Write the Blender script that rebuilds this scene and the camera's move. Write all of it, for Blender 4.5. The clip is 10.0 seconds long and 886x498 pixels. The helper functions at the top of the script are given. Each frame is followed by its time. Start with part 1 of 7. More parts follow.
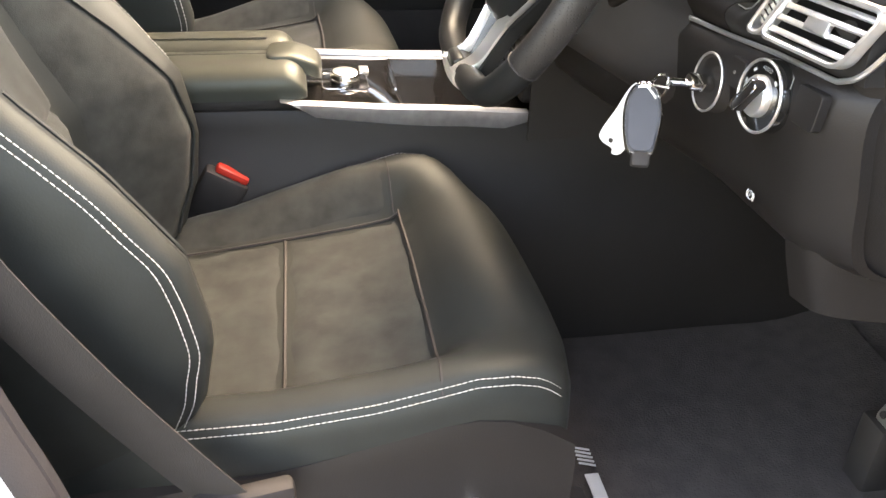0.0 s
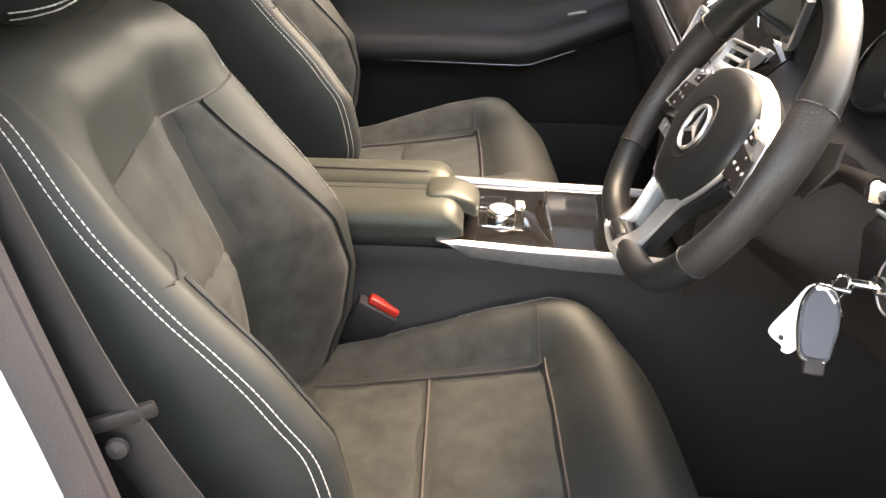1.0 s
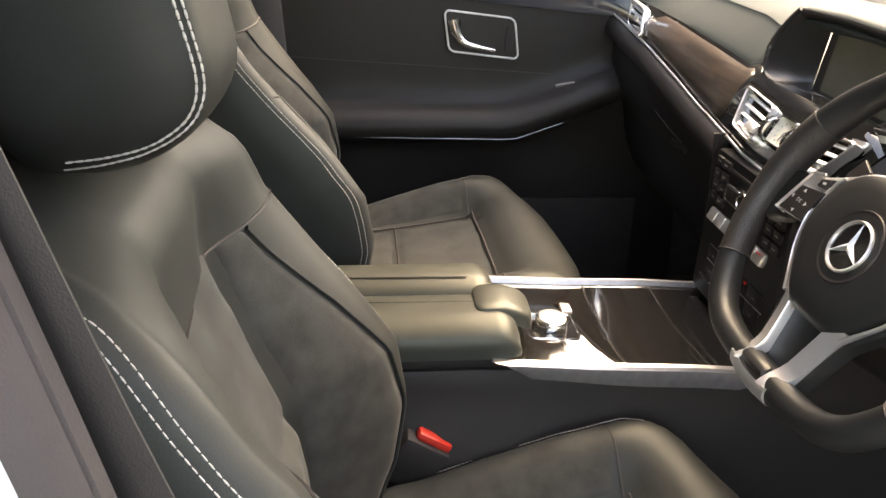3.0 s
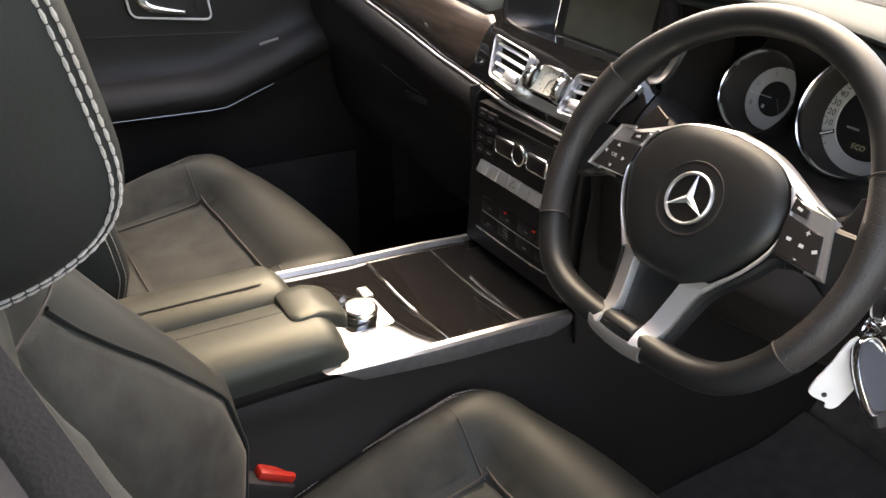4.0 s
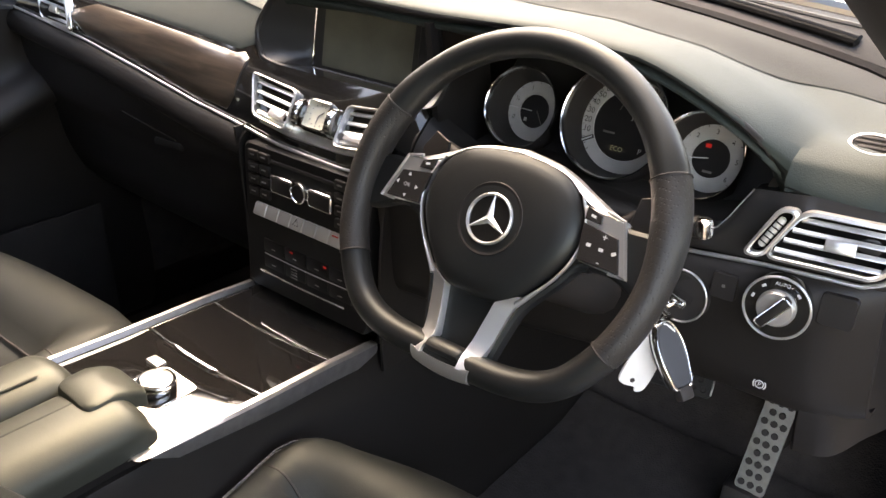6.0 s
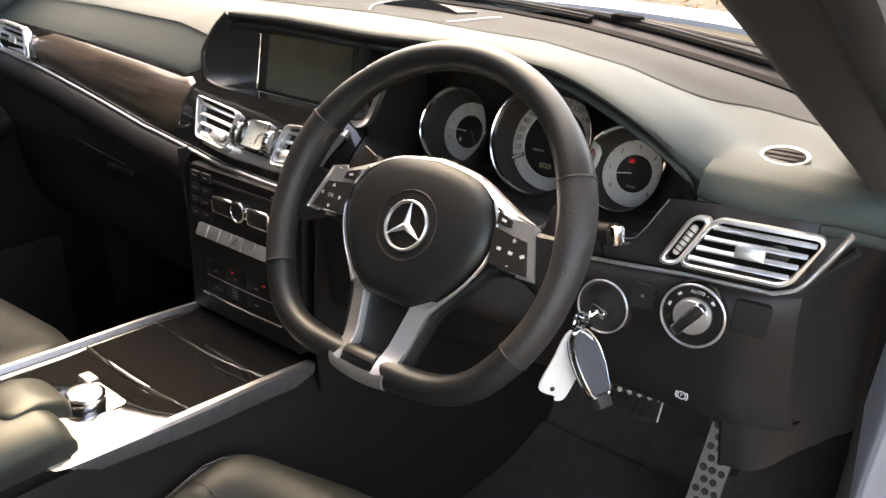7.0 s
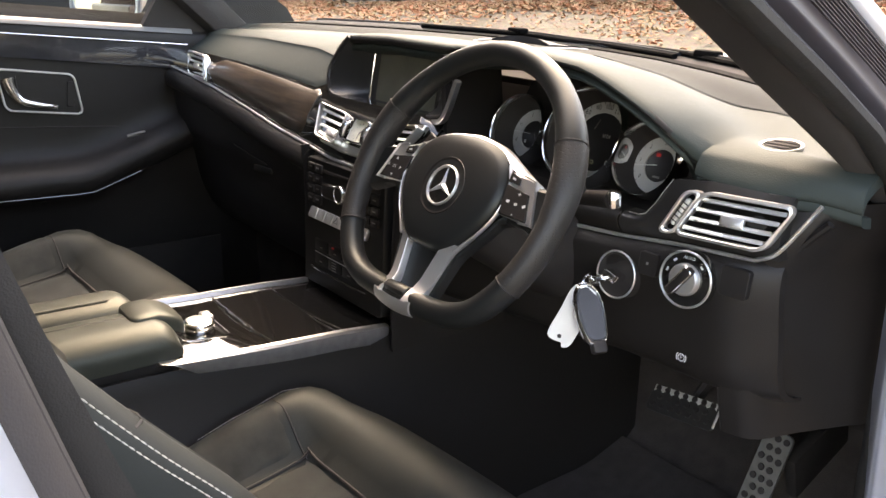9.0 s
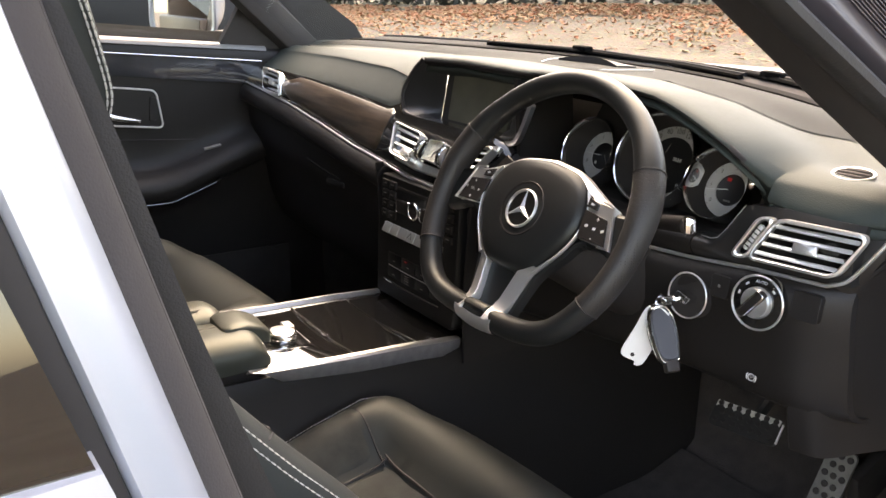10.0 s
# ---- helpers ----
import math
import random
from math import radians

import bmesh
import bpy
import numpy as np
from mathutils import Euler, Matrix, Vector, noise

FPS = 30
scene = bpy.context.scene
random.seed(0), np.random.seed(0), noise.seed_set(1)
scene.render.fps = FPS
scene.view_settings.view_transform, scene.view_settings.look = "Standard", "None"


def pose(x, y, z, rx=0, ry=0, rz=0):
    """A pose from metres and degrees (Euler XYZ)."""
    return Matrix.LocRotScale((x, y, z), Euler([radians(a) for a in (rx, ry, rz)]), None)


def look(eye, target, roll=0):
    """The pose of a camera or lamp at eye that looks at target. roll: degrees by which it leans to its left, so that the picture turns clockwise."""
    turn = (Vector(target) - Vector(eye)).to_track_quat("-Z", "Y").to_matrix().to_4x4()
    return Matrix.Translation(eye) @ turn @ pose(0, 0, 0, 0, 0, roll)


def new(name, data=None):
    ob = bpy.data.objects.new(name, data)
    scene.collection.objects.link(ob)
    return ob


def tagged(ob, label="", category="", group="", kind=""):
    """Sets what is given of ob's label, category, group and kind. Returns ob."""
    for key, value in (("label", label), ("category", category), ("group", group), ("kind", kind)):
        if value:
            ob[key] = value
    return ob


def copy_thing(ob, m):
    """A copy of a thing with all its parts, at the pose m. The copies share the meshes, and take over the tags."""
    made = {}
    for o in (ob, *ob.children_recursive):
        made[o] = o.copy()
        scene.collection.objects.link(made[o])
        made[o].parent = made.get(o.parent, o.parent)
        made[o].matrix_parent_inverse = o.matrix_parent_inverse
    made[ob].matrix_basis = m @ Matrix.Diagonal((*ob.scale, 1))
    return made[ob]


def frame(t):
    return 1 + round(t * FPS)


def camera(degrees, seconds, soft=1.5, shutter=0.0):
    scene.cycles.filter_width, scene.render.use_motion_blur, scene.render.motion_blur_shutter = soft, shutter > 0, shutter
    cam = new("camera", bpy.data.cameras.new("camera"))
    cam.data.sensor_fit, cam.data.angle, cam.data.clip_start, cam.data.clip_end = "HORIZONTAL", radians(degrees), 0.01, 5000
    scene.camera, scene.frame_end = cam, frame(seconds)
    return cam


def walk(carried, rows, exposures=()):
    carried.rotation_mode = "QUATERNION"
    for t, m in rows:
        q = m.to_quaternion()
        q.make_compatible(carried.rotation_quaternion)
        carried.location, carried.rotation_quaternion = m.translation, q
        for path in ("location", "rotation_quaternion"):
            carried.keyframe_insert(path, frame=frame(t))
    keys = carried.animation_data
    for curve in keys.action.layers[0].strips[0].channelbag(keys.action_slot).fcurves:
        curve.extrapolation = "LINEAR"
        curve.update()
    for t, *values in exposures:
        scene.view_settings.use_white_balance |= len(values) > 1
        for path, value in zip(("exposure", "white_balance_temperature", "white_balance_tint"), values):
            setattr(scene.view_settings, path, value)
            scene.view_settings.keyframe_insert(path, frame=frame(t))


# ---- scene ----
cam = camera(55.6, 10.0)
PATH = [
    (0, (1.1782, -0.2103, 1.0737), (-0.5030, 0.0799, 0.0299), 1.68),
    (0.5, (1.1360, -0.2050, 1.1006), (-0.5755, -0.0986, 0.0712), 1.44),
    (1, (1.1159, -0.2229, 1.1590), (-0.6604, -0.2541, 0.2405), 1.08),
    (1.5, (1.1094, -0.2390, 1.1969), (-0.7398, -0.3292, 0.4405), 0.85),
    (2, (1.0747, -0.2642, 1.1959), (-0.8018, -0.3666, 0.5115), 0.90),
    (2.2, (1.0531, -0.2876, 1.1975), (-0.8224, -0.3732, 0.5082), 0.79),
    (3.3, (0.9022, -0.4332, 1.1668), (-0.8565, -0.0412, 0.2989), 1.81),
    (3.5, (0.8749, -0.4464, 1.1701), (-0.8321, 0.0895, 0.2762), 1.61),
    (4, (0.7951, -0.5323, 1.1939), (-0.6945, 0.4164, 0.2553), 2.00),
    (4.5, (0.7587, -0.5664, 1.2164), (-0.5592, 0.6121, 0.2814), 1.98),
    (5, (0.7451, -0.5674, 1.2318), (-0.4338, 0.7551, 0.3038), 1.98),
    (5.5, (0.7368, -0.5696, 1.2221), (-0.3809, 0.8081, 0.2988), 2.04),
    (7, (0.8105, -0.5376, 1.1737), (-0.3217, 0.9197, 0.4029), 2.18),
    (7.5, (0.8922, -0.5403, 1.1617), (-0.3237, 0.8800, 0.4516), 2.16),
    (8, (0.9679, -0.5399, 1.1487), (-0.3522, 0.8182, 0.5061), 2.14),
    (8.5, (1.0212, -0.5511, 1.1298), (-0.3834, 0.7359, 0.5208), 2.11),
    (9, (1.0554, -0.5668, 1.1135), (-0.4270, 0.6317, 0.5083), 2.08),
    (9.5, (1.0672, -0.5712, 1.1104), (-0.4569, 0.5723, 0.5026), 1.96),
    (10, (1.0616, -0.6236, 1.1459), (-0.4850, 0.4915, 0.5420), 1.86),
]
EXPOSURES = [(t, stops, 10300 if t < 0.8 else 10500 if t < 3.6 else 9600, 18 if t < 0.8 else 20) for t, stops in ((0.0, 4.35), (0.5, 4.35), (1.0, 4.35), (1.5, 4.1), (2.0, 3.87), (3.5, 3.88), (4.0, 3.55), (4.5, 3.87), (5.0, 4.07), (5.5, 3.78), (7.0, 3.6), (7.5, 3.72), (8.5, 3.45), (9.0, 3.45), (10.0, 3.36))]
walk(cam, [(t, look(eye, target, roll)) for t, eye, target, roll in PATH], EXPOSURES)

# ---- world, sun ----
SUN_DIR = Vector((-0.44, 0.42, 0.80)).normalized()
world = bpy.data.worlds.new("sky")
scene.world = world
world.use_nodes = True
wn = world.node_tree.nodes
sky = wn.new("ShaderNodeTexSky")
sky.sky_type = "NISHITA"
sky.sun_disc = False
sky.sun_elevation = math.asin(SUN_DIR.z)
sky.sun_rotation = math.atan2(SUN_DIR.x, SUN_DIR.y)
sky.air_density, sky.dust_density, sky.ozone_density = 1.0, 2.0, 1.0
world.node_tree.links.new(sky.outputs[0], wn["Background"].inputs[0])
wn["Background"].inputs[1].default_value = 0.15
sun_data = bpy.data.lights.new("sun", "SUN")
sun_data.energy, sun_data.angle, sun_data.color = 0.6, radians(70), (1.0, 0.98, 0.95)
sun = new("sun", sun_data)
sun.matrix_world = look(SUN_DIR * 20, (0, 0, 0))


# ---- materials ----
def mat(name, base, rough=0.5, metal=0.0, grain=0.0, grain_size=0.002, var=0.0, var_size=0.05, coat=0.0, spec=0.5, sheen=0.0, emit=None, rvar=0.0, gloss_tint=None):
    """A node material with fine relief (grain), tone variation (var) and gloss variation (rvar)."""
    m = bpy.data.materials.new(name)
    m.use_nodes = True
    n, l = m.node_tree.nodes, m.node_tree.links
    b = n["Principled BSDF"]
    b.inputs["Base Color"].default_value = (*base, 1)
    b.inputs["Roughness"].default_value = rough
    b.inputs["Metallic"].default_value = metal
    b.inputs["Specular IOR Level"].default_value = spec
    b.inputs["Coat Weight"].default_value = coat
    b.inputs["Coat Roughness"].default_value = 0.04
    b.inputs["Sheen Weight"].default_value = sheen
    b.inputs["Sheen Roughness"].default_value = 0.4
    if gloss_tint:
        b.inputs["Specular Tint"].default_value = (*gloss_tint, 1)
    if emit:
        b.inputs["Emission Color"].default_value = (*emit[0], 1)
        b.inputs["Emission Strength"].default_value = emit[1]
    tex = n.new("ShaderNodeTexCoord")
    if var > 0 or rvar > 0:
        a = n.new("ShaderNodeTexNoise")
        a.inputs["Scale"].default_value = 1 / var_size
        a.inputs["Detail"].default_value = 4
        l.new(tex.outputs["Object"], a.inputs["Vector"])
        if var > 0:
            r = n.new("ShaderNodeValToRGB")
            r.color_ramp.elements[0].position, r.color_ramp.elements[1].position = 0.3, 0.7
            r.color_ramp.elements[0].color = (*[c * (1 - var) for c in base], 1)
            r.color_ramp.elements[1].color = (*[min(1, c * (1 + var)) for c in base], 1)
            l.new(a.outputs["Fac"], r.inputs["Fac"])
            l.new(r.outputs["Color"], b.inputs["Base Color"])
        if rvar > 0:
            q = n.new("ShaderNodeMapRange")
            q.inputs["To Min"].default_value, q.inputs["To Max"].default_value = max(0.02, rough - rvar), min(1, rough + rvar)
            l.new(a.outputs["Fac"], q.inputs["Value"])
            l.new(q.outputs["Result"], b.inputs["Roughness"])
    if grain > 0:
        g = n.new("ShaderNodeTexVoronoi")
        g.inputs["Scale"].default_value = 1 / grain_size
        l.new(tex.outputs["Object"], g.inputs["Vector"])
        f = n.new("ShaderNodeTexNoise")
        f.inputs["Scale"].default_value = 0.7 / grain_size
        l.new(tex.outputs["Object"], f.inputs["Vector"])
        s = n.new("ShaderNodeMath")
        s.operation = "ADD"
        l.new(g.outputs["Distance"], s.inputs[0])
        l.new(f.outputs["Fac"], s.inputs[1])
        u = n.new("ShaderNodeBump")
        u.inputs["Strength"].default_value = grain
        u.inputs["Distance"].default_value = grain_size * 0.25
        l.new(s.outputs[0], u.inputs["Height"])
        l.new(u.outputs["Normal"], b.inputs["Normal"])
    return m


M_LEATHER = mat("black_leather", (0.0220, 0.0243, 0.0228), 0.52, spec=0.28, grain=0.12, grain_size=0.0016, var=0.14, var_size=0.06, rvar=0.06, gloss_tint=(0.95, 1.0, 0.93))
M_FABRIC = mat("charcoal_microfibre", (0.0190, 0.0222, 0.0200), 0.85, grain=0.35, grain_size=0.0012, var=0.45, var_size=0.03, sheen=0.06)
# black leather made paler and yellower: the light on the armrest is put in
M_ARM_LIT = mat("lit_armrest_leather", (0.040, 0.043, 0.036), 0.42, spec=0.4, grain=0.1, grain_size=0.0016, var=0.12, var_size=0.06, rvar=0.05, gloss_tint=(0.94, 1.0, 0.86))
M_WHEEL = mat("smooth_wheel_leather", (0.0112, 0.0118, 0.0122), 0.42, spec=0.40, grain=0.10, grain_size=0.0014, var=0.1, var_size=0.05, rvar=0.05, gloss_tint=(0.95, 1.0, 0.96))
M_THREAD = mat("pale_thread", (0.46, 0.44, 0.40), 0.7, var=0.2, var_size=0.002)
M_SOFT = mat("soft_dash_plastic", (0.028, 0.0365, 0.0345), 0.66, spec=0.28, grain=0.4, grain_size=0.0014, var=0.08, var_size=0.2, rvar=0.05, gloss_tint=(0.90, 1.0, 0.96))
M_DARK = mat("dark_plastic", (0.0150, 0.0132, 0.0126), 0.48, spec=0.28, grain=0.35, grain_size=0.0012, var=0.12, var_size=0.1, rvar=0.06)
M_BLACK = mat("matt_black_plastic", (0.028, 0.025, 0.024), 0.6, spec=0.3, var=0.15, var_size=0.05)
M_PIANO = mat("piano_black", (0.012, 0.0115, 0.011), 0.05, coat=1.0, rvar=0.03, var_size=0.02)
M_CHROME = mat("chrome", (0.90, 0.90, 0.89), 0.12, 1.0, rvar=0.04, var_size=0.01)
M_ALU = mat("brushed_aluminium", (0.60, 0.60, 0.60), 0.36, 1.0, var=0.08, var_size=0.01, rvar=0.06)
M_STACK = mat("dark_panel_gloss", (0.009, 0.0085, 0.0085), 0.42, spec=0.2)
M_RAIL = mat("dark_brushed_aluminium", (0.36, 0.36, 0.37), 0.42, 0.9, var=0.12, var_size=0.012, rvar=0.06)
# near-black that paints the shade inside vent openings and slots
M_RECESS_SHADE = mat("recess_shade_black", (0.004, 0.004, 0.004), 0.9, spec=0.1)
M_SATIN = mat("satin_silver", (0.80, 0.80, 0.79), 0.34, 0.9, rvar=0.05, var_size=0.01)
M_PAINT = mat("silver_paint", (0.56, 0.60, 0.66), 0.32, 0.55, coat=0.7, var=0.03, var_size=0.2)
M_RUBBER = mat("black_rubber", (0.02, 0.019, 0.018), 0.65, grain=0.2, grain_size=0.003, var=0.15, var_size=0.03)
M_PILLAR = mat("dark_pillar_cloth", (0.034, 0.030, 0.029), 0.85, grain=0.3, grain_size=0.0015, var=0.1, var_size=0.05)
M_LINER = mat("grey_headliner", (0.42, 0.40, 0.37), 0.95, grain=0.3, grain_size=0.002, var=0.06, var_size=0.1)
M_CARPET = mat("black_carpet", (0.060, 0.050, 0.046), 0.95, grain=1.0, grain_size=0.003, var=0.18, var_size=0.03)
M_RED = mat("red_plastic", (0.62, 0.035, 0.022), 0.4, rvar=0.05)
M_WHITE = mat("white_tag_plastic", (0.78, 0.78, 0.76), 0.35, var=0.03, var_size=0.02)
M_GREYKEY = mat("grey_key_plastic", (0.042, 0.044, 0.049), 0.4, grain=0.2, grain_size=0.001, var=0.1)
M_SCREEN = mat("display_panel", (0.12, 0.115, 0.085), 0.3, spec=0.5, var=0.15, var_size=0.04)
M_DIAL = mat("silver_dial", (0.46, 0.45, 0.43), 0.45, 0.1, var=0.05, var_size=0.02)
M_DIALDARK = mat("dial_centre", (0.006, 0.006, 0.007), 0.35)
M_CLOCK = mat("clock_face", (0.68, 0.66, 0.55), 0.4, var=0.04)
M_MARK = mat("printed_grey", (0.55, 0.55, 0.54), 0.6)
M_FAINT = mat("faint_print", (0.16, 0.155, 0.15), 0.6)
M_INK = mat("printed_black", (0.01, 0.01, 0.01), 0.6)
M_REDLAMP = mat("red_warning_lamp", (0.12, 0.008, 0.008), 0.4, emit=((1.0, 0.03, 0.02), 0.02))
M_GREENTXT = mat("display_text", (0.14, 0.16, 0.11), 0.5, emit=((0.7, 0.8, 0.55), 0.012))
M_BELT = mat("seat_belt_webbing", (0.020, 0.018, 0.017), 0.7, grain=0.5, grain_size=0.0012, var=0.1, var_size=0.02)
M_ORANGE = mat("amber_lens", (0.8, 0.32, 0.05), 0.2)
# the pale grey base carries the strong light that falls on the sill
M_SILL_LIT = mat("lit_window_sill", (0.20, 0.20, 0.20), 0.36, grain=0.2, grain_size=0.0014, var=0.1, var_size=0.05)
M_STEEL = mat("bare_steel", (0.62, 0.60, 0.56), 0.5, 0.25, var=0.1, var_size=0.01)
M_TRIM = mat("grey_gloss_trim", (0.030, 0.031, 0.035), 0.12, coat=0.9, rvar=0.05, var=0.1, var_size=0.05)
M_BRAKE = mat("steel_pedal", (0.26, 0.25, 0.23), 0.45, 0.85, var=0.1, var_size=0.01)
M_MIRROR = mat("mirror_glass", (0.85, 0.85, 0.85), 0.02, 1.0)


def wood_material():
    m = mat("dark_walnut_veneer", (0.08, 0.045, 0.025), 0.30, coat=0.6)
    n, l = m.node_tree.nodes, m.node_tree.links
    tex = n.new("ShaderNodeTexCoord")
    mp = n.new("ShaderNodeMapping")
    mp.inputs["Scale"].default_value = (6, 60, 60)
    mp.inputs["Rotation"].default_value = (0, 0.12, 0)
    l.new(tex.outputs["Object"], mp.inputs["Vector"])
    a = n.new("ShaderNodeTexNoise")
    a.inputs["Scale"].default_value, a.inputs["Detail"].default_value, a.inputs["Distortion"].default_value = 1.6, 8, 0.7
    l.new(mp.outputs[0], a.inputs["Vector"])
    r = n.new("ShaderNodeValToRGB")
    e = r.color_ramp.elements
    e[0].position, e[0].color = 0.3, (0.02, 0.014, 0.010, 1)
    e[1].position, e[1].color = 0.72, (0.095, 0.069, 0.050, 1)
    l.new(a.outputs["Fac"], r.inputs["Fac"])
    l.new(r.outputs["Color"], n["Principled BSDF"].inputs["Base Color"])
    return m


M_WOOD = wood_material()


def ground_material():
    m = mat("gravel_ground", (0.3, 0.26, 0.2), 0.9)
    n, l = m.node_tree.nodes, m.node_tree.links
    tex = n.new("ShaderNodeTexCoord")
    big, small = n.new("ShaderNodeTexNoise"), n.new("ShaderNodeTexVoronoi")
    big.inputs["Scale"].default_value, big.inputs["Detail"].default_value = 0.8, 8
    small.inputs["Scale"].default_value = 25
    l.new(tex.outputs["Object"], big.inputs["Vector"])
    l.new(tex.outputs["Object"], small.inputs["Vector"])
    r = n.new("ShaderNodeValToRGB")
    e = r.color_ramp.elements
    e[0].position, e[0].color = 0.3, (0.085, 0.066, 0.043, 1)
    e[1].position, e[1].color = 0.7, (0.165, 0.138, 0.10, 1)
    l.new(big.outputs["Fac"], r.inputs["Fac"])
    mix = n.new("ShaderNodeMixRGB")
    mix.blend_type, mix.inputs["Fac"].default_value = "MULTIPLY", 0.35
    l.new(r.outputs["Color"], mix.inputs["Color1"])
    l.new(small.outputs["Color"], mix.inputs["Color2"])
    l.new(mix.outputs["Color"], n["Principled BSDF"].inputs["Base Color"])
    u = n.new("ShaderNodeBump")
    u.inputs["Strength"].default_value, u.inputs["Distance"].default_value = 0.6, 0.02
    l.new(small.outputs["Distance"], u.inputs["Height"])
    l.new(u.outputs["Normal"], n["Principled BSDF"].inputs["Normal"])
    return m


M_GROUND = ground_material()


def island_material(name, low, high, rough):
    """A colour that varies from piece to piece of one mesh."""
    m = mat(name, low, rough)
    n, l = m.node_tree.nodes, m.node_tree.links
    g = n.new("ShaderNodeNewGeometry")
    r = n.new("ShaderNodeValToRGB")
    r.color_ramp.elements[0].color, r.color_ramp.elements[1].color = (*low, 1), (*high, 1)
    l.new(g.outputs["Random Per Island"], r.inputs["Fac"])
    l.new(r.outputs["Color"], n["Principled BSDF"].inputs["Base Color"])
    return m


M_LEAF = island_material("fallen_leaf", (0.30, 0.085, 0.035), (0.30, 0.22, 0.12), 0.8)
M_HEDGE = island_material("hedge_leaf", (0.008, 0.0095, 0.006), (0.022, 0.023, 0.012), 0.7)


def glass_material(name, tint, strength):
    """Clear pane: mostly see-through, with a little gloss."""
    m = bpy.data.materials.new(name)
    m.use_nodes = True
    n, l = m.node_tree.nodes, m.node_tree.links
    n.remove(n["Principled BSDF"])
    t, g, x = n.new("ShaderNodeBsdfTransparent"), n.new("ShaderNodeBsdfGlossy"), n.new("ShaderNodeMixShader")
    t.inputs["Color"].default_value = (*tint, 1)
    g.inputs["Roughness"].default_value = 0.02
    x.inputs[0].default_value = strength
    l.new(t.outputs[0], x.inputs[1])
    l.new(g.outputs[0], x.inputs[2])
    l.new(x.outputs[0], n["Material Output"].inputs["Surface"])
    return m


M_GLASS = glass_material("clear_glass", (0.95, 0.97, 0.96), 0.03)
M_TINT = glass_material("tinted_glass", (0.08, 0.08, 0.08), 0.10)


# ---- mesh tools ----
def part(name, bm, material, parent=None, label="", smooth=True):
    """Links a bmesh as one mesh object, under its thing."""
    bmesh.ops.recalc_face_normals(bm, faces=bm.faces)
    me = bpy.data.meshes.new(name)
    bm.to_mesh(me)
    bm.free()
    me.materials.append(material)
    if smooth:
        me.polygons.foreach_set("use_smooth", [True] * len(me.polygons))
        me.set_sharp_from_angle(angle=radians(38))
    ob = new(name, me)
    if parent is not None:
        ob.parent = parent
        ob.matrix_parent_inverse = parent.matrix_basis.inverted()
    if label:
        tagged(ob, label)
    return ob


def thing(name, label, category, at=(0, 0, 0), group="", kind=""):
    ob = new(name)
    ob.empty_display_size = 0.05
    ob.matrix_basis = Matrix.Translation(at)
    return tagged(ob, label, category, group, kind)


def crom(pts, n, closed=False):
    """A smooth curve through the points, n samples."""
    p = np.array(pts, float)
    k = len(p)
    if closed:
        p = np.vstack([p[-1], p, p[0], p[1]])
        spans = k
    else:
        p = np.vstack([2 * p[0] - p[1], p, 2 * p[-1] - p[-2]])
        spans = k - 1
    s = np.linspace(0, spans, n, endpoint=not closed)
    i = np.minimum(s.astype(int), spans - 1)
    t = (s - i)[:, None]
    a, b, c, d = p[i], p[i + 1], p[i + 2], p[i + 3]
    return 0.5 * (2 * b + (c - a) * t + (2 * a - 5 * b + 4 * c - d) * t**2 + (3 * b - a - 3 * c + d) * t**3)


def add_grid(bm, grid, close_u=False, close_v=False, caps=False):
    """Faces over a grid of points [row][column]; close_u joins the last row to the first, close_v the columns."""
    g = np.asarray(grid, float)
    nu, nv = g.shape[:2]
    vs = [[bm.verts.new(g[i, j]) for j in range(nv)] for i in range(nu)]
    for i in range(nu if close_u else nu - 1):
        for j in range(nv if close_v else nv - 1):
            q = (vs[i][j], vs[(i + 1) % nu][j], vs[(i + 1) % nu][(j + 1) % nv], vs[i][(j + 1) % nv])
            bm.faces.new(q)
    if caps:
        bm.faces.new(vs[0])
        bm.faces.new(vs[-1])
    return bm


def grid_bm(grid, **kw):
    return add_grid(bmesh.new(), grid, **kw)


def sheet(grid, depth=0.004, toward=(0, 0, -1)):
    """A grid surface given thickness along a direction."""
    g = np.asarray(grid, float)
    h = g + np.array(toward) * depth
    ring = np.concatenate([g, h[:, ::-1]], axis=1)
    return grid_bm(ring, close_v=True, caps=False) if g.shape[0] < 2 else _capped(ring)


def _capped(ring):
    bm = bmesh.new()
    nu, nv = ring.shape[:2]
    half = nv // 2
    vs = [[bm.verts.new(ring[i, j]) for j in range(nv)] for i in range(nu)]
    for i in range(nu - 1):
        for j in range(nv):
            bm.faces.new((vs[i][j], vs[i + 1][j], vs[i + 1][(j + 1) % nv], vs[i][(j + 1) % nv]))
    for i in (0, nu - 1):
        for j in range(half - 1):
            bm.faces.new((vs[i][j], vs[i][j + 1], vs[i][nv - 2 - j], vs[i][nv - 1 - j]))
    return bm


def add_box(bm, m, size, bevel=0.0, seg=2):
    """A box of that size, centred on the pose m, with rounded edges."""
    tmp = bmesh.new()
    bmesh.ops.create_cube(tmp, size=1.0, matrix=Matrix.Diagonal((*size, 1)))
    if bevel > 0:
        bmesh.ops.bevel(tmp, geom=tmp.edges[:], offset=min(bevel, min(size) * 0.49), segments=seg, affect="EDGES", profile=0.5)
    return merge(bm, tmp, m)


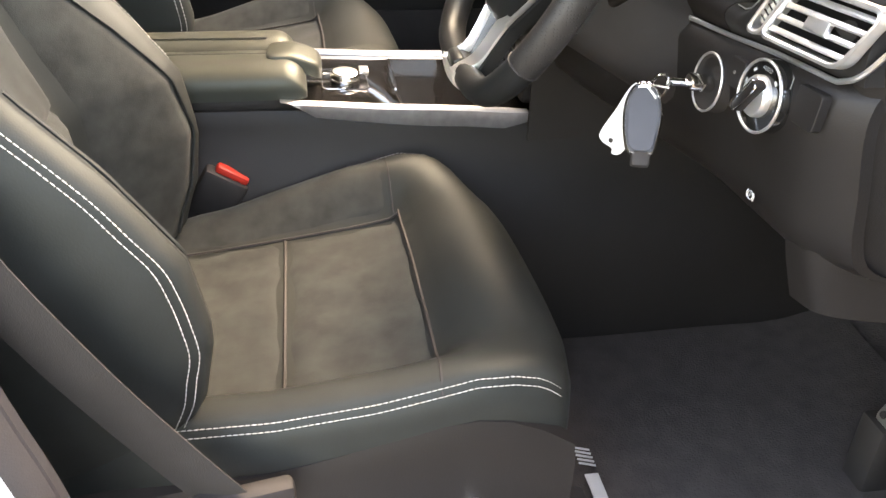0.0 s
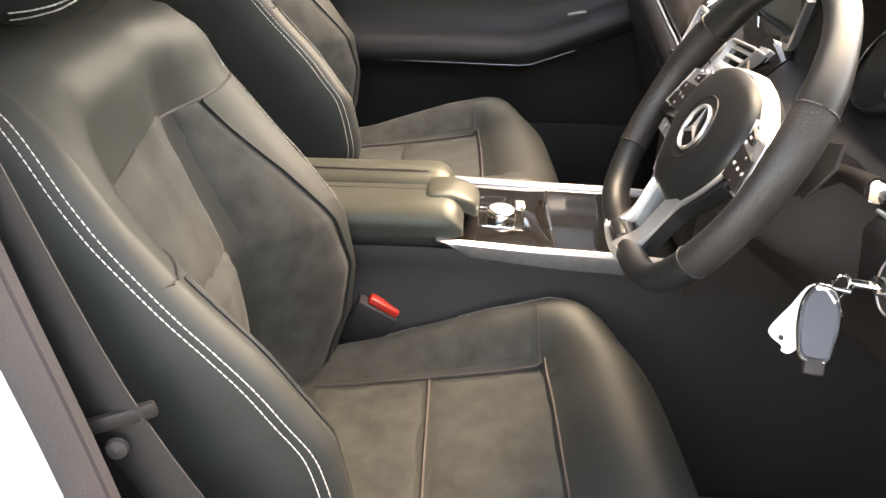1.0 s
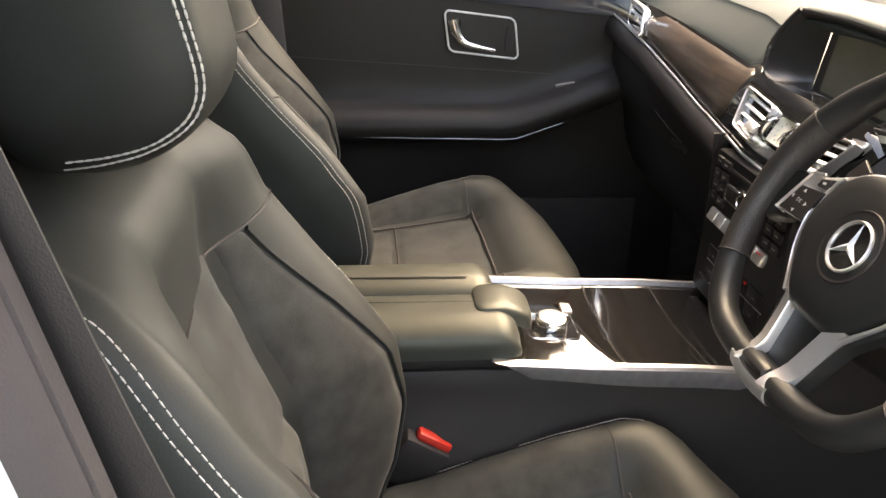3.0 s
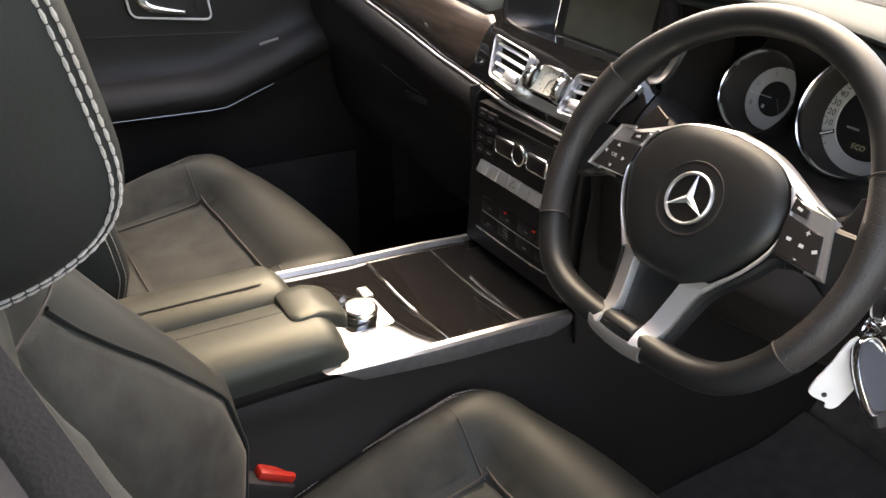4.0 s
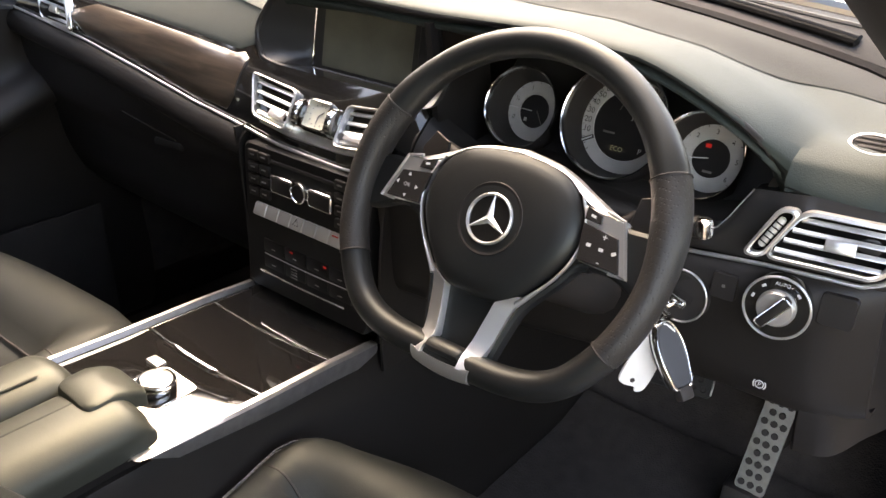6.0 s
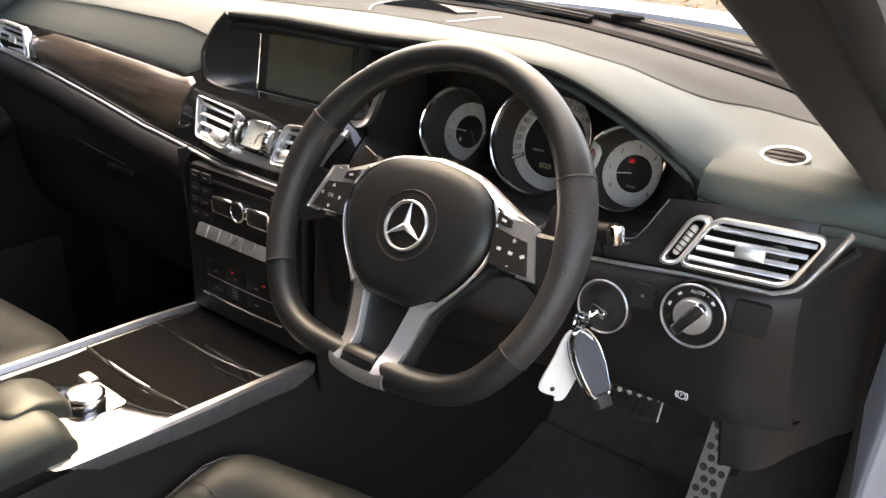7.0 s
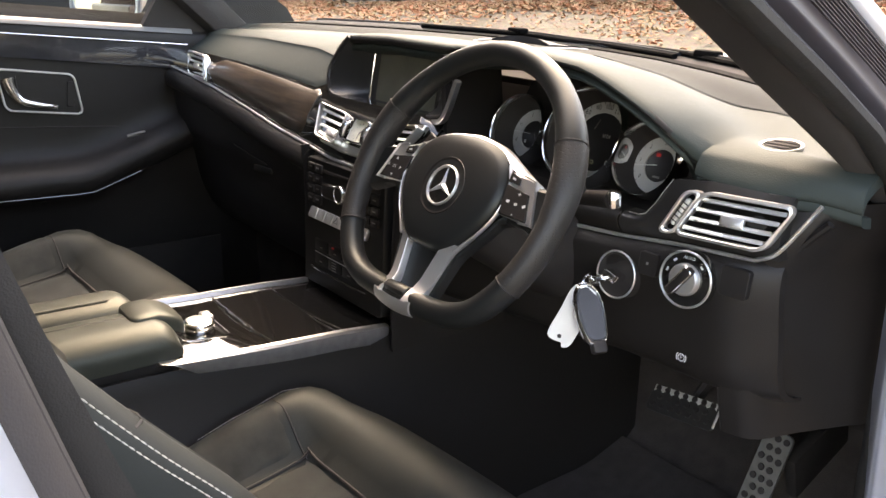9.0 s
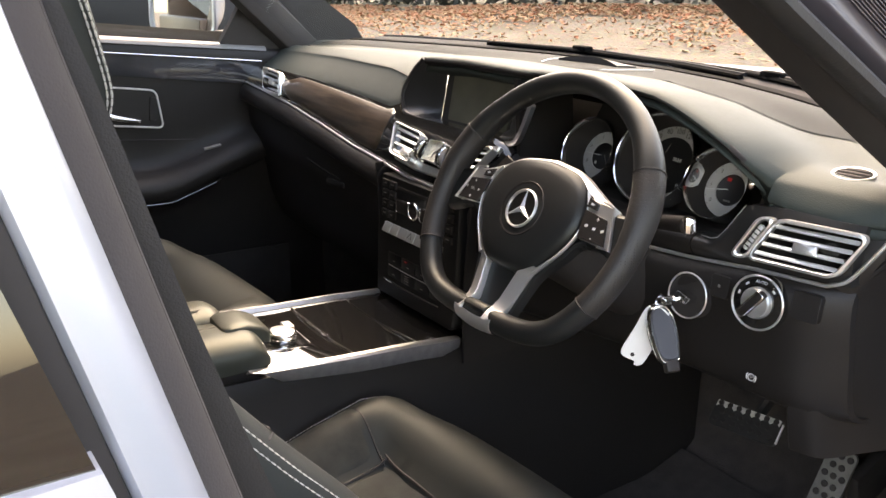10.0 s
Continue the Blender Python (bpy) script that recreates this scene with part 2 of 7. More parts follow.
def merge(bm, tmp, m=Matrix()):
    tmp.transform(m)
    me = bpy.data.meshes.new("tmp")
    tmp.to_mesh(me)
    tmp.free()
    bm.from_mesh(me)
    bpy.data.meshes.remove(me)
    return bm


def box_bm(m, size, bevel=0.0, seg=2):
    return add_box(bmesh.new(), m, size, bevel, seg)


def add_tube(bm, pts, rx, ry=None, n=10, closed=False, up=(0, 0, 1), caps=True, square=2.0):
    """A tube along the points; rx across, ry along up; each a number or a list; square over 2 makes it boxier."""
    p = np.asarray(pts, float)
    k = len(p)
    ry = rx if ry is None else ry
    rx, ry = np.broadcast_to(rx, k), np.broadcast_to(ry, k)
    tan = np.roll(p, -1, 0) - np.roll(p, 1, 0) if closed else np.gradient(p, axis=0)
    tan /= np.linalg.norm(tan, axis=1)[:, None] + 1e-12
    a = np.linspace(0, 2 * np.pi, n, endpoint=False)
    ca = np.sign(np.cos(a)) * np.abs(np.cos(a)) ** (2 / square)
    sa = np.sign(np.sin(a)) * np.abs(np.sin(a)) ** (2 / square)
    rows = []
    for i in range(k):
        u = np.array(up, float) - tan[i] * np.dot(up, tan[i])
        u /= np.linalg.norm(u) + 1e-12
        w = np.cross(tan[i], u)
        rows.append(p[i] + np.outer(ca * rx[i], w) + np.outer(sa * ry[i], u))
    return add_grid(bm, rows, close_u=closed, close_v=True, caps=caps and not closed)


def tube_bm(pts, rx, ry=None, **kw):
    return add_tube(bmesh.new(), pts, rx, ry, **kw)


def frame_of(o, normal, right=(1, 0, 0)):
    """A pose at o: x to the right on the face, y up on the face, z out of it."""
    z = Vector(normal).normalized()
    x = Vector(right)
    x = (x - z * x.dot(z)).normalized()
    y = z.cross(x)
    return Matrix(((x.x, y.x, z.x, o[0]), (x.y, y.y, z.y, o[1]), (x.z, y.z, z.z, o[2]), (0, 0, 0, 1)))


def add_plate(bm, m, outline, low, high, bevel=0.0):
    """A plate with a 2D outline on the pose m, from low to high along its normal, with a bevelled upper rim."""
    c = np.mean(np.array(outline, float), axis=0)
    o = np.array(outline, float)
    d = c - o
    d /= np.linalg.norm(d, axis=1)[:, None] + 1e-12
    rings = [np.c_[o, np.full(len(o), low)], np.c_[o, np.full(len(o), high - bevel)]]
    if bevel > 0:
        rings.append(np.c_[o + d * bevel, np.full(len(o), high)])
    pts = [[(m @ Vector(q)) for q in r] for r in rings]
    return add_grid(bm, pts, close_v=True, caps=True)


def plate_bm(m, outline, low, high, bevel=0.0):
    return add_plate(bmesh.new(), m, outline, low, high, bevel)


def rounded(w, h, r, n=5, skew=0.0):
    """The outline of a rounded rectangle; skew shifts the top edge sideways."""
    pts = []
    for cx, cy, a0 in ((w / 2 - r, h / 2 - r, 0), (-w / 2 + r, h / 2 - r, 90), (-w / 2 + r, -h / 2 + r, 180), (w / 2 - r, -h / 2 + r, 270)):
        for i in range(n):
            a = radians(a0 + 90 * i / (n - 1))
            x, y = cx + r * math.cos(a), cy + r * math.sin(a)
            pts.append((x + skew * y / h, y))
    return pts


def disc(r, n=32):
    return [(r * math.cos(2 * math.pi * i / n), r * math.sin(2 * math.pi * i / n)) for i in range(n)]


def add_lathe(bm, m, profile, n=40):
    """Turns the profile (radius, height) about the z axis of the pose m."""
    rows = []
    for r, h in profile:
        rows.append([m @ Vector((r * math.cos(2 * math.pi * i / n), r * math.sin(2 * math.pi * i / n), h)) for i in range(n)])
    return add_grid(bm, rows, close_v=True)


def lathe_bm(m, profile, n=40):
    return add_lathe(bmesh.new(), m, profile, n)


def on(m, pts, h=0.0):
    """2D points on the pose m as places."""
    return [tuple(m @ Vector((p[0], p[1], h))) for p in pts]


def stitch_bm(pts, length=0.0044, gap=0.0011, r=0.00058, normal=None):
    """Thread stitches along a curve."""
    p = np.asarray(pts, float)
    seg = np.linalg.norm(np.diff(p, axis=0), axis=1)
    s = np.r_[0, np.cumsum(seg)]
    bm = bmesh.new()
    at = 0.0
    while at + length < s[-1]:
        ends = [np.array([np.interp(at + f * length, s, p[:, k]) for k in range(3)]) for f in (0, 0.5, 1)]
        add_tube(bm, ends, (r * 0.6, r, r * 0.6), n=5)
        at += length + gap
    return bm


def text_bm(body, m, size):
    """Built-in font letters as a thin mesh on the pose m."""
    cu = bpy.data.curves.new("text", "FONT")
    cu.body, cu.size, cu.align_x, cu.align_y, cu.resolution_u = body, size, "CENTER", "CENTER", 3
    ob = bpy.data.objects.new("text", cu)
    scene.collection.objects.link(ob)
    me = bpy.data.meshes.new_from_object(ob.evaluated_get(bpy.context.evaluated_depsgraph_get()))
    bm = bmesh.new()
    bm.from_mesh(me)
    bm.transform(m)
    bpy.data.objects.remove(ob)
    bpy.data.curves.remove(cu)
    bpy.data.meshes.remove(me)
    return bm


# ---- the ground and what stands outside ----
def build_outside():
    """One sheet of ground that rises gently ahead of the car."""
    xs = np.r_[-150, -60, np.linspace(-25, 25, 26), 60, 150]
    ys = np.r_[-150, -50, -10, np.linspace(-4, 24, 29), 60, 150]
    rows = []
    for y in ys:
        rise = 0.16 * max(0.0, y - 3.0) ** 1.0 if y < 24 else 0.16 * 21 + 0.02 * (y - 24)
        rows.append([(x, y, rise + (0.05 * noise.noise((x * 0.4, y * 0.4, 0)) if -26 < x < 26 and y > 3 else 0)) for x in xs])
    tagged(part("ground", grid_bm(rows), M_GROUND), "pale brown gravel ground with scattered leaves", "ground", kind="structure")
    rng = np.random.default_rng(4)
    verts, faces = [], []
    # leaves lie thickest along the foot of the far hedge
    foot, along = np.array((-9.0, 8.28)), np.array((0.967, 0.256))
    across = np.array((-along[1], along[0]))
    for _ in range(24000):
        d = min(rng.exponential(0.9), 9.0 * rng.random()) if rng.random() < 0.8 else 6.5 * rng.random()
        x, y = foot + along * (-7 + 18 * rng.random()) - across * d
        if y < 1.8 or rng.random() > 0.3 + 0.7 * (noise.noise((x * 0.5, y * 0.7, 3)) > -0.1):
            continue
        z = 0.16 * max(0, y - 3) + 0.05 * noise.noise((x * 0.4, y * 0.4, 0)) + 0.015
        a, s, t = rng.random() * 6.28, 0.022 + 0.035 * rng.random(), rng.random(2) * 0.05 - 0.015
        k = len(verts)
        for i, (u, v) in enumerate(((-1, 0), (-0.2, 0.6), (1, 0), (-0.2, -0.6))):
            verts.append((x + s * (u * math.cos(a) - v * math.sin(a)), y + s * (u * math.sin(a) + v * math.cos(a)), z + (t[0] if i % 2 else t[1])))
        faces.append((k, k + 1, k + 2, k + 3))
    me = bpy.data.meshes.new("fallen_leaves")
    me.from_pydata(verts, [], faces)
    me.materials.append(M_LEAF)
    tagged(new("fallen_leaves", me), "red and brown fallen leaves on the gravel", "leaves", kind="stuff")
    def hedge(name, n, place, label, size=1.0):
        verts, faces = [], []
        for _ in range(n):
            c = np.array(place())
            d, e = rng.normal(size=3), rng.normal(size=3)
            s = size * (0.05 + 0.06 * rng.random())
            d, e = d / np.linalg.norm(d) * s, e / np.linalg.norm(e) * s * 0.6
            k = len(verts)
            verts += [tuple(c - d), tuple(c + e), tuple(c + d), tuple(c - e)]
            faces.append((k, k + 1, k + 2, k + 3))
        me = bpy.data.meshes.new(name)
        me.from_pydata(verts, [], faces)
        me.materials.append(M_HEDGE)
        tagged(new(name, me), label, "hedge", kind="stuff")

    def near():
        y, z = -10 + 12.6 * rng.random(), 7.5 * rng.random() ** 1.15
        return (-6.6 - 1.1 * rng.random() + 0.45 * noise.noise((y * 1.2, z * 1.2, 1)), y, z * (1 + 0.15 * noise.noise((y * 0.6, 0, 7))))

    def far():
        u, z = -9 + 22 * rng.random(), 1.5 * rng.random()
        p = foot + along * u + across * (0.05 + 0.6 * rng.random() + 0.2 * noise.noise((u * 1.5, z * 2, 4)))
        return (p[0], p[1], 0.16 * (p[1] - 3) + z)

    # the tall hedge is added to keep sky light off the passenger side
    hedge("hedge", 45000, near, "tall dark green hedge added beyond the parked car to block sky light", 3.0)
    hedge("hedge", 16000, far, "dark hedge behind the band of fallen leaves")


build_outside()


def build_parked_car():
    """A dark car that stands crosswise beside the passenger door, its tail toward it."""
    car = thing("parked_car", "tall dark parked car with its tailgate toward the passenger door", "car", (-3.9, -0.08, 0.0))
    paint = mat("black_car_paint", (0.010, 0.0095, 0.009), 0.45, spec=0.25, var=0.1, var_size=0.3)
    place = pose(-1.85, -0.08, 0.0, 0, 0, 90)
    # along the car from its tail: y, half width, sill, shoulder, roof
    table = ((0.0, 0.80, 0.45, 0.96, 1.02), (0.06, 0.86, 0.36, 1.00, 1.22), (0.22, 0.89, 0.32, 1.03, 1.48), (0.5, 0.90, 0.28, 1.05, 1.66), (1.0, 0.91, 0.26, 1.05, 1.72), (1.8, 0.91, 0.26, 1.04, 1.72), (2.3, 0.91, 0.26, 1.03, 1.62), (3.0, 0.90, 0.26, 1.02, 1.18), (3.3, 0.89, 0.27, 1.00, 1.07), (3.9, 0.84, 0.32, 0.90, 0.95), (4.15, 0.70, 0.42, 0.72, 0.76))
    rows = []
    for y, hw, sill, sh, roof in crom(table, 40):
        tuck = hw - 0.55 * max(0.0, roof - sh) * 0.6
        half = [(hw * 0.86, sill), (hw, sill + 0.12), (hw, (sill + sh) / 2), (hw * 0.985, sh), (hw * 0.95, sh + 0.02), (tuck, roof - 0.05), (tuck * 0.8, roof), (tuck * 0.3, roof + 0.015)]
        loop = half + [(-x, z) for x, z in half[::-1]]
        rows.append([tuple(place @ Vector((x, y, z))) for x, z in crom(loop, 64, True)])
    part("body", grid_bm(rows, close_v=True, caps=True), paint, car, "glossy dark car body")
    gate = [[tuple(place @ Vector((u * (0.64 - 0.10 * f), 0.045 + 0.185 * f - 0.03 * (1 - u * u), 1.12 + 0.36 * f))) for u in np.linspace(-1, 1, 9)] for f in np.linspace(0, 1, 6)]
    part("rear_window", sheet(gate, 0.006, (-0.5, 0, 0.5)), M_TINT, car, "dark rear window")
    part("tail_strip", box_bm(place @ pose(0, -0.012, 0.93), (0.9, 0.03, 0.035), 0.008), M_CHROME, car, "thin chrome tailgate strip")
    part("bumper", tube_bm([tuple(place @ Vector((x, -0.02 + 0.10 * (x / 0.82) ** 4, 0.55))) for x in np.linspace(-0.82, 0.82, 16)], 0.06, 0.12, n=12, up=(0, 0, 1), square=3), paint, car)
    for s in (-1, 1):
        part("tail_lamp", box_bm(place @ pose(s * 0.72, 0.035, 0.96, 0, 0, s * 18), (0.24, 0.05, 0.10), 0.02), mat("dark_red_lens", (0.16, 0.008, 0.008), 0.15, coat=0.6), car, "dark red tail lamp")
        for y in (0.85, 3.35):
            tyre = part("wheel", lathe_bm(place @ pose(s * 0.80, y, 0.32) @ pose(0, 0, 0, 0, s * 90), ((0.20, 0.09), (0.30, 0.105), (0.32, 0.08), (0.32, -0.09), (0.2, -0.1)), 36), M_RUBBER, car, "black tyre")
            part("rim", lathe_bm(place @ pose(s * 0.80, y, 0.32) @ pose(0, 0, 0, 0, s * 90), ((0.0, 0.07), (0.10, 0.08), (0.20, 0.095), (0.205, 0.08)), 36), M_ALU, tyre)


build_parked_car()

# ---- car body ----
M_JAMB = mat("jamb_silver_paint", (0.40, 0.42, 0.48), 0.42, 0.35, coat=0.3, var=0.05, var_size=0.1)
M_COWL = mat("satin_black_cowl", (0.004, 0.004, 0.004), 0.8, spec=0.03, var=0.15, var_size=0.05)
# blue-grey of the cowl plastic is reflected sky, put into the base colour
M_SCUTTLE = mat("sky_tinted_cowl_plastic", (0.012, 0.0135, 0.016), 0.7, spec=0.10, var=0.15, var_size=0.05)
M_SEALGREY = mat("satin_grey_seal", (0.046, 0.041, 0.050), 0.38, spec=0.5, var=0.12, var_size=0.05)
CAR = thing("saloon_car", "silver saloon car body with black interior trim", "car", (0, 0, 0.2))

# the dash pad, to which the windscreen's base is fitted
# x, then y and z of the lower front edge and of the brow
PAD_FRONT = ((-0.79, 0.165, 0.95, 0.2, 0.985), (-0.66, 0.15, 0.958, 0.195, 0.992), (-0.45, 0.14, 0.958, 0.19, 0.998), (-0.25, 0.14, 0.948, 0.19, 0.996), (-0.165, 0.145, 0.94, 0.185, 0.985), (-0.135, 0.165, 0.96, 0.175, 1.0), (-0.105, 0.19, 1.012, 0.165, 1.028), (0.0, 0.19, 1.018, 0.163, 1.033), (0.15, 0.185, 1.018, 0.16, 1.032), (0.3, 0.218, 1.027, 0.15, 1.04), (0.4, 0.218, 1.018, 0.15, 1.031), (0.43, 0.218, 1.01, 0.151, 1.023), (0.47, 0.218, 0.993, 0.154, 1.006), (0.5, 0.218, 0.977, 0.158, 0.99), (0.52, 0.205, 0.954, 0.166, 0.974), (0.532, 0.188, 0.93, 0.19, 0.952), (0.565, 0.188, 0.926, 0.198, 0.95), (0.63, 0.195, 0.925, 0.207, 0.949), (0.665, 0.212, 0.924, 0.215, 0.948), (0.7, 0.235, 0.915, 0.235, 0.942))
# x, then y and z of the crown and of the edge at the screen
PAD_BACK = ((-0.79, 0.25, 0.998, 0.32, 1.008), (-0.66, 0.28, 1.002, 0.38, 1.014), (-0.45, 0.33, 1.010, 0.48, 1.015), (-0.25, 0.35, 1.014, 0.585, 1.011), (-0.165, 0.355, 1.016, 0.615, 1.008), (-0.135, 0.36, 1.017, 0.622, 1.006), (-0.105, 0.36, 1.018, 0.628, 1.005), (0.0, 0.36, 1.02, 0.638, 1.003), (0.15, 0.36, 1.02, 0.618, 0.999), (0.3, 0.36, 1.016, 0.558, 0.995), (0.4, 0.35, 1.004, 0.508, 0.992), (0.47, 0.34, 0.986, 0.475, 0.989), (0.53, 0.31, 0.970, 0.452, 0.984), (0.565, 0.29, 0.961, 0.432, 0.979), (0.63, 0.28, 0.957, 0.405, 0.968), (0.665, 0.28, 0.954, 0.392, 0.960), (0.7, 0.29, 0.949, 0.382, 0.955))


def pad_at(x):
    f, r = np.array(PAD_FRONT), np.array(PAD_BACK)
    return [np.interp(x, f[:, 0], f[:, k]) for k in range(1, 5)] + [np.interp(x, r[:, 0], r[:, k]) for k in range(1, 5)]


def build_body():
    # floor pan, tunnel side and sills, closed at the front and rear
    part("floor_pan", box_bm(pose(0.0, -0.6, 0.225), (1.56, 2.9, 0.05), 0.01), M_CARPET, CAR, "black carpeted floor")
    part("bulkhead", sheet([[(x, y, z) for x in np.linspace(-0.78, 0.78, 8)] for y, z in ((0.60, 0.25), (0.70, 0.33), (0.78, 0.5), (0.82, 0.7), (0.84, 0.9))], 0.02, (0, 1, 0)), M_CARPET, CAR, "black footwell bulkhead")
    for s in (-1, 1):
        part("front_side_wall", box_bm(pose(s * 0.79, 0.71 if s > 0 else 0.60, 0.60), (0.03, 0.54 if s > 0 else 0.76, 0.72), 0.008), M_CARPET, CAR, "black carpeted footwell side")
    part("dash_carrier", box_bm(pose(0.0, 0.60, 0.86), (1.5, 0.36, 0.08), 0.02), M_BLACK, CAR)
    part("rear_bulkhead", box_bm(pose(0, -1.75, 0.75), (1.56, 0.06, 1.1), 0.02), M_DARK, CAR)
    part("rear_shelf", box_bm(pose(0, -1.95, 0.98), (1.4, 0.5, 0.03), 0.01), M_DARK, CAR)
    for s in (-1, 1):
        part("sill", tube_bm([(s * 0.80, y, 0.25) for y in np.linspace(-1.8, 0.75, 8)], 0.05, 0.07, n=14, square=4), M_PAINT if s > 0 else M_DARK, CAR)
    # roof skin and headlining
    def roof(z, w, y0, y1):
        g = []
        for y in np.linspace(y0, y1, 14):
            f = (y - y0) / (y1 - y0)
            g.append([(w * u, y + 0.25 * f**4 * (1 - u * u), z - 0.05 * u * u - 0.06 * (2 * f - 1) ** 4 - 0.02 * f) for u in np.linspace(-1, 1, 11)])
        return g
    part("roof", sheet(roof(1.47, 0.60, -1.75, -0.28), 0.012), M_PAINT, CAR, "silver roof")
    part("headliner", sheet(roof(1.44, 0.58, -1.75, -0.28), 0.01), M_LINER, CAR, "pale grey cloth headliner")
    part("rear_window", sheet([[(0.58 * u, y, z) for u in np.linspace(-1, 1, 5)] for y, z in ((-1.75, 1.37), (-2.2, 1.0))], 0.005, (0, 0, 1)), M_TINT, CAR)
    # bonnet, cowl and wipers
    def bonnet(u, f):
        x = 0.80 * u
        y = 0.98 - 0.22 * u * u + f * (1.05 - 0.2 * u * u)
        return (x, y, 0.988 - 0.035 * u * u - 0.02 * f - 0.20 * f**2.4 - (0.05 * abs(u) ** 8))
    part("bonnet", sheet([[bonnet(u, f) for u in np.linspace(-1, 1, 21)] for f in np.linspace(0, 1, 12)], 0.01), M_PAINT, CAR, "silver bonnet")
    edge_y, edge_z = lambda x: pad_at(x)[6], lambda x: pad_at(x)[7]
    xs = np.linspace(-0.70, 0.69, 36)
    rise = lambda x: max(0.006, 1.008 - edge_z(x)) if x > 0.0 else 0.006
    part("screen_edge", sheet([[(x, edge_y(x) + dy, edge_z(x) + dz) for x in xs] for dy, dz in ((-0.004, -0.006), (0.0, 0.0035), (0.012, 0.005), (0.028, 0.004))], 0.004), M_COWL, CAR, "black band along the windscreen's lower edge")
    cowl = part("cowl", sheet([[(x, edge_y(x) + dy, edge_z(x) + 0.002 + rise(x) * k) for x in xs] for dy, k in ((0.026, 0.1), (0.045, 0.45), (0.072, 0.85), (0.092, 1.0), (0.10, 0.85))] + [[(x, 0.99 - 0.33 * x * x, 0.968 - 0.06 * x * x) for x in xs]], 0.006), M_SCUTTLE, CAR, "plastic cowl below the windscreen, reflected sky put in as blue-grey")
    part("cowl_seal", tube_bm([(x, edge_y(x) + 0.094, edge_z(x) + 0.003 + rise(x)) for x in xs], 0.0035, 0.0035, n=6), M_RUBBER, cowl)
    for x0, x1, dy in ((-0.42, 0.16, 0.052), (0.08, 0.50, 0.064)):
        line = lambda x, d: (x, edge_y(x) + d, edge_z(x) + 0.006 + rise(x) * np.interp(d, (0.026, 0.045, 0.072, 0.092), (0.1, 0.45, 0.85, 1.0)))
        pts = [line(x, dy - 0.020 * (x - x0) / (x1 - x0)) for x in np.linspace(x0, x1, 16)]
        w = part("wiper", tube_bm(pts, 0.006, 0.005, n=8), M_COWL, CAR, "black wiper blade")
        part("wiper_arm", tube_bm([(p[0], p[1] + 0.012, p[2] + 0.004) for p in pts[5:]], 0.0045, 0.0035, n=8), M_SCUTTLE, w)
        part("wiper_joint", box_bm(pose(pts[5][0], pts[5][1] + 0.006, pts[5][2] + 0.006, 0, 0, -12), (0.05, 0.022, 0.012), 0.004), M_COWL, w)
    # windscreen: from the cowl to the roof's front edge
    wind = []
    for f in np.linspace(0, 1, 7):
        wind.append([((0.70 - 0.14 * f) * u, (0.662 - 0.40 * u * u) * (1 - f) + (-0.03 - 0.29 * u * u) * f, 1.008 - 0.03 * u**4 * (1 - f) + 0.382 * f + 0.02 * math.sin(math.pi * f)) for u in np.linspace(-1, 1, 15)])
    ws = part("windscreen", sheet(wind, 0.005, (0, 0.5, 0.8)), M_GLASS, CAR, "clear windscreen")
    ws.visible_shadow = False
    # screen pillars: dark cloth trim inside, black seal and silver skin outside
    inner = np.array([(-0.74 + 0.15 * f, 0.27 - 0.55 * f, 0.965 + 0.43 * f) for f in np.linspace(-0.12, 1, 9)])
    outer = np.array([(-0.805 + 0.10 * f, 0.235 - 0.42 * f, 0.985 + 0.40 * f) for f in np.linspace(-0.12, 1, 9)])
    right_in = crom([(0.705, 0.375, 0.875), (0.67, 0.271, 0.95), (0.623, 0.133, 1.05), (0.576, -0.005, 1.15), (0.504, -0.211, 1.30), (0.46, -0.34, 1.395)], 16)
    right_out = crom([(0.705, 0.335, 0.87), (0.697, 0.265, 0.955), (0.695, 0.10, 1.045), (0.695, -0.046, 1.128), (0.675, -0.25, 1.255), (0.63, -0.40, 1.37)], 16)
    for s, lines in ((-1, zip(inner, outer)), (1, zip(right_in, right_out))):
        g = []
        for a, b in lines:
            m = (a + b) / 2 + np.array((s * -0.006, -0.022, -0.004))
            fr = np.array((-0.012, 0.05, 0.03) if s < 0 else (-0.035, 0.05, 0.02))
            g.append(crom([a, a * 0.72 + m * 0.28 + np.array((0, -0.010, 0)), m, b, b + fr, a + fr], 20, True))
        part("pillar_trim", grid_bm(g, close_v=True, caps=True), M_PILLAR, CAR, "dark pillar trim")
    # driver-side door opening: grey seal and ribs up the pillar, silver jamb below
    heights = np.r_[np.linspace(1.37, 1.0, 26), np.linspace(0.985, 0.90, 10), np.linspace(0.88, 0.30, 16)]
    ridge = lambda z: np.array((np.interp(z, (0.27, 0.36, 0.54, 0.68, 0.80, 0.89, 0.945, 1.0, 1.13, 1.20, 1.25, 1.37), (0.69, 0.70, 0.702, 0.706, 0.708, 0.708, 0.706, 0.701, 0.700, 0.690, 0.678, 0.632)), np.interp(z, (0.27, 0.36, 0.54, 0.68, 0.80, 0.89, 0.945, 1.0, 1.05, 1.10, 1.13, 1.20, 1.25, 1.37), (0.40, 0.43, 0.385, 0.362, 0.350, 0.325, 0.285, 0.212, 0.112, 0.005, -0.060, -0.19, -0.275, -0.44)), z))
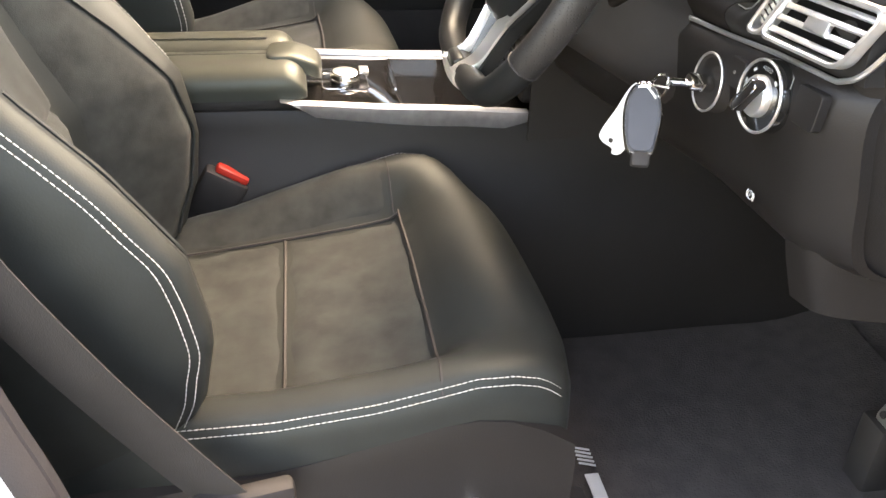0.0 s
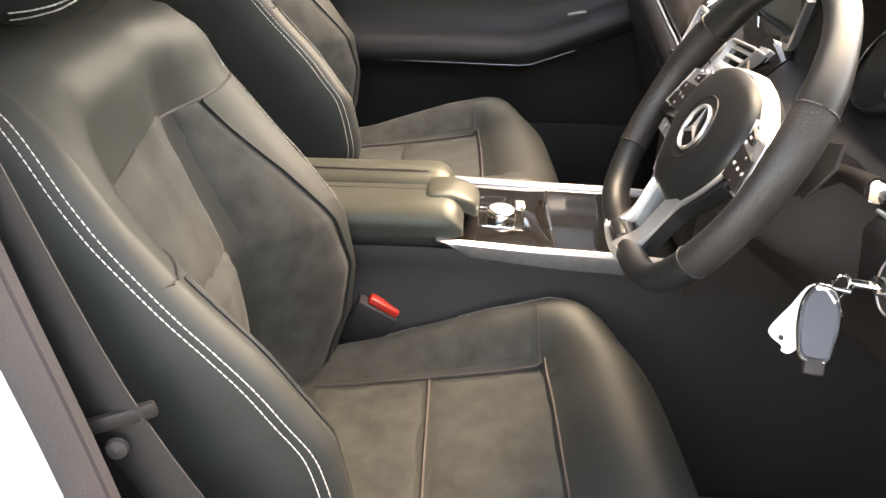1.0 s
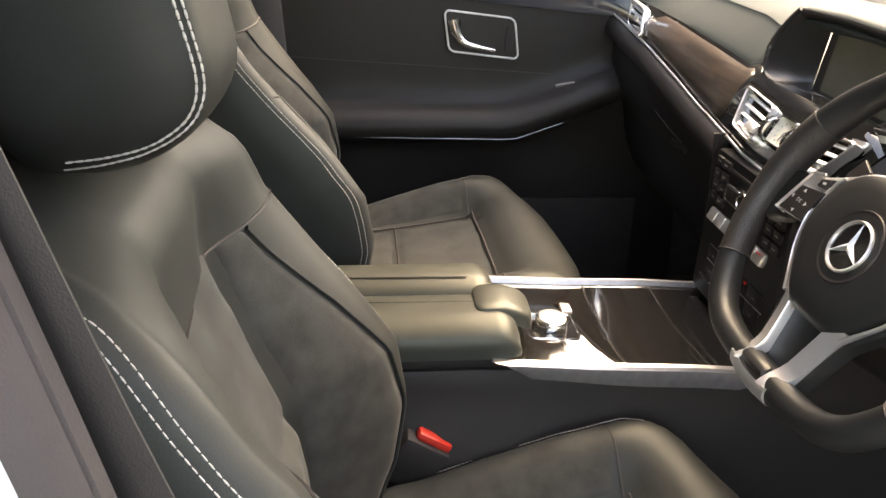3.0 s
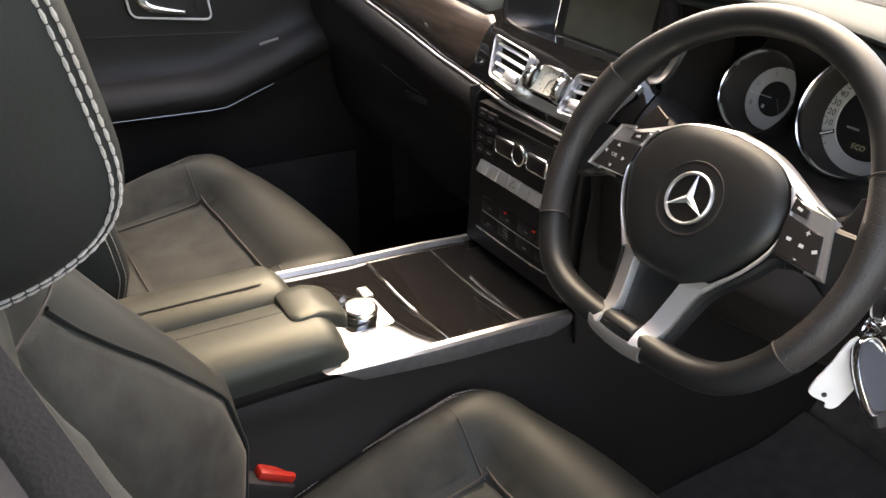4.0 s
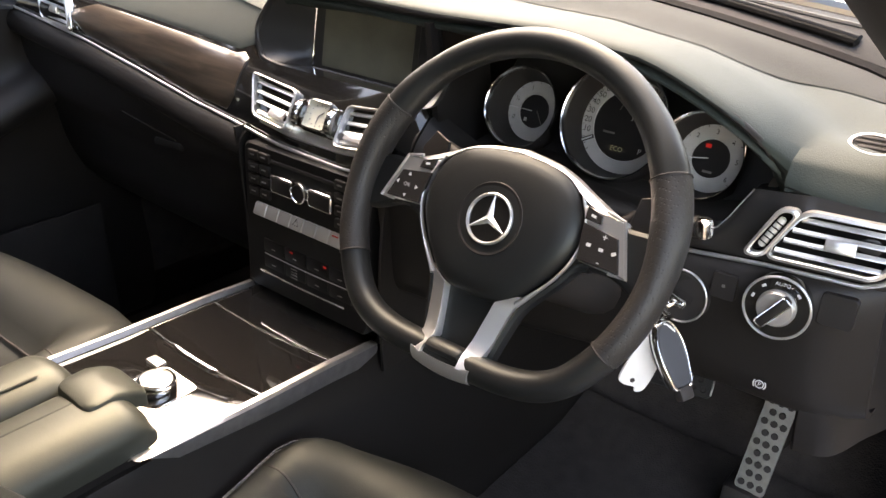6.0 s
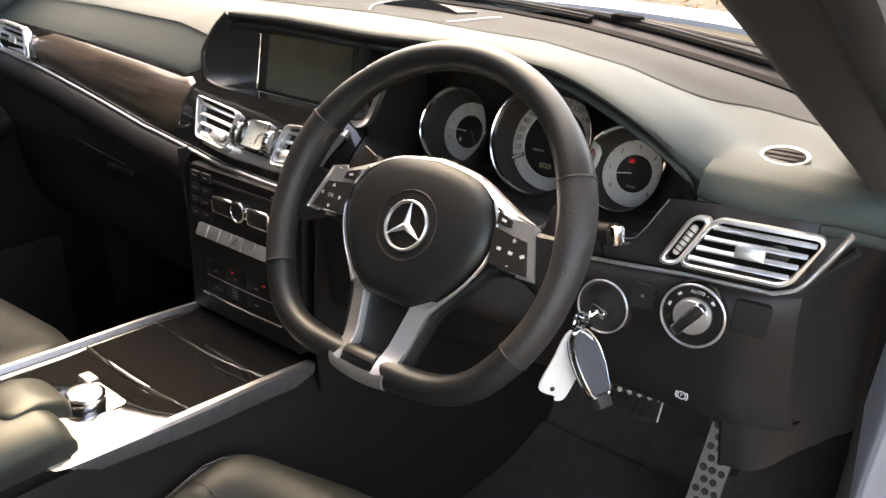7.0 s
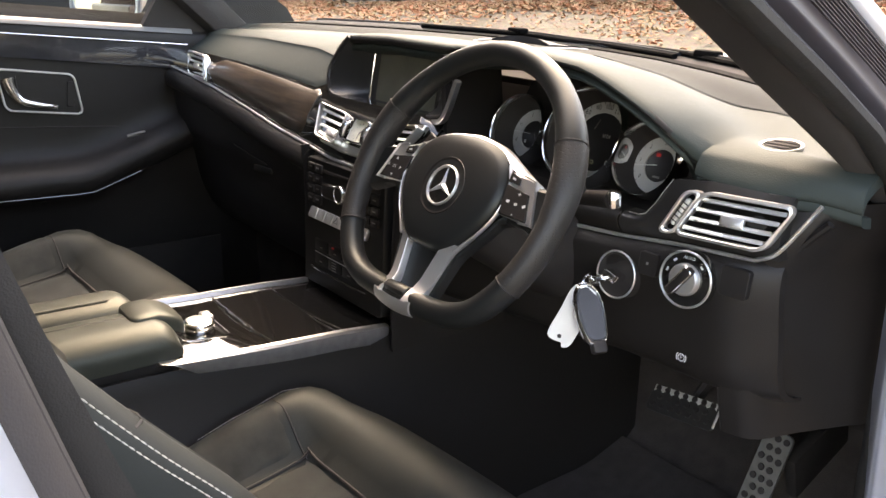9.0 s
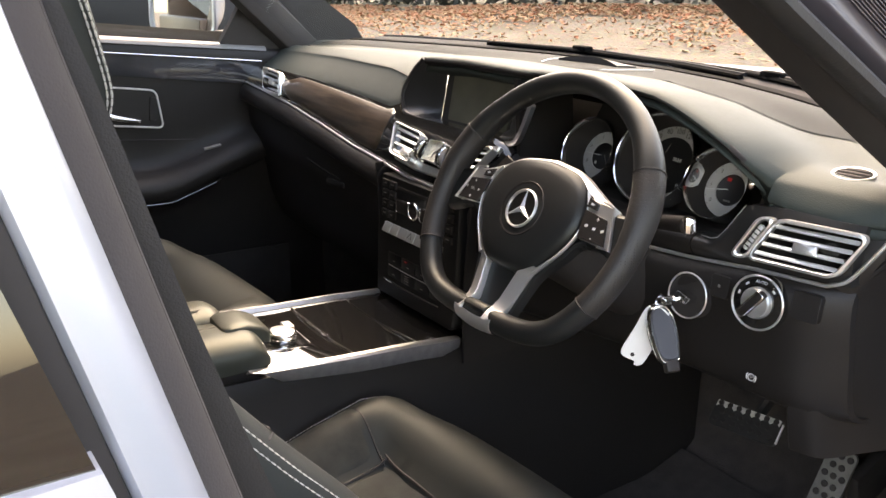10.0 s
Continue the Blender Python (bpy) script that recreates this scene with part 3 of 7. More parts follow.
    outer = lambda z: np.array((np.interp(z, (0.30, 0.45, 0.60, 0.70, 0.80, 0.90, 0.972, 1.03), (0.705, 0.71, 0.717, 0.725, 0.733, 0.740, 0.738, 0.736)), np.interp(z, (0.30, 0.45, 0.60, 0.70, 0.80, 0.90, 0.972, 1.03), (0.39, 0.385, 0.344, 0.310, 0.279, 0.252, 0.235, 0.15)), z))
    upper = ((-0.006, -0.006, 0.0), (-0.006, 0.012, 0.0), (0.003, 0.028, 0.0), (0.010, 0.042, 0.0), (0.009, 0.054, 0.0), (0.009, 0.068, 0.0), (0.014, 0.090, 0.0), (0.019, 0.112, 0.0))
    lower = ((-0.026, 0.034, -0.004), (-0.006, 0.004, 0.0), (0.0, 0.0, 0.001), (0.006, -0.001, 0.003), (0.020, 0.009, 0.008), (0.036, 0.024, 0.014), (0.058, 0.046, 0.013), (0.064, 0.07, 0.012))
    above = ((0.018, 0.111, 0.0), (0.0215, 0.113, 0.0), (0.0235, 0.121, 0.0), (0.0230, 0.135, 0.0), (0.018, 0.160, 0.0), (-0.01, 0.21, 0.0))
    below = ((0.058, 0.042, 0.013), (0.064, 0.034, 0.020), (0.076, 0.036, 0.026), (0.088, 0.056, 0.028), (0.10, 0.116, 0.03), (0.11, 0.216, 0.03))

    def across(z, up, low):
        w = max(0.0, min(1.0, (0.995 - z) / 0.085))
        w = w * w * (3 - 2 * w)
        return [(ridge(z) + np.array(a)) * (1 - w) + (outer(z) + np.array(b)) * w for a, b in zip(up, low)]
    seal = np.array([ridge(z) + np.array((0.002, -0.008, 0.0)) for z in heights])
    part("door_seal", tube_bm(seal, 0.010, 0.014, n=10, up=(1, 0, 0)), M_RUBBER, CAR, "black rubber door seal")
    part("pillar_seal", grid_bm([[p for p in crom(across(z, upper, lower), 22)] for z in heights[:33]]), M_SEALGREY, CAR, "grey satin seal along the windscreen pillar")
    part("door_jamb", grid_bm([[p for p in crom(across(z, upper, lower), 22)] for z in heights[32:]]), M_JAMB, CAR, "silver painted door jamb")
    part("wing_skin", grid_bm([across(z, above, below) for z in heights[:42]]), M_PAINT, CAR, "silver body skin")
    for k in range(8):
        f = k / 7
        part("seal_rib", tube_bm([ridge(z) + np.array((0.0105 + 0.0080 * f, 0.076 + 0.032 * f, 0.0)) for z in heights[:30]], 0.0009, 0.0016, n=6, up=(1, 0, 0)), M_SEALGREY, CAR)
    # driver-side centre pillar: dark cover, seal and silver face, leaning inward
    path = crom([(0.60, -0.63, 1.38), (0.640, -0.57, 1.22), (0.659, -0.538, 1.10), (0.669, -0.511, 1.0), (0.680, -0.484, 0.90), (0.690, -0.456, 0.80), (0.703, -0.425, 0.68), (0.712, -0.402, 0.60), (0.722, -0.38, 0.48), (0.725, -0.37, 0.3)], 40)
    trim, paint, black = [], [], []
    for p in path:
        trim.append([p + np.array(q) for q in ((-0.010, -0.075, 0), (-0.011, -0.03, 0), (-0.006, -0.006, 0), (0.001, -0.001, 0), (0.008, -0.003, 0), (0.0095, -0.0055, 0), (0.011, -0.004, 0), (0.018, -0.008, 0), (0.025, -0.018, 0), (0.027, -0.026, 0))])
        paint.append([p + np.array(q) for q in ((0.024, -0.020, 0), (0.030, -0.023, 0), (0.036, -0.028, 0), (0.041, -0.036, 0), (0.0425, -0.050, 0), (0.038, -0.054, 0), (0.02, -0.06, 0))])
        black.append([p + np.array(q) for q in ((0.034, -0.052, 0), (0.040, -0.055, 0), (0.041, -0.066, 0), (0.036, -0.070, 0), (0.02, -0.07, 0))])
    part("pillar_cover", grid_bm(trim), M_PILLAR, CAR, "dark grey pillar cover")
    part("pillar_skin", grid_bm(paint), M_PAINT, CAR, "silver painted centre pillar")
    # rear door behind it, closed
    lean = lambda z: np.interp(z, (0.30, 0.6, 0.9, 0.955, 1.1, 1.38), (0.765, 0.775, 0.745, 0.735, 0.703, 0.645))
    front = lambda z: np.interp(z, (0.3, 0.6, 0.8, 0.9, 1.0, 1.1, 1.22, 1.38), (-0.43, -0.462, -0.515, -0.543, -0.575, -0.602, -0.634, -0.69))
    rd = [[(lean(z) + 0.012 * math.sin(math.pi * min(1, f * 2)), front(z) - 0.95 * f, z) for f in np.linspace(0, 1, 9)] for z in np.linspace(0.30, 0.948, 12)]
    rear_door = part("rear_door", sheet(rd, 0.03, (-1, 0, 0)), M_PAINT, CAR, "silver rear door skin")
    part("rear_door_window", sheet([[(lean(z) - 0.004, front(z) - 0.002 - 0.85 * f, z) for f in np.linspace(0, 1, 5)] for z in np.linspace(0.94, 1.36, 6)], 0.005, (-1, 0, 0)), M_TINT, rear_door, "dark rear door glass")
    part("window_frame", grid_bm(black[:24]), M_BLACK, rear_door, "gloss black window frame")
    # passenger-side pillars, roof rails and rear window
    part("pillar_cover", tube_bm([(-0.75, -0.615 + 0.05 * f, 1.36 - 0.75 * f) for f in np.linspace(0, 1, 6)], 0.03, 0.05, n=12, up=(0, 1, 0), square=3), M_PILLAR, CAR, "dark pillar cover")
    for s in (-1, 1):
        part("roof_rail", tube_bm(crom([(s * 0.56, -0.27, 1.385), (s * 0.61, -0.7, 1.40), (s * 0.6, -1.3, 1.38), (s * 0.56, -1.75, 1.34)], 16), 0.035, 0.035, n=10), M_LINER, CAR)
    part("side_glass", sheet([[(-0.78 + 0.15 * f, y, 0.96 - 0.11 * (y - 0.16) * (1 - f) + 0.42 * f) for y in np.linspace(-1.6, -0.62, 5)] for f in np.linspace(0, 1, 4)], 0.005, (-1, 0, 0)), M_TINT, CAR)
    part("rear_side_wall", box_bm(pose(-0.79, -1.2, 0.65), (0.05, 1.15, 0.78), 0.01), M_DARK, CAR)


build_body()


# ---- driver door, swung wide open ----
def build_driver_door():
    door = thing("driver_door", "silver driver door with black inner panel, swung wide open", "door", (0.84, 0.30, 0.3))
    hinge, way = np.array((0.86, 0.34)), np.array((math.sin(radians(66)), -math.cos(radians(66))))
    out = np.array((-way[1], way[0]))
    at = lambda f, o, z: (*(hinge + way * 1.02 * f + out * o), z)
    panel = [[at(f, o, z) for o, z in crom([(0.0, 0.32), (-0.045, 0.40), (-0.05, 0.60), (-0.085, 0.70), (-0.04, 0.76), (-0.03, 0.94), (0.0, 0.965)], 24)] for f in np.linspace(0.02, 0.98, 14)]
    part("inner_panel", sheet(panel, 0.006, (*out, 0)), M_DARK, door, "black inner door panel")
    skin = [[at(f, o, z) for o, z in crom([(0.02, 0.30), (0.07, 0.42), (0.085, 0.65), (0.07, 0.86), (0.03, 0.965)], 20)] for f in np.linspace(0, 1, 14)]
    part("outer_skin", sheet(skin, 0.004, (*(-out), 0)), M_PAINT, door, "silver outer skin")
    frame_line = crom([at(0.0, 0.01, 0.96), at(0.16, 0.0, 1.06), at(0.42, -0.02, 1.22), at(0.66, -0.05, 1.34), at(0.90, -0.06, 1.36), at(1.0, -0.04, 1.20), at(1.0, 0.0, 0.96)], 40)
    part("window_frame", tube_bm(frame_line, 0.022, 0.026, n=10, up=(0, 0, 1)), M_RUBBER, door, "black window frame")
    top = lambda f: np.interp(f, (0.0, 0.16, 0.42, 0.66, 0.90, 1.0), (0.97, 1.06, 1.22, 1.34, 1.36, 1.20))
    part("door_glass", sheet([[at(f, -0.05 * max(0.0, z - 0.96) / 0.4, z) for z in np.linspace(0.955, top(f), 5)] for f in np.linspace(0.02, 0.98, 12)], 0.004, (*out, 0)), M_GLASS, door, "clear door glass").visible_shadow = False


build_driver_door()


# ---- passenger door ----
def build_passenger_door():
    door = thing("passenger_door", "closed black-trimmed passenger door with gloss trim strip", "door", (-0.76, -0.2, 0.3))
    belt = lambda y: 0.998 - 0.064 * y
    chrome_z = lambda y: 0.977 - 0.076 * y
    rows = []
    for y in np.linspace(-0.62, 0.30, 24):
        b = belt(y)
        arm = 0.71 + (0.06 * max(0, (y + 0.08) / 0.16) if y > -0.08 else 0)
        prof = [(-0.79, b + 0.004), (-0.765, b + 0.01), (-0.742, b - 0.004), (-0.742, b - 0.06), (-0.742, arm + 0.10), (-0.735, arm + 0.045), (-0.70, arm + 0.022), (-0.682, arm), (-0.69, arm - 0.03), (-0.725, arm - 0.06), (-0.735, 0.52), (-0.72, 0.40), (-0.735, 0.28), (-0.8, 0.26), (-0.82, 0.6)]
        rows.append([(x, y, z) for x, z in crom(prof, 46, True)])
    part("door_panel", grid_bm(rows, close_v=True, caps=True), M_DARK, door, "black leather-grained door panel")
    sill = [[(-0.785, y, belt(y) + 0.008), (-0.772, y, belt(y) + 0.0135), (-0.756, y, belt(y) + 0.0140), (-0.744, y, belt(y) + 0.008), (-0.7405, y, belt(y) + 0.001)] for y in np.linspace(-0.61, 0.17, 12)]
    part("window_sill", grid_bm(sill), M_SILL_LIT, door, "window sill, the strong light on it put in as pale grey")
    band = []
    for y in np.r_[np.linspace(-0.515, -0.40, 8), np.linspace(-0.36, 0.150, 12)]:
        w = np.interp(y, (-0.515, -0.49, -0.40, -0.22, 0.15), (0.004, 0.026, 0.038, 0.045, 0.053))
        band.append([(-0.7425 + o, y, chrome_z(y) - w * f) for f, o in ((0, -0.004), (0.03, 0.005), (0.5, 0.006), (0.96, 0.0055), (1, 0))])
    part("trim_strip", grid_bm(band), M_TRIM, door, "glossy dark grey trim strip")
    part("chrome_line", tube_bm([(-0.736, y, chrome_z(y) + 0.0012) for y in np.linspace(-0.515, 0.155, 14)], 0.0015, 0.0015, n=6), M_CHROME, door, "thin chrome line")
    part("chrome_line", tube_bm([(-0.688, y, 0.681 + (0.06 * max(0, (y + 0.08) / 0.16) if y > -0.08 else 0) - 0.02 * (y + 0.2)) for y in np.linspace(-0.45, 0.02, 16)], 0.0010, 0.0010, n=6), M_RAIL, door, "thin chrome line")
    part("seam", tube_bm([(-0.741, y, 0.82 - 0.06 * (y + 0.3)) for y in np.linspace(-0.58, 0.0, 8)], 0.0012, 0.0012, n=5), M_BLACK, door)
    m = frame_of((-0.739, -0.148, 0.880), (1, 0, 0.02), (0, 1, -0.11))
    hd = part("door_handle", plate_bm(m, rounded(0.142, 0.078, 0.012, 5, -0.02), 0, 0.003), M_DARK, door, "chrome door handle in a dark recess")
    part("bezel", tube_bm(on(m, rounded(0.142, 0.078, 0.012, 6, -0.02), 0.003), 0.0021, 0.0024, n=6, closed=True, up=(1, 0, 0)), M_STEEL, hd, "chrome frame")
    pull = crom([(-0.06, 0.024), (-0.052, 0.002), (-0.036, -0.018), (-0.005, -0.024), (0.03, -0.026)], 16)
    part("pull", tube_bm([tuple(m @ Vector((p[0], p[1], 0.008))) for p in pull], np.r_[np.linspace(0.015, 0.010, 5), np.linspace(0.0085, 0.0038, 11)], 0.005, n=10, up=(1, 0, 0)), M_CHROME, hd, "chrome pull lever")
    part("lock_switch", plate_bm(m @ pose(0.056, 0, 0), rounded(0.014, 0.05, 0.003), 0.002, 0.006, 0.001), M_DARK, hd)
    part("lock_pin", lathe_bm(pose(-0.757, -0.535, 1.04), ((0.0001, 0.028), (0.006, 0.026), (0.005, 0.012), (0.006, 0.0)), 12), M_BLACK, door, "black lock pin")
    sw = frame_of((-0.70, 0.02, 0.79), (0.5, -0.1, 0.9), (0, 1, 0.3))
    part("seat_switch", box_bm(sw, (0.040, 0.006, 0.006), 0.002), M_FAINT, door)
    part("door_pocket", sheet([[(-0.70 - 0.012 * f, y, 0.30 + 0.24 * f - 0.05 * max(0, -y - 0.2)) for y in np.linspace(-0.36, 0.2, 8)] for f in np.linspace(0, 1, 4)], 0.006, (-1, 0, 0)), M_BLACK, door, "black moulded door pocket")
    part("door_window", sheet([[(-0.775 + 0.13 * f, y * (1 - 0.25 * f) - 0.12 * f, belt(y) * (1 - f) + 1.375 * f) for y in np.linspace(-0.61, 0.12, 5)] for f in np.linspace(0, 1, 5)], 0.004, (-1, 0, 0)), M_GLASS, door, "clear side window").visible_shadow = False
    sail = [(-0.752, 0.055, 0.985), (-0.752, 0.44, 0.99), (-0.745, 0.40, 1.045), (-0.735, 0.29, 1.115), (-0.725, 0.16, 1.18), (-0.735, 0.10, 1.07)]
    bm = bmesh.new()
    add_grid(bm, [sail, [(x - 0.02, y, z) for x, y, z in sail]], close_v=True, caps=True)
    part("sail_panel", bm, M_PILLAR, door, "dark corner panel")
    mf = frame_of((-0.952, 0.058, 1.085), (0.63, -0.77, 0.02), (0.77, 0.63, 0.0))
    mir = part("wing_mirror", lathe_bm(mf @ Matrix.Diagonal((0.088, 0.088, 0.075, 1)), ((1.0, 0.0), (1.02, -0.2), (0.96, -0.6), (0.7, -0.95), (0.0, -1.05)), 32), M_PAINT, door, "silver wing mirror with an amber indicator")
    part("mirror_glass", plate_bm(mf, rounded(0.152, 0.150, 0.028), -0.004, 0.002), M_MIRROR, mir)
    part("bezel", tube_bm(on(mf, rounded(0.166, 0.164, 0.034)), 0.008, 0.007, n=8, closed=True, up=(0, 1, 0)), M_PAINT, mir)
    part("indicator", box_bm(pose(-1.05, 0.075, 1.07, 0, 0, 20), (0.012, 0.05, 0.06), 0.005), M_ORANGE, mir, "amber indicator lens")
    part("mirror_foot", tube_bm([(-0.77, 0.14, 0.985), (-0.82, 0.13, 0.995), (-0.87, 0.11, 1.01)], 0.03, 0.018, n=10, up=(0, 0, 1)), M_BLACK, mir)


build_passenger_door()


# ---- front seats ----
SEAT_X = 0.385


def seat_profile(z, table):
    t = np.array(table)
    return [np.interp(z, t[:, 0], t[:, k]) for k in range(1, t.shape[1])]


# height: bolster front y, thickness, half width, bolster depth
BACK = ((0.44, -0.42, 0.13, 0.205, 0.02), (0.52, -0.345, 0.18, 0.228, 0.115), (0.58, -0.315, 0.21, 0.240, 0.15), (0.65, -0.300, 0.23, 0.246, 0.165), (0.72, -0.313, 0.23, 0.247, 0.158), (0.79, -0.362, 0.215, 0.244, 0.138), (0.85, -0.418, 0.195, 0.239, 0.104), (0.90, -0.460, 0.17, 0.231, 0.066), (0.95, -0.495, 0.15, 0.219, 0.031), (0.978, -0.532, 0.13, 0.200, 0.014), (0.992, -0.575, 0.09, 0.170, 0.006), (0.998, -0.62, 0.04, 0.12, 0.002))


def back_half(z):
    y, th, hw, d = seat_profile(z, BACK)
    return [(0, y - d), (0.20, y - d), (0.36, y - d), (0.46, y - d * 0.82), (0.60, y - d * 0.45), (0.74, y - d * 0.14), (0.84, y - d * 0.02), (0.9, y), (0.965, y - 0.016), (1.0, y - 0.25 * th - 0.015), (0.98, y - 0.75 * th), (0.85, y - 0.97 * th - 0.005), (0.45, y - th - 0.01), (0, y - th - 0.012)], hw


def inner_drop(u, z):
    """The inner bolster is shallower than the outer one."""
    return max(0.0, min(1.0, (u - 0.25) / 0.55)) * np.interp(z, (0.44, 0.55, 0.66, 0.80, 0.90, 0.98), (0.02, 0.042, 0.052, 0.050, 0.030, 0.0))


def inner_taper(z):
    """The inner shoulder is narrower than the outer one."""
    return np.interp(z, (0.86, 0.93, 0.97, 1.0), (1.0, 0.955, 0.89, 0.88))


def back_section(z, n=80):
    half, hw = back_half(z)
    pts = [(SEAT_X + hw * u, v, z) for u, v in half] + [(SEAT_X - hw * inner_taper(z) * u, v - inner_drop(u, z), z) for u, v in half[-2:0:-1]]
    return crom(pts, n, True)


def back_front(u, z):
    """Front face of the backrest at lateral u (-1 to 1) and height z."""
    half, hw = back_half(z)
    c = crom([(SEAT_X - hw * inner_taper(z) * v, y - inner_drop(v, z), z) for v, y in half[8:0:-1]] + [(SEAT_X + hw * v, y, z) for v, y in half[:9]], 121)
    x = SEAT_X + hw * u * (inner_taper(z) if u < 0 else 1)
    return (x, float(np.interp(x, c[:, 0], c[:, 1])), z)


# y: bolster top z, insert z, half width, bottom z
CUSH = ((-0.47, 0.545, 0.50, 0.22, 0.40), (-0.36, 0.560, 0.503, 0.237, 0.40), (-0.26, 0.566, 0.511, 0.244, 0.41), (-0.17, 0.578, 0.521, 0.246, 0.43), (-0.11, 0.590, 0.532, 0.246, 0.44), (-0.07, 0.597, 0.574, 0.245, 0.44), (-0.03, 0.595, 0.582, 0.243, 0.44), (0.0, 0.585, 0.577, 0.238, 0.44), (0.022, 0.562, 0.558, 0.228, 0.45), (0.036, 0.528, 0.527, 0.212, 0.46), (0.040, 0.485, 0.487, 0.195, 0.465))


def cush_bow(u, y):
    """The front edge curves back toward the inner corner."""
    t = min(1.0, max(0.0, (y + 0.17) / 0.19))
    ramp = t * t * (3 - 2 * t)
    return (-0.050 * u * u if u < 0 else 0.004 * math.sin(math.pi * min(1.0, u)) - 0.016 * u**4) * ramp


def cush_half(y):
    top, mid, hw, bot = seat_profile(y, CUSH)
    return [(0, mid), (0.35, mid), (0.56, mid + 0.002), (0.66, mid + (top - mid) * 0.30), (0.8, top - 0.003), (0.9, top), (0.965, top - 0.010), (1.0, top - 0.04), (0.99, bot + 0.02), (0.93, bot), (0.5, bot - 0.005), (0, bot - 0.005)], hw


def cush_drop(u, y):
    """The inner bolster falls away toward the backrest."""
    return max(0.0, min(1.0, (u - 0.58) / 0.25)) * np.interp(y, (-0.40, -0.33, -0.26, -0.17), (0.040, 0.034, 0.016, 0.0))


def cush_section(y):
    half, hw = cush_half(y)
    pts = [(SEAT_X + hw * u, y + cush_bow(u, y), z) for u, z in half] + [(SEAT_X - hw * u, y + cush_bow(-u, y), z - (cush_drop(u, y) if k < 9 else 0)) for k, (u, z) in list(enumerate(half))[-2:0:-1]]
    return crom(pts, 80, True)


def cush_top(u, y, lift=0.0):
    half, hw = cush_half(y)
    c = crom([(-v, z - cush_drop(v, y)) for v, z in half[7:0:-1]] + [(v, z) for v, z in half[:8]], 121)
    return (SEAT_X + hw * u, y + cush_bow(u, y), float(np.interp(u, c[:, 0], c[:, 1])) + lift)


def build_seat():
    seat = thing("front_seat", "black leather sports seat with fabric centre and pale stitching", "car seat", (SEAT_X, -0.2, 0.25), "front seats")
    part("backrest", grid_bm([back_section(z, 160) for z in np.r_[np.linspace(0.44, 0.94, 26), 0.955, 0.968, 0.978, 0.985, 0.991, 0.995, 0.998]], close_v=True, caps=True), M_LEATHER, seat, "black leather backrest")
    cush = part("cushion", grid_bm([cush_section(y) for y in (-0.47, -0.4, -0.33, -0.26, -0.2, -0.15, -0.11, -0.085, -0.06, -0.03, -0.01, 0.008, 0.022, 0.032, 0.038, 0.040)], close_v=True, caps=True), M_LEATHER, seat, "black leather cushion")
    # fabric centres
    for y0, y1 in ((-0.40, -0.256), (-0.250, -0.104)):
        g = [[cush_top(u * 0.60, y, 0.0030 if abs(u) < 0.97 and 0.02 < (y - y0) / (y1 - y0) < 0.98 else -0.002) for u in np.linspace(-1, 1, 21)] for y in np.linspace(y0, y1, 12)]
        for r in g:
            for k, p in enumerate(r):
                r[k] = (p[0], p[1], p[2] + 0.003 * noise.noise((p[0] * 22, p[1] * 22, 0)))
        part("cushion_panel", sheet(g, 0.008, (0, 0, -1)), M_FABRIC, cush, "charcoal microfibre panel")
    # the fabric field of the backrest: from the piped edge of the inner bolster over the pillowed centre to the outer bolster
    piping = lambda z: np.interp(z, (0.52, 0.60, 0.66, 0.74, 0.80, 0.885), (0.76, 0.80, 0.82, 0.76, 0.70, 0.585))
    yoke = lambda u: np.interp(u, (-0.6, -0.25, 0.0, 0.3, 0.6, 0.8), (0.884, 0.884, 0.878, 0.866, 0.856, 0.858))
    g = []
    for f in np.linspace(0, 1, 64):
        row = []
        for k in np.linspace(-1, 1, 61):
            z = 0.50 + (yoke(k * 0.8) - 0.50) * f
            u = k * (piping(z) if k < 0 else 0.80)
            p = back_front(u, z)
            c = abs(u) / 0.40
            pillow = 0.016 * (1 - c**4) * min(1.0, (yoke(u) - z) / 0.04) if c < 1 else 0.0
            crease = 0.010 * math.exp(-(((c - 1.04) / 0.09) ** 2)) * min(1.0, max(0.0, (0.89 - z) / 0.03))
            if c < 1:
                crease += 0.008 * math.exp(-(((z - 0.742 - 0.03 * u) / 0.007) ** 2)) + 0.006 * math.exp(-(((z - 0.615 + 0.02 * u) / 0.006) ** 2))
                pillow += 0.006 * noise.noise((p[0] * 13, 5, z * 9)) + 0.003 * noise.noise((p[0] * 30, 2, z * 16))
            edge = abs(k) > 0.985 or f > 0.99
            row.append((p[0], p[1] + (-0.001 if edge else 0.0022 + pillow - crease), z))
        g.append(row)
    part("backrest_panel", sheet(g, 0.008, (0, -1, 0)), M_FABRIC, seat, "charcoal microfibre panel with soft creases")
    g = [[cush_top(-u, y, -0.002 if k in (0, 8) or i in (0, 15) else 0.0018) for k, u in enumerate(np.linspace(0.63, 0.955, 9))] for i, y in enumerate(np.linspace(-0.40, -0.11, 16))]
    part("bolster_panel", sheet(g, 0.006, (0, 0, -1)), M_FABRIC, cush, "charcoal microfibre bolster facing")
    for y in (-0.253, -0.102):
        part("seam", tube_bm([cush_top(u, y, 0.0012) for u in np.linspace(-0.6, 0.6, 20)], 0.0022, 0.0016, n=5), M_BLACK, cush)
    for s in (-1, 1):
        part("seam", tube_bm([cush_top(s * 0.61, y, 0.0010) for y in np.linspace(-0.40, -0.102, 24)], 0.0022, 0.0016, n=5), M_BLACK, cush)
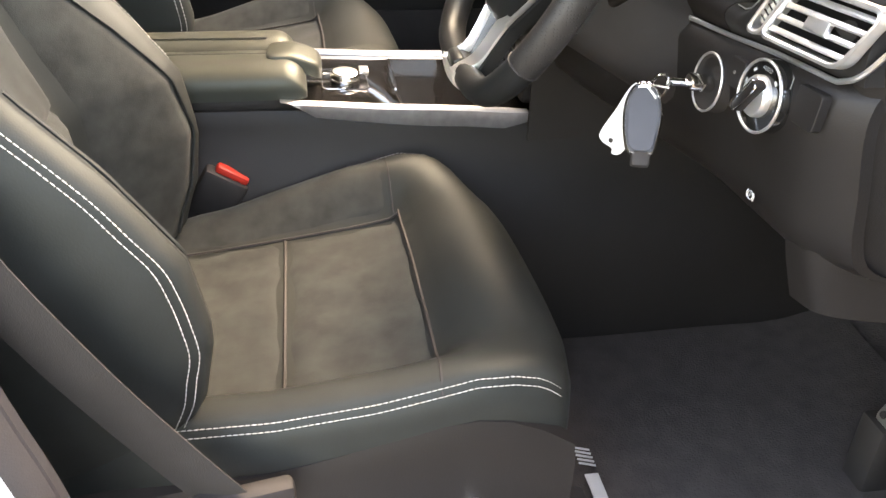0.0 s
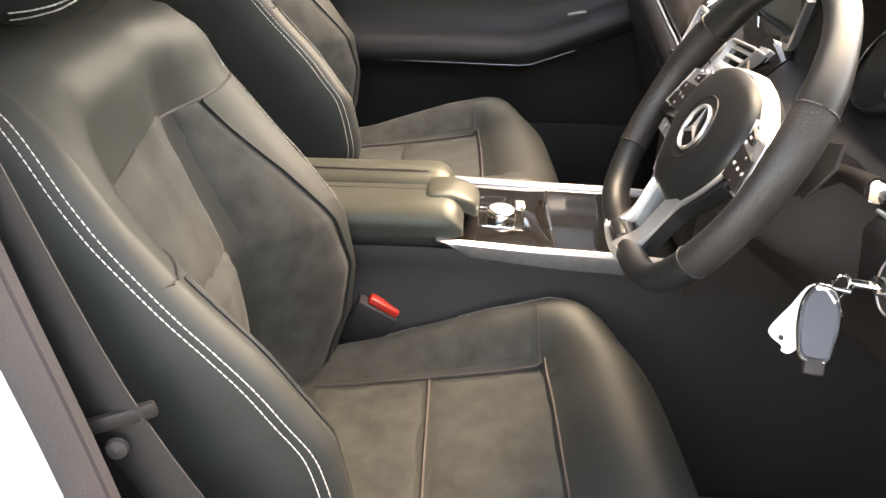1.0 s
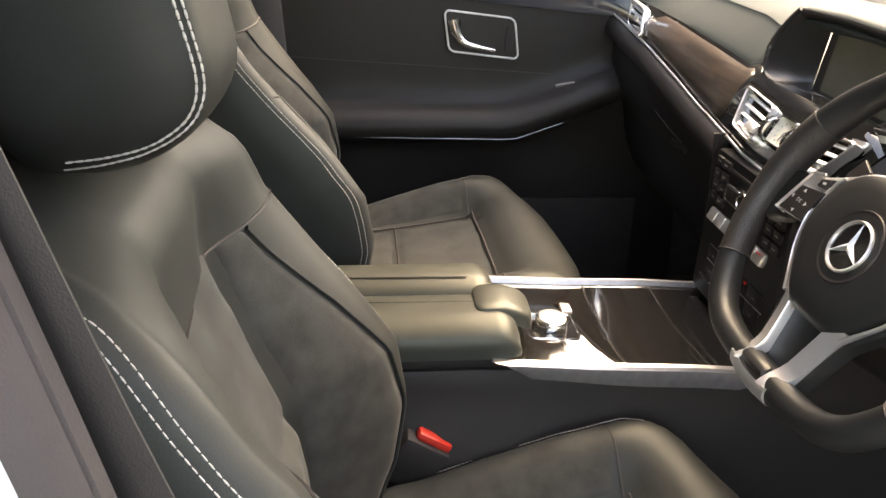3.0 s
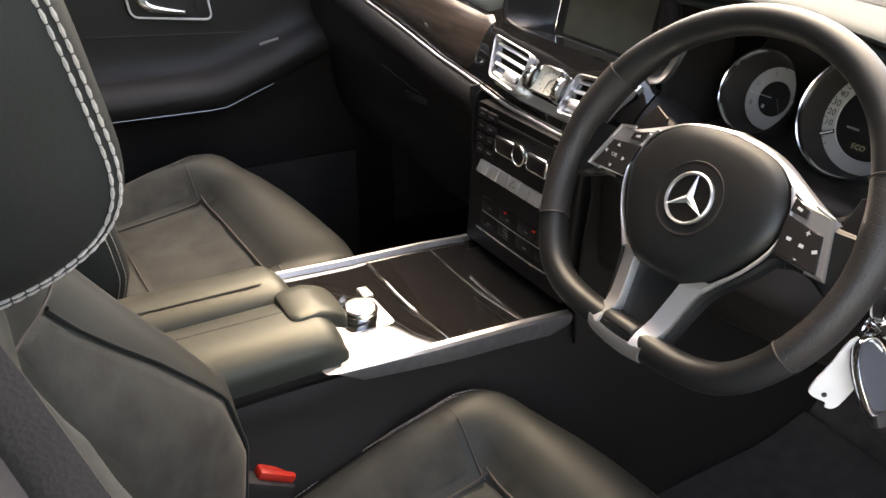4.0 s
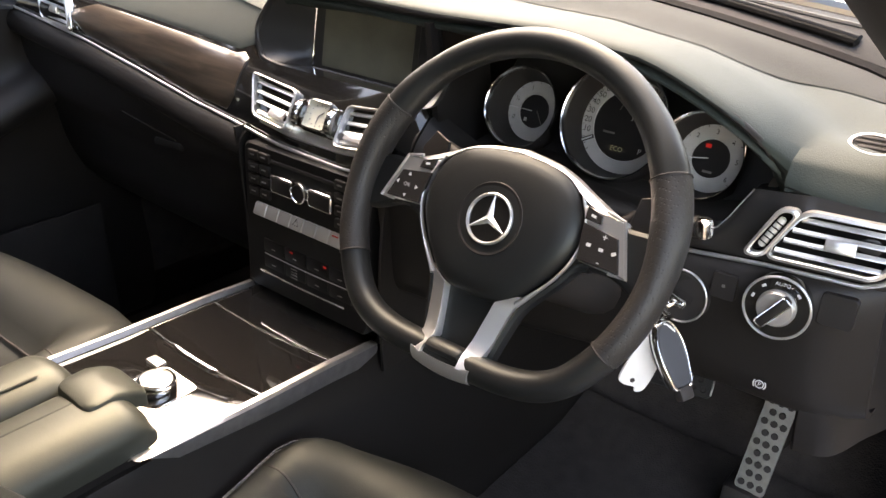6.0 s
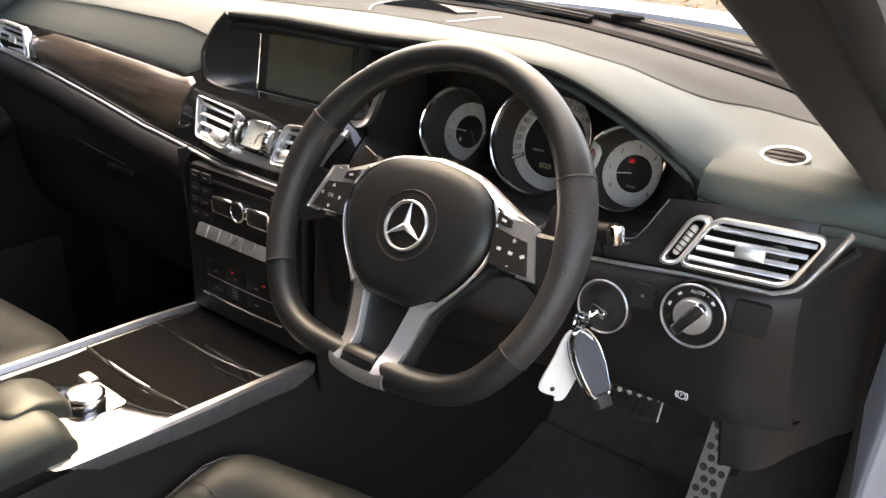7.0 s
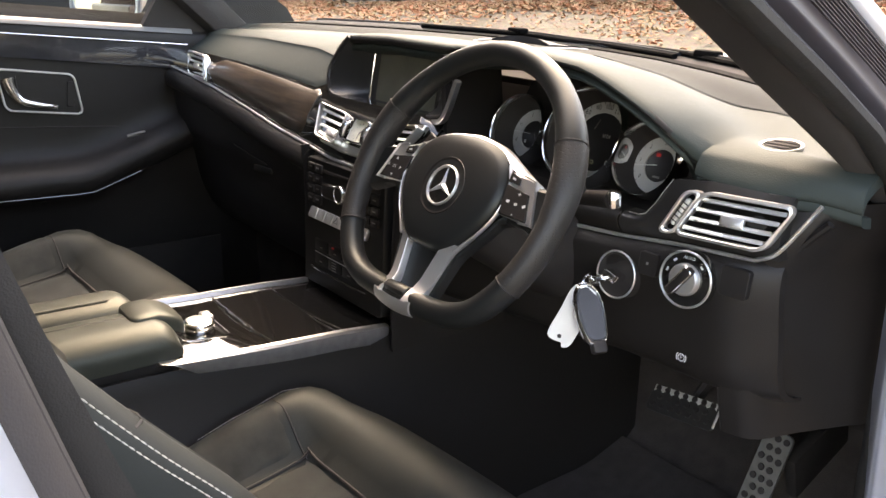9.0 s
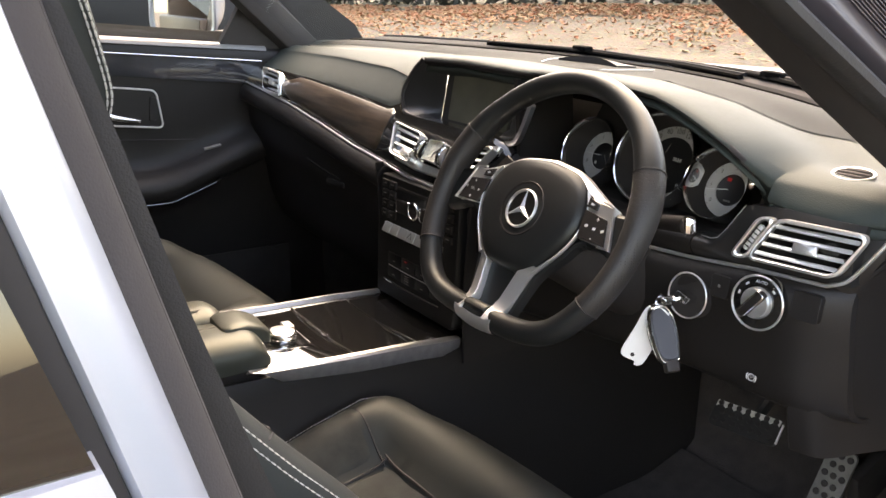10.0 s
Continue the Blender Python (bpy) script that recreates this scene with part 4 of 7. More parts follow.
    # piping beside the panels and the yoke seam below the shoulders
    for s in (-1, 1):
        pts = [Vector(back_front(s * (piping(z) + 0.012 if s < 0 else 0.81), z)) + Vector((0, 0.0016, 0)) for z in np.linspace(0.52, 0.882 if s < 0 else 0.852, 36)]
        part("piping", tube_bm(pts, 0.0024, 0.0024, n=6, up=(1, 0, 0)), M_LEATHER, seat, "raised leather piping")
        part("seam", tube_bm([Vector(back_front(s * u, (0.884 + 0.03 * (u - 0.6)) if s < 0 else yoke(u))) + Vector((0, 0.0006, 0)) for u in np.linspace(0.02 if s > 0 else 0.0, 0.93, 30)], 0.0017, 0.0014, n=5, up=(1, 0, 0)), M_BLACK, seat)
        part("seam", tube_bm([cush_top(s * u, -0.108, 0.0) for u in np.linspace(0.6, 0.97, 10)], 0.0016, 0.0012, n=5), M_BLACK, cush)
        for k, off in enumerate((0.0, 0.0075)):
            edge = []
            for z in np.linspace(0.56, 0.978, 46):
                y, th, hw, d = seat_profile(z, BACK)
                edge.append((SEAT_X + s * (hw * (inner_taper(z) if s < 0 else 1) * 0.955 + 0.0008), y - 0.009 - off - (inner_drop(1, z) if s < 0 else 0), z + 0.001))
            edge = edge[:-4] if s < 0 else edge[:-4] + [(SEAT_X + s * (0.20 - 0.03 * t), -0.525 - off - 0.09 * t, 0.978 + 0.008 * t) for t in np.linspace(0, 1, 8)]
            shift = np.array(edge) + np.array((s * (0.006 + 0.35 * off), 0, 0))
            part("stitching", stitch_bm(crom(shift[::3], 120)), M_THREAD, seat, "pale double stitching")
            line = [(SEAT_X + s * (seat_profile(y, CUSH)[2] * 0.957 + 0.45 * off + 0.002), y + cush_bow(s, y), seat_profile(y, CUSH)[0] - 0.006 - off * 0.9 - (cush_drop(1, y) if s < 0 else 0)) for y in np.linspace(-0.36, 0.020, 30)]
            part("stitching", stitch_bm(crom(line, 110)), M_THREAD, cush, "pale double stitching")
    part("seam", tube_bm([cush_top(u * 0.98, y, 0.0005) for u, y in zip(np.linspace(-0.64, 0.64, 16), np.full(16, -0.102))], 0.0014, 0.0012, n=5), M_BLACK, cush)
    # headrest on two posts
    hr = []
    prof = ((1.004, 0.066, -0.60, -0.566), (1.012, 0.096, -0.615, -0.538), (1.034, 0.120, -0.625, -0.506), (1.062, 0.130, -0.630, -0.488), (1.10, 0.132, -0.632, -0.492), (1.155, 0.132, -0.638, -0.506), (1.21, 0.12, -0.645, -0.533), (1.235, 0.10, -0.645, -0.56), (1.245, 0.06, -0.64, -0.59))
    for z, hw, y0, y1 in crom(prof, 36):
        near = hw * 0.92
        c = [(near, (y0 + y1) / 2), (near * 0.97, y1 - 0.022), (near * 0.8, y1 - 0.008), (hw * 0.2, y1 - 0.006), (-hw * 0.3, y1 - 0.022), (-hw * 0.72, y1 - 0.058), (-hw * 0.92, y1 - 0.088), (-hw, (y0 + y1) / 2), (-hw * 0.9, y0 + 0.01), (0, y0), (near * 0.9, y0 + 0.01)]
        hr.append(crom([(SEAT_X + x, y + 0.018, z) for x, y in c], 48, True))
    head = part("headrest", grid_bm(hr, close_v=True, caps=True), M_LEATHER, seat, "black leather headrest with pale stitching")
    hr = np.array(hr)

    def on_head(j, z):
        """A place on the headrest by its column j round the section and its height."""
        i = float(np.interp(z, hr[:, 0, 2], np.arange(len(hr))))
        a, b, u, v = int(j // 1), min(int(i), len(hr) - 2), j % 1, i - min(int(i), len(hr) - 2)
        row = hr[b] * (1 - v) + hr[b + 1] * v
        return row[a % 48] * (1 - u) + row[(a + 1) % 48] * u
    for s in (-1, 1):
        for k in (0.0, 1.0) if s > 0 else ():
            run = ((4.4, 1.215, 0.8, 0), (4.7, 1.17, 0.8, 0), (5.1, 1.13, 0.85, 0), (5.3, 1.090, 0.9, 0), (5.3, 1.062, 0.9, 0.001), (5.0, 1.046, 0.9, 0.004), (3.9, 1.034, 0.3, 0.0065), (2.4, 1.028, 0.0, 0.0065), (0.6, 1.024, 0, 0.0065), (-1.5, 1.021, 0, 0.0065))
            e = [on_head(j + k * dj, z - k * dz) for j, z, dj, dz in crom(run, 60)]
            part("stitching", stitch_bm(np.array(e) + np.array((0.0006, 0.0004, 0)), 0.0048, 0.0007, 0.0009), M_THREAD, head, "pale double stitching")
        post = part("headrest_post", tube_bm([(SEAT_X + s * 0.080, -0.645, 0.96), (SEAT_X + s * 0.080, -0.640, 0.99), (SEAT_X + s * 0.080, -0.628, 1.06)], 0.0068, n=14, up=(1, 0, 0)), M_CHROME, seat, "chrome headrest post")
        part("collar", lathe_bm(pose(SEAT_X + s * 0.080, -0.644, 0.992, 8), ((0.0, 0.008), (0.012, 0.008), (0.017, 0.004), (0.024, 0.0), (0.024, -0.02)), 24), M_DARK, post)
    # plastic valance along both sides, runners below
    for s in (-1, 1):
        rows = []
        for y in np.linspace(-0.45, 0.015, 16):
            t = np.interp(y, (-0.45, -0.33, -0.254, -0.194, -0.11, -0.072, -0.03, 0.015), (0.485, 0.50, 0.511, 0.525, 0.547, 0.551, 0.541, 0.51))
            x = SEAT_X + s * 0.240
            rows.append([(x - s * 0.01, y, t + 0.002), (x + s * 0.006, y, t), (x + s * 0.012, y, t - 0.02), (x + s * 0.012, y, t - 0.09), (x + s * 0.004, y, 0.385), (x - s * 0.02, y, 0.385)])
        part("side_trim", grid_bm(rows), M_DARK, seat, "dark plastic seat valance")
        part("seat_runner", box_bm(pose(SEAT_X + s * 0.2, -0.2, 0.315), (0.05, 0.52, 0.13), 0.01), M_BLACK, seat)
        part("runner_knob", lathe_bm(frame_of((SEAT_X + s * 0.252, -0.08, 0.45), (s, 0, 0), (0, 1, 0)), ((0.0, 0.008), (0.007, 0.007), (0.009, 0.0)), 14), M_SATIN, seat)
    part("seat_pan", box_bm(pose(SEAT_X, -0.2, 0.40), (0.40, 0.42, 0.05), 0.02), M_BLACK, seat)
    return seat


SEAT = build_seat()
copy_thing(SEAT, pose(-0.365, -0.278, 0.292))["label"] = "empty black leather passenger seat with fabric centre panel"


def build_belts():
    stalk = thing("belt_buckle", "black seat belt buckle with a red release button", "buckle", (0.145, -0.33, 0.45))
    m = frame_of((0.148, -0.326, 0.566), (0.1, 0.25, 1), (1, 0, 0)) @ pose(0, 0, 0, -18)
    part("body", box_bm(m @ pose(0, 0, -0.03), (0.028, 0.062, 0.07), 0.007), M_BLACK, stalk)
    part("release_button", box_bm(m @ pose(0, 0.004, 0.0085), (0.016, 0.046, 0.012), 0.004), M_RED, stalk, "red release button")
    part("strap", box_bm(pose(0.146, -0.345, 0.43), (0.02, 0.045, 0.12), 0.005), M_BLACK, stalk)
    belt = thing("seat_belt", "black seat belt webbing hanging beside the pillar", "seat belt", (0.68, -0.42, 0.5))
    path = crom([(0.640, -0.605, 1.25), (0.650, -0.555, 1.10), (0.658, -0.510, 0.95), (0.668, -0.456, 0.80), (0.672, -0.395, 0.68), (0.668, -0.335, 0.575), (0.668, -0.305, 0.53)], 30)
    g = []
    for p in path:
        w = np.array((0.006, 0.024, 0.006))
        g.append([p - w, p - w * 0.3 + np.array((0.002, 0, 0)), p + w * 0.3 + np.array((0.002, 0, 0)), p + w])
    part("webbing", sheet(g, 0.0016, (-1, 0, 0)), M_BELT, belt, "black woven webbing")
    s = frame_of((0.674, -0.449, 0.795), (1, 0.2, 0.1), (0, 1, 0.25))
    tong = part("stop_button", box_bm(s, (0.058, 0.012, 0.008), 0.003), M_DARK, belt, "black belt tongue")
    part("stud", lathe_bm(s @ pose(-0.005, -0.02, 0.002), ((0.0, 0.006), (0.007, 0.004), (0.008, 0)), 14), M_BLACK, tong)
    part("anchor", box_bm(pose(0.668, -0.285, 0.515, 0, 0, 10), (0.02, 0.085, 0.035), 0.006), M_BLACK, belt, "black plastic belt anchor cover")


build_belts()
# ---- dashboard ----
DASH = thing("dashboard", "black soft-touch dashboard with dark wood and chrome trim", "dashboard", (0, 0.4, 0.8))

def chrome_at(x):
    """The line where the trim band ends below: y and z."""
    return (np.interp(x, (-0.79, -0.5, -0.2, -0.05, 0.06, 0.2, 0.46, 0.63, 0.70), (0.125, 0.115, 0.108, 0.097, 0.095, 0.115, 0.178, 0.187, 0.20)), np.interp(x, (-0.79, -0.69, -0.5, -0.355, -0.224, -0.128, -0.04, 0.05, 0.2, 0.46, 0.547, 0.63, 0.70), (0.928, 0.921, 0.906, 0.887, 0.8675, 0.8605, 0.8525, 0.8505, 0.846, 0.846, 0.855, 0.860, 0.863)))


M_SMOOTH = mat("smooth_dark_plastic", (0.020, 0.019, 0.0185), 0.32, var=0.1, var_size=0.1)
M_REARPAD = mat("matt_dash_plastic", (0.030, 0.0325, 0.0305), 0.85, spec=0.15, grain=0.5, grain_size=0.002, var=0.1, var_size=0.15)


def pad_curve(x):
    """The pad's section at x, from under its front edge back to the screen: y and z."""
    y0, z0, y1, z1, y2, z2, y3, z3 = pad_at(x)
    return crom([(y0 + 0.02, z0 - 0.006), (y0, z0), (y1, z1 - 0.006), (y1 + 0.012, z1 + 0.003), ((y1 + y2) / 2, (z1 + z2) / 2 + 0.006), (y2, z2), ((y2 + y3) / 2, (z2 + z3) / 2 + 0.004), (y3, z3)], 36)


def pad_z(x, y):
    c = pad_curve(x)
    k = int(np.argmin(c[:, 0]))
    k = max(k, 9)
    return float(np.interp(y, c[k:, 0], c[k:, 1]))


def build_pad():
    xs = np.unique(np.r_[np.linspace(-0.79, 0.70, 76), -0.15, -0.12, 0.55, 0.575])
    g = [[(x, y, z) for y, z in pad_curve(x)] for x in xs]
    hood = []
    for x in np.r_[np.linspace(-0.10, 0.50, 50), 0.51, 0.518, 0.524, 0.529]:
        y0, z0, y1, z1 = pad_at(x)[:4]
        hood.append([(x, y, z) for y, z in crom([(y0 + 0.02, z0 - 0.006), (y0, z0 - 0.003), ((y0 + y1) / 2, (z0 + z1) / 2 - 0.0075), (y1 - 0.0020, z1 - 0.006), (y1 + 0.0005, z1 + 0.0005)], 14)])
    pad = part("upper_pad", sheet(g, 0.012, (0, 0.3, -1)), M_SOFT, DASH, "grained black upper dash pad")
    # darker sheet over the pad's underside paints the shade below the brow
    part("hood_shade", sheet(hood, 0.002, (0, 1, 0)), M_DARK, pad, "sheet coloured dark for the shade under the instrument hood")
    # darker rear section up to the screen, centre speaker lip and its seams
    rear = []
    for x in [x for x in xs if -0.72 < x < 0.69]:
        seam = crom([(-0.73, 0.28), (-0.6, 0.32), (-0.4, 0.355), (-0.15, 0.365), (0.05, 0.355), (0.22, 0.305), (0.34, 0.286), (0.42, 0.312), (0.505, 0.358), (0.57, 0.366), (0.69, 0.364)], 80)
        y0 = np.interp(x, seam[:, 0], seam[:, 1])
        y1 = pad_at(x)[6]
        rear.append([(x, y, pad_z(x, y) + 0.0010) for y in np.linspace(y0, y1, 28)])
    part("rear_pad", grid_bm(rear), M_REARPAD, DASH, "darker matt rear dash section")
    lip = [[(-0.03 + 0.072 * u, 0.475 + 0.05 * v - 0.012 * u * u, pad_z(-0.03, 0.475 + 0.05 * v) + 0.004 + 0.009 * (1 - v) * (1 - u * u)) for u in np.linspace(-1, 1, 11)] for v in np.linspace(0, 1, 5)]
    part("speaker_lip", sheet(lip, 0.012), M_BLACK, pad, "raised black speaker lip")
    for pts in ([(-0.115, 0.50), (-0.10, 0.44), (-0.05, 0.375)], [(0.105, 0.36), (0.10, 0.42), (0.095, 0.50)]):
        part("seam", tube_bm([(x, y, pad_z(x, y) + 0.003) for x, y in crom(pts, 10)], 0.0014, 0.001, n=5), M_MARK, pad)
    # round defroster vent
    v = frame_of((0.5916, 0.2617, pad_z(0.5916, 0.2617) + 0.0016), (0.02, -0.12, 1), (1, 0.12, 0))
    # a black disc stands in for the shade inside the vent
    vent = part("side_vent", plate_bm(v, [(x, y * 1.1) for x, y in disc(0.0190, 36)], -0.006, 0.0008), M_RECESS_SHADE, DASH, "oval side vent with a thin silver rim")
    part("vent_rim", grid_bm([[tuple(v @ Vector((x * r, y * r * 1.1, h))) for r, h in ((0.0228, -0.002), (0.0226, 0.0010), (0.0217, 0.0018), (0.0203, 0.0015), (0.0190, 0.0004))] for x, y in disc(1.0, 44)], close_u=True), M_STEEL, vent, "pale satin rim")
    for k in (-1, 0, 1):
        part("slat", box_bm(v @ pose(0, k * 0.011, 0.0016, 30), (0.034 - 0.008 * abs(k), 0.0030, 0.0012), 0.0004), M_BLACK, vent)
    for i in range(6):
        part("demister_slot", box_bm(pose(-0.70 + 0.012 * i, 0.262 - 0.004 * i, pad_z(-0.7, 0.26) + 0.001, 0, 0, 30), (0.004, 0.022, 0.003), 0.001), M_BLACK, DASH)


build_pad()


def band_point(x, f, proud=0.0):
    """On the trim band: f from 0 at the chrome line to 1 under the pad."""
    yc, zc = chrome_at(x)
    y0, z0 = pad_at(x)[:2]
    if -0.145 < x < 0.565:
        y0, z0 = np.interp(x, (-0.145, -0.11, 0.13, 0.2, 0.46, 0.49, 0.516, 0.565), (0.145, 0.137, 0.137, 0.17, 0.178, 0.178, 0.190, 0.186)), np.interp(x, (-0.145, -0.11, 0.13, 0.2, 0.46, 0.484, 0.492, 0.500, 0.508, 0.516, 0.565), (0.938, 0.936, 0.936, 0.885, 0.873, 0.873, 0.876, 0.888, 0.904, 0.919, 0.926))
    bulge = 0.010 * math.sin(math.pi * f) + proud
    return (x, yc + (y0 - yc) * f - bulge, zc + (z0 - zc) * f + 0.3 * bulge)


def build_band():
    for x0, x1, material, label in ((-0.77, 0.155, M_PIANO, "piano black trim band"), (0.157, 0.460, M_DARK, "dark panel behind the steering column"), (0.462, 0.648, M_SMOOTH, "satin black trim band round the vent")):
        part("trim_band", sheet([[band_point(x, f) for f in np.linspace(0, 1, 9)] for x in np.linspace(x0, x1, max(36, int((x1 - x0) * 60)))], 0.02, (0, 1, 0)), material, DASH, label)
    wood = []
    for x in np.linspace(-0.545, -0.145, 30):
        e = min(1.0, (x + 0.545) / 0.06 + 0.35)
        e2 = min(1.0, (-0.145 - x) / 0.02 + 0.6)
        wood.append([band_point(x, 0.5 + (f - 0.5) * 0.86 * e * e2, 0.0035 if 0.05 < f < 0.95 else 0.001) for f in np.linspace(0, 1, 10)])
    part("wood_inlay", sheet(wood, 0.004, (0, 1, 0)), M_WOOD, DASH, "glossy dark walnut inlay")
    line = [(x, chrome_at(x)[0] - 0.004, chrome_at(x)[1] - 0.002) for x in np.linspace(-0.76, 0.625, 70)]
    line += list(map(tuple, crom([(0.625, 0.183, 0.8575), (0.645, 0.186, 0.868), (0.66, 0.194, 0.892), (0.676, 0.202, 0.922)], 12)))[1:]
    part("chrome_strip", tube_bm(crom(line, 140), [0.0022] * 120 + [0.0022 + 0.00016 * k for k in range(20)], 0.0024, n=8), M_SATIN, DASH, "thin chrome strip")


build_band()


def vent_unit(name, m, w, h, skew, slats, tab_x, label):
    """An air vent on the pose m: flat silver surround, near-black plate for the shade inside, slats and a sliding tab.
    """
    out, inn = rounded(w + 0.004, h + 0.004, 0.011, 6, skew), rounded(w - 0.004, h - 0.004, 0.008, 6, skew)
    ring = [[tuple(m @ Vector((*p, z))) for p, z in ((a, -0.006), (a, 0.0045), (tuple(np.array(a) * 0.3 + np.array(c) * 0.7), 0.0055), (c, 0.004), (c, -0.010))] for a, c in zip(out, inn)]
    v = part(name, grid_bm(ring, close_u=True), M_SATIN, DASH, label)
    part("throat_shade", plate_bm(m, rounded(w - 0.003, h - 0.003, 0.009, 5, skew), -0.0075, -0.0060), M_RECESS_SHADE, v)
    for k in range(slats):
        y = h * ((k + 0.5) / slats - 0.5) * 0.90
        part("slat", box_bm(m @ pose(skew * y / h, y, 0.0008, -38), (w - 0.007, 0.0050, 0.0020), 0.0006), M_SATIN, v)
    part("tab", box_bm(m @ pose(tab_x, -0.001, 0.002, -12), (0.026, 0.012, 0.006), 0.002), M_SATIN, v, "satin silver vent tab")
    return v


def soft_corners(corners, r, n=5):
    """A polygon's outline with rounded corners."""
    c, out = [np.array(p, float) for p in corners], []
    for a, b, d in zip(c[-1:] + c[:-1], c, c[1:] + c[:1]):
        p = b + (a - b) / np.linalg.norm(a - b) * r
        q = b + (d - b) / np.linalg.norm(d - b) * r
        out += [tuple((1 - t) ** 2 * p + 2 * t * (1 - t) * b + t * t * q) for t in np.linspace(0, 1, n)]
    return out


def centre_vent(m, corners, tab, label):
    """A four-sided vent on the pose m; corners: top left, bottom left, bottom right, top right."""
    tl, bl, br, tr = [np.array(p, float) for p in corners]
    mid = (tl + bl + br + tr) / 4
    out = soft_corners(corners, 0.010, 6)
    inn = [tuple(np.array(p) + (mid - p) / np.linalg.norm(mid - p) * 0.0042) for p in out]
    ring = [[tuple(m @ Vector((*p, z))) for p, z in ((a, -0.008), (a, 0.0036), (tuple(np.array(a) * 0.5 + np.array(c) * 0.5), 0.0050), (c, 0.0036), (c, -0.014))] for a, c in zip(out, inn)]
    v = part("air_vent", grid_bm(ring, close_u=True), M_SATIN, DASH, label)
    # near-black plate paints the shade behind the slats
    part("throat_shade", plate_bm(m, [tuple(np.array(p) + (mid - p) * 0.03) for p in out], -0.0135, -0.0120), M_RECESS_SHADE, v)
    for k in range(4):
        f = (k + 0.75) / 4.5
        a, b = tl + (bl - tl) * f, tr + (br - tr) * f
        c, d = (a + b) / 2, b - a
        part("slat", box_bm(m @ pose(c[0], c[1], -0.0030, 0, 0, math.degrees(math.atan2(d[1], d[0]))) @ pose(0, 0, 0, -30), (float(np.hypot(*d)) - 0.009, 0.0052, 0.0022), 0.0007), M_SATIN, v)
    part("tab", box_bm(m @ pose(tab[0], tab[1], 0.0002, -20), (0.027, 0.0125, 0.006), 0.002), M_SATIN, v, "satin silver vent tab")
    return v


def build_vents():
    # driver's outer vent, a slanted parallelogram
    m = frame_of((0.603, 0.1725, 0.8945), (0.12, -1, 0.14), (1, 0.17, 0.02))
    v = vent_unit("air_vent", m, 0.095, 0.047, 0.026, 4, 0.0, "driver air vent with a chrome surround")
    slot = m @ pose(-0.0580, -0.001, 0)
    ring = [[tuple(slot @ Vector((*p, z))) for p, z in ((a, -0.006), (a, 0.0045), (tuple(np.array(a) * 0.4 + np.array(c) * 0.6), 0.0055), (c, 0.004), (c, -0.008))] for a, c in zip(rounded(0.0205, 0.050, 0.008, 6, 0.026), rounded(0.0120, 0.042, 0.005, 6, 0.0225))]
    part("wheel_surround", grid_bm(ring, close_u=True), M_SATIN, v)
    # the slot's inner shade is a near-black plate
    part("slot_shade", plate_bm(slot, rounded(0.0125, 0.0425, 0.005, 5, 0.0225), -0.0075, -0.0050), M_RECESS_SHADE, v)
    part("thumbwheel", box_bm(slot @ pose(0, 0, -0.001, 0, 0, -28), (0.0072, 0.034, 0.008), 0.0032), M_STEEL, v, "ribbed silver thumbwheel")
    for k in range(5):
        part("thumbwheel_rib", box_bm(slot @ pose(0, 0, 0, 0, 0, -28) @ pose(0, 0.011 - 0.0055 * k, 0.0034), (0.0076, 0.0013, 0.0010), 0.0003), M_DARK, v)
    # passenger's outer vent
    m = frame_of((-0.605, 0.122, 0.937), (-0.10, -1, 0.14), (1, -0.02, -0.03))
    v = vent_unit("air_vent", m, 0.105, 0.044, -0.016, 4, 0.0, "passenger air vent with a chrome surround")
    part("wheel_surround", tube_bm(on(m @ pose(0.056, 0, 0), rounded(0.013, 0.046, 0.006, 5, -0.016), 0.003), 0.0018, 0.0022, n=8, closed=True, up=(0, -1, 0)), M_CHROME, v)
    # centre vents either side of the clock, on a face that leans back
    m = frame_of((0.019, 0.102, 0.896), (0.0, -1, 0.6))
    quad = [(-0.132, 0.0345), (-0.105, -0.0205), (-0.0400, -0.0270), (-0.0425, 0.0265)]
    for s in (1, -1):
        corners = [(s * x, y) for x, y in quad]
        v = centre_vent(m, corners if s > 0 else [corners[3], corners[2], corners[1], corners[0]], (s * -0.066, -0.009), "centre air vent with a chrome surround")
        wheel_at = m @ pose(s * -0.0285, 0.001, -0.0055) @ pose(0, 0, 0, 0, 90)
        part("thumbwheel", lathe_bm(wheel_at, ((0.0, 0.0045), (0.0165, 0.0045), (0.0180, 0.003), (0.0180, -0.003), (0.0165, -0.0045), (0.0, -0.0045)), 26), M_CHROME, v, "chrome ribbed thumbwheel")
        for k in range(7):
            a = radians(-50 + 100 * k / 6)
            part("thumbwheel_rib", box_bm(wheel_at @ pose(-0.0180 * math.cos(a), 0.0180 * math.sin(a), 0, 0, 0, math.degrees(math.pi - a)), (0.0012, 0.0014, 0.0074), 0.0003), M_DARK, v)
    part("vent_bridge", plate_bm(m, soft_corners([(-0.130, 0.041), (-0.103, -0.024), (-0.04, -0.0310), (0.04, -0.0310), (0.103, -0.024), (0.130, 0.041), (0.045, 0.0310), (-0.045, 0.0310)], 0.004, 4), -0.016, -0.0078, 0.002), M_SATIN, DASH, "satin silver bridge round the clock")
    m = m @ pose(0, 0.0040, 0)
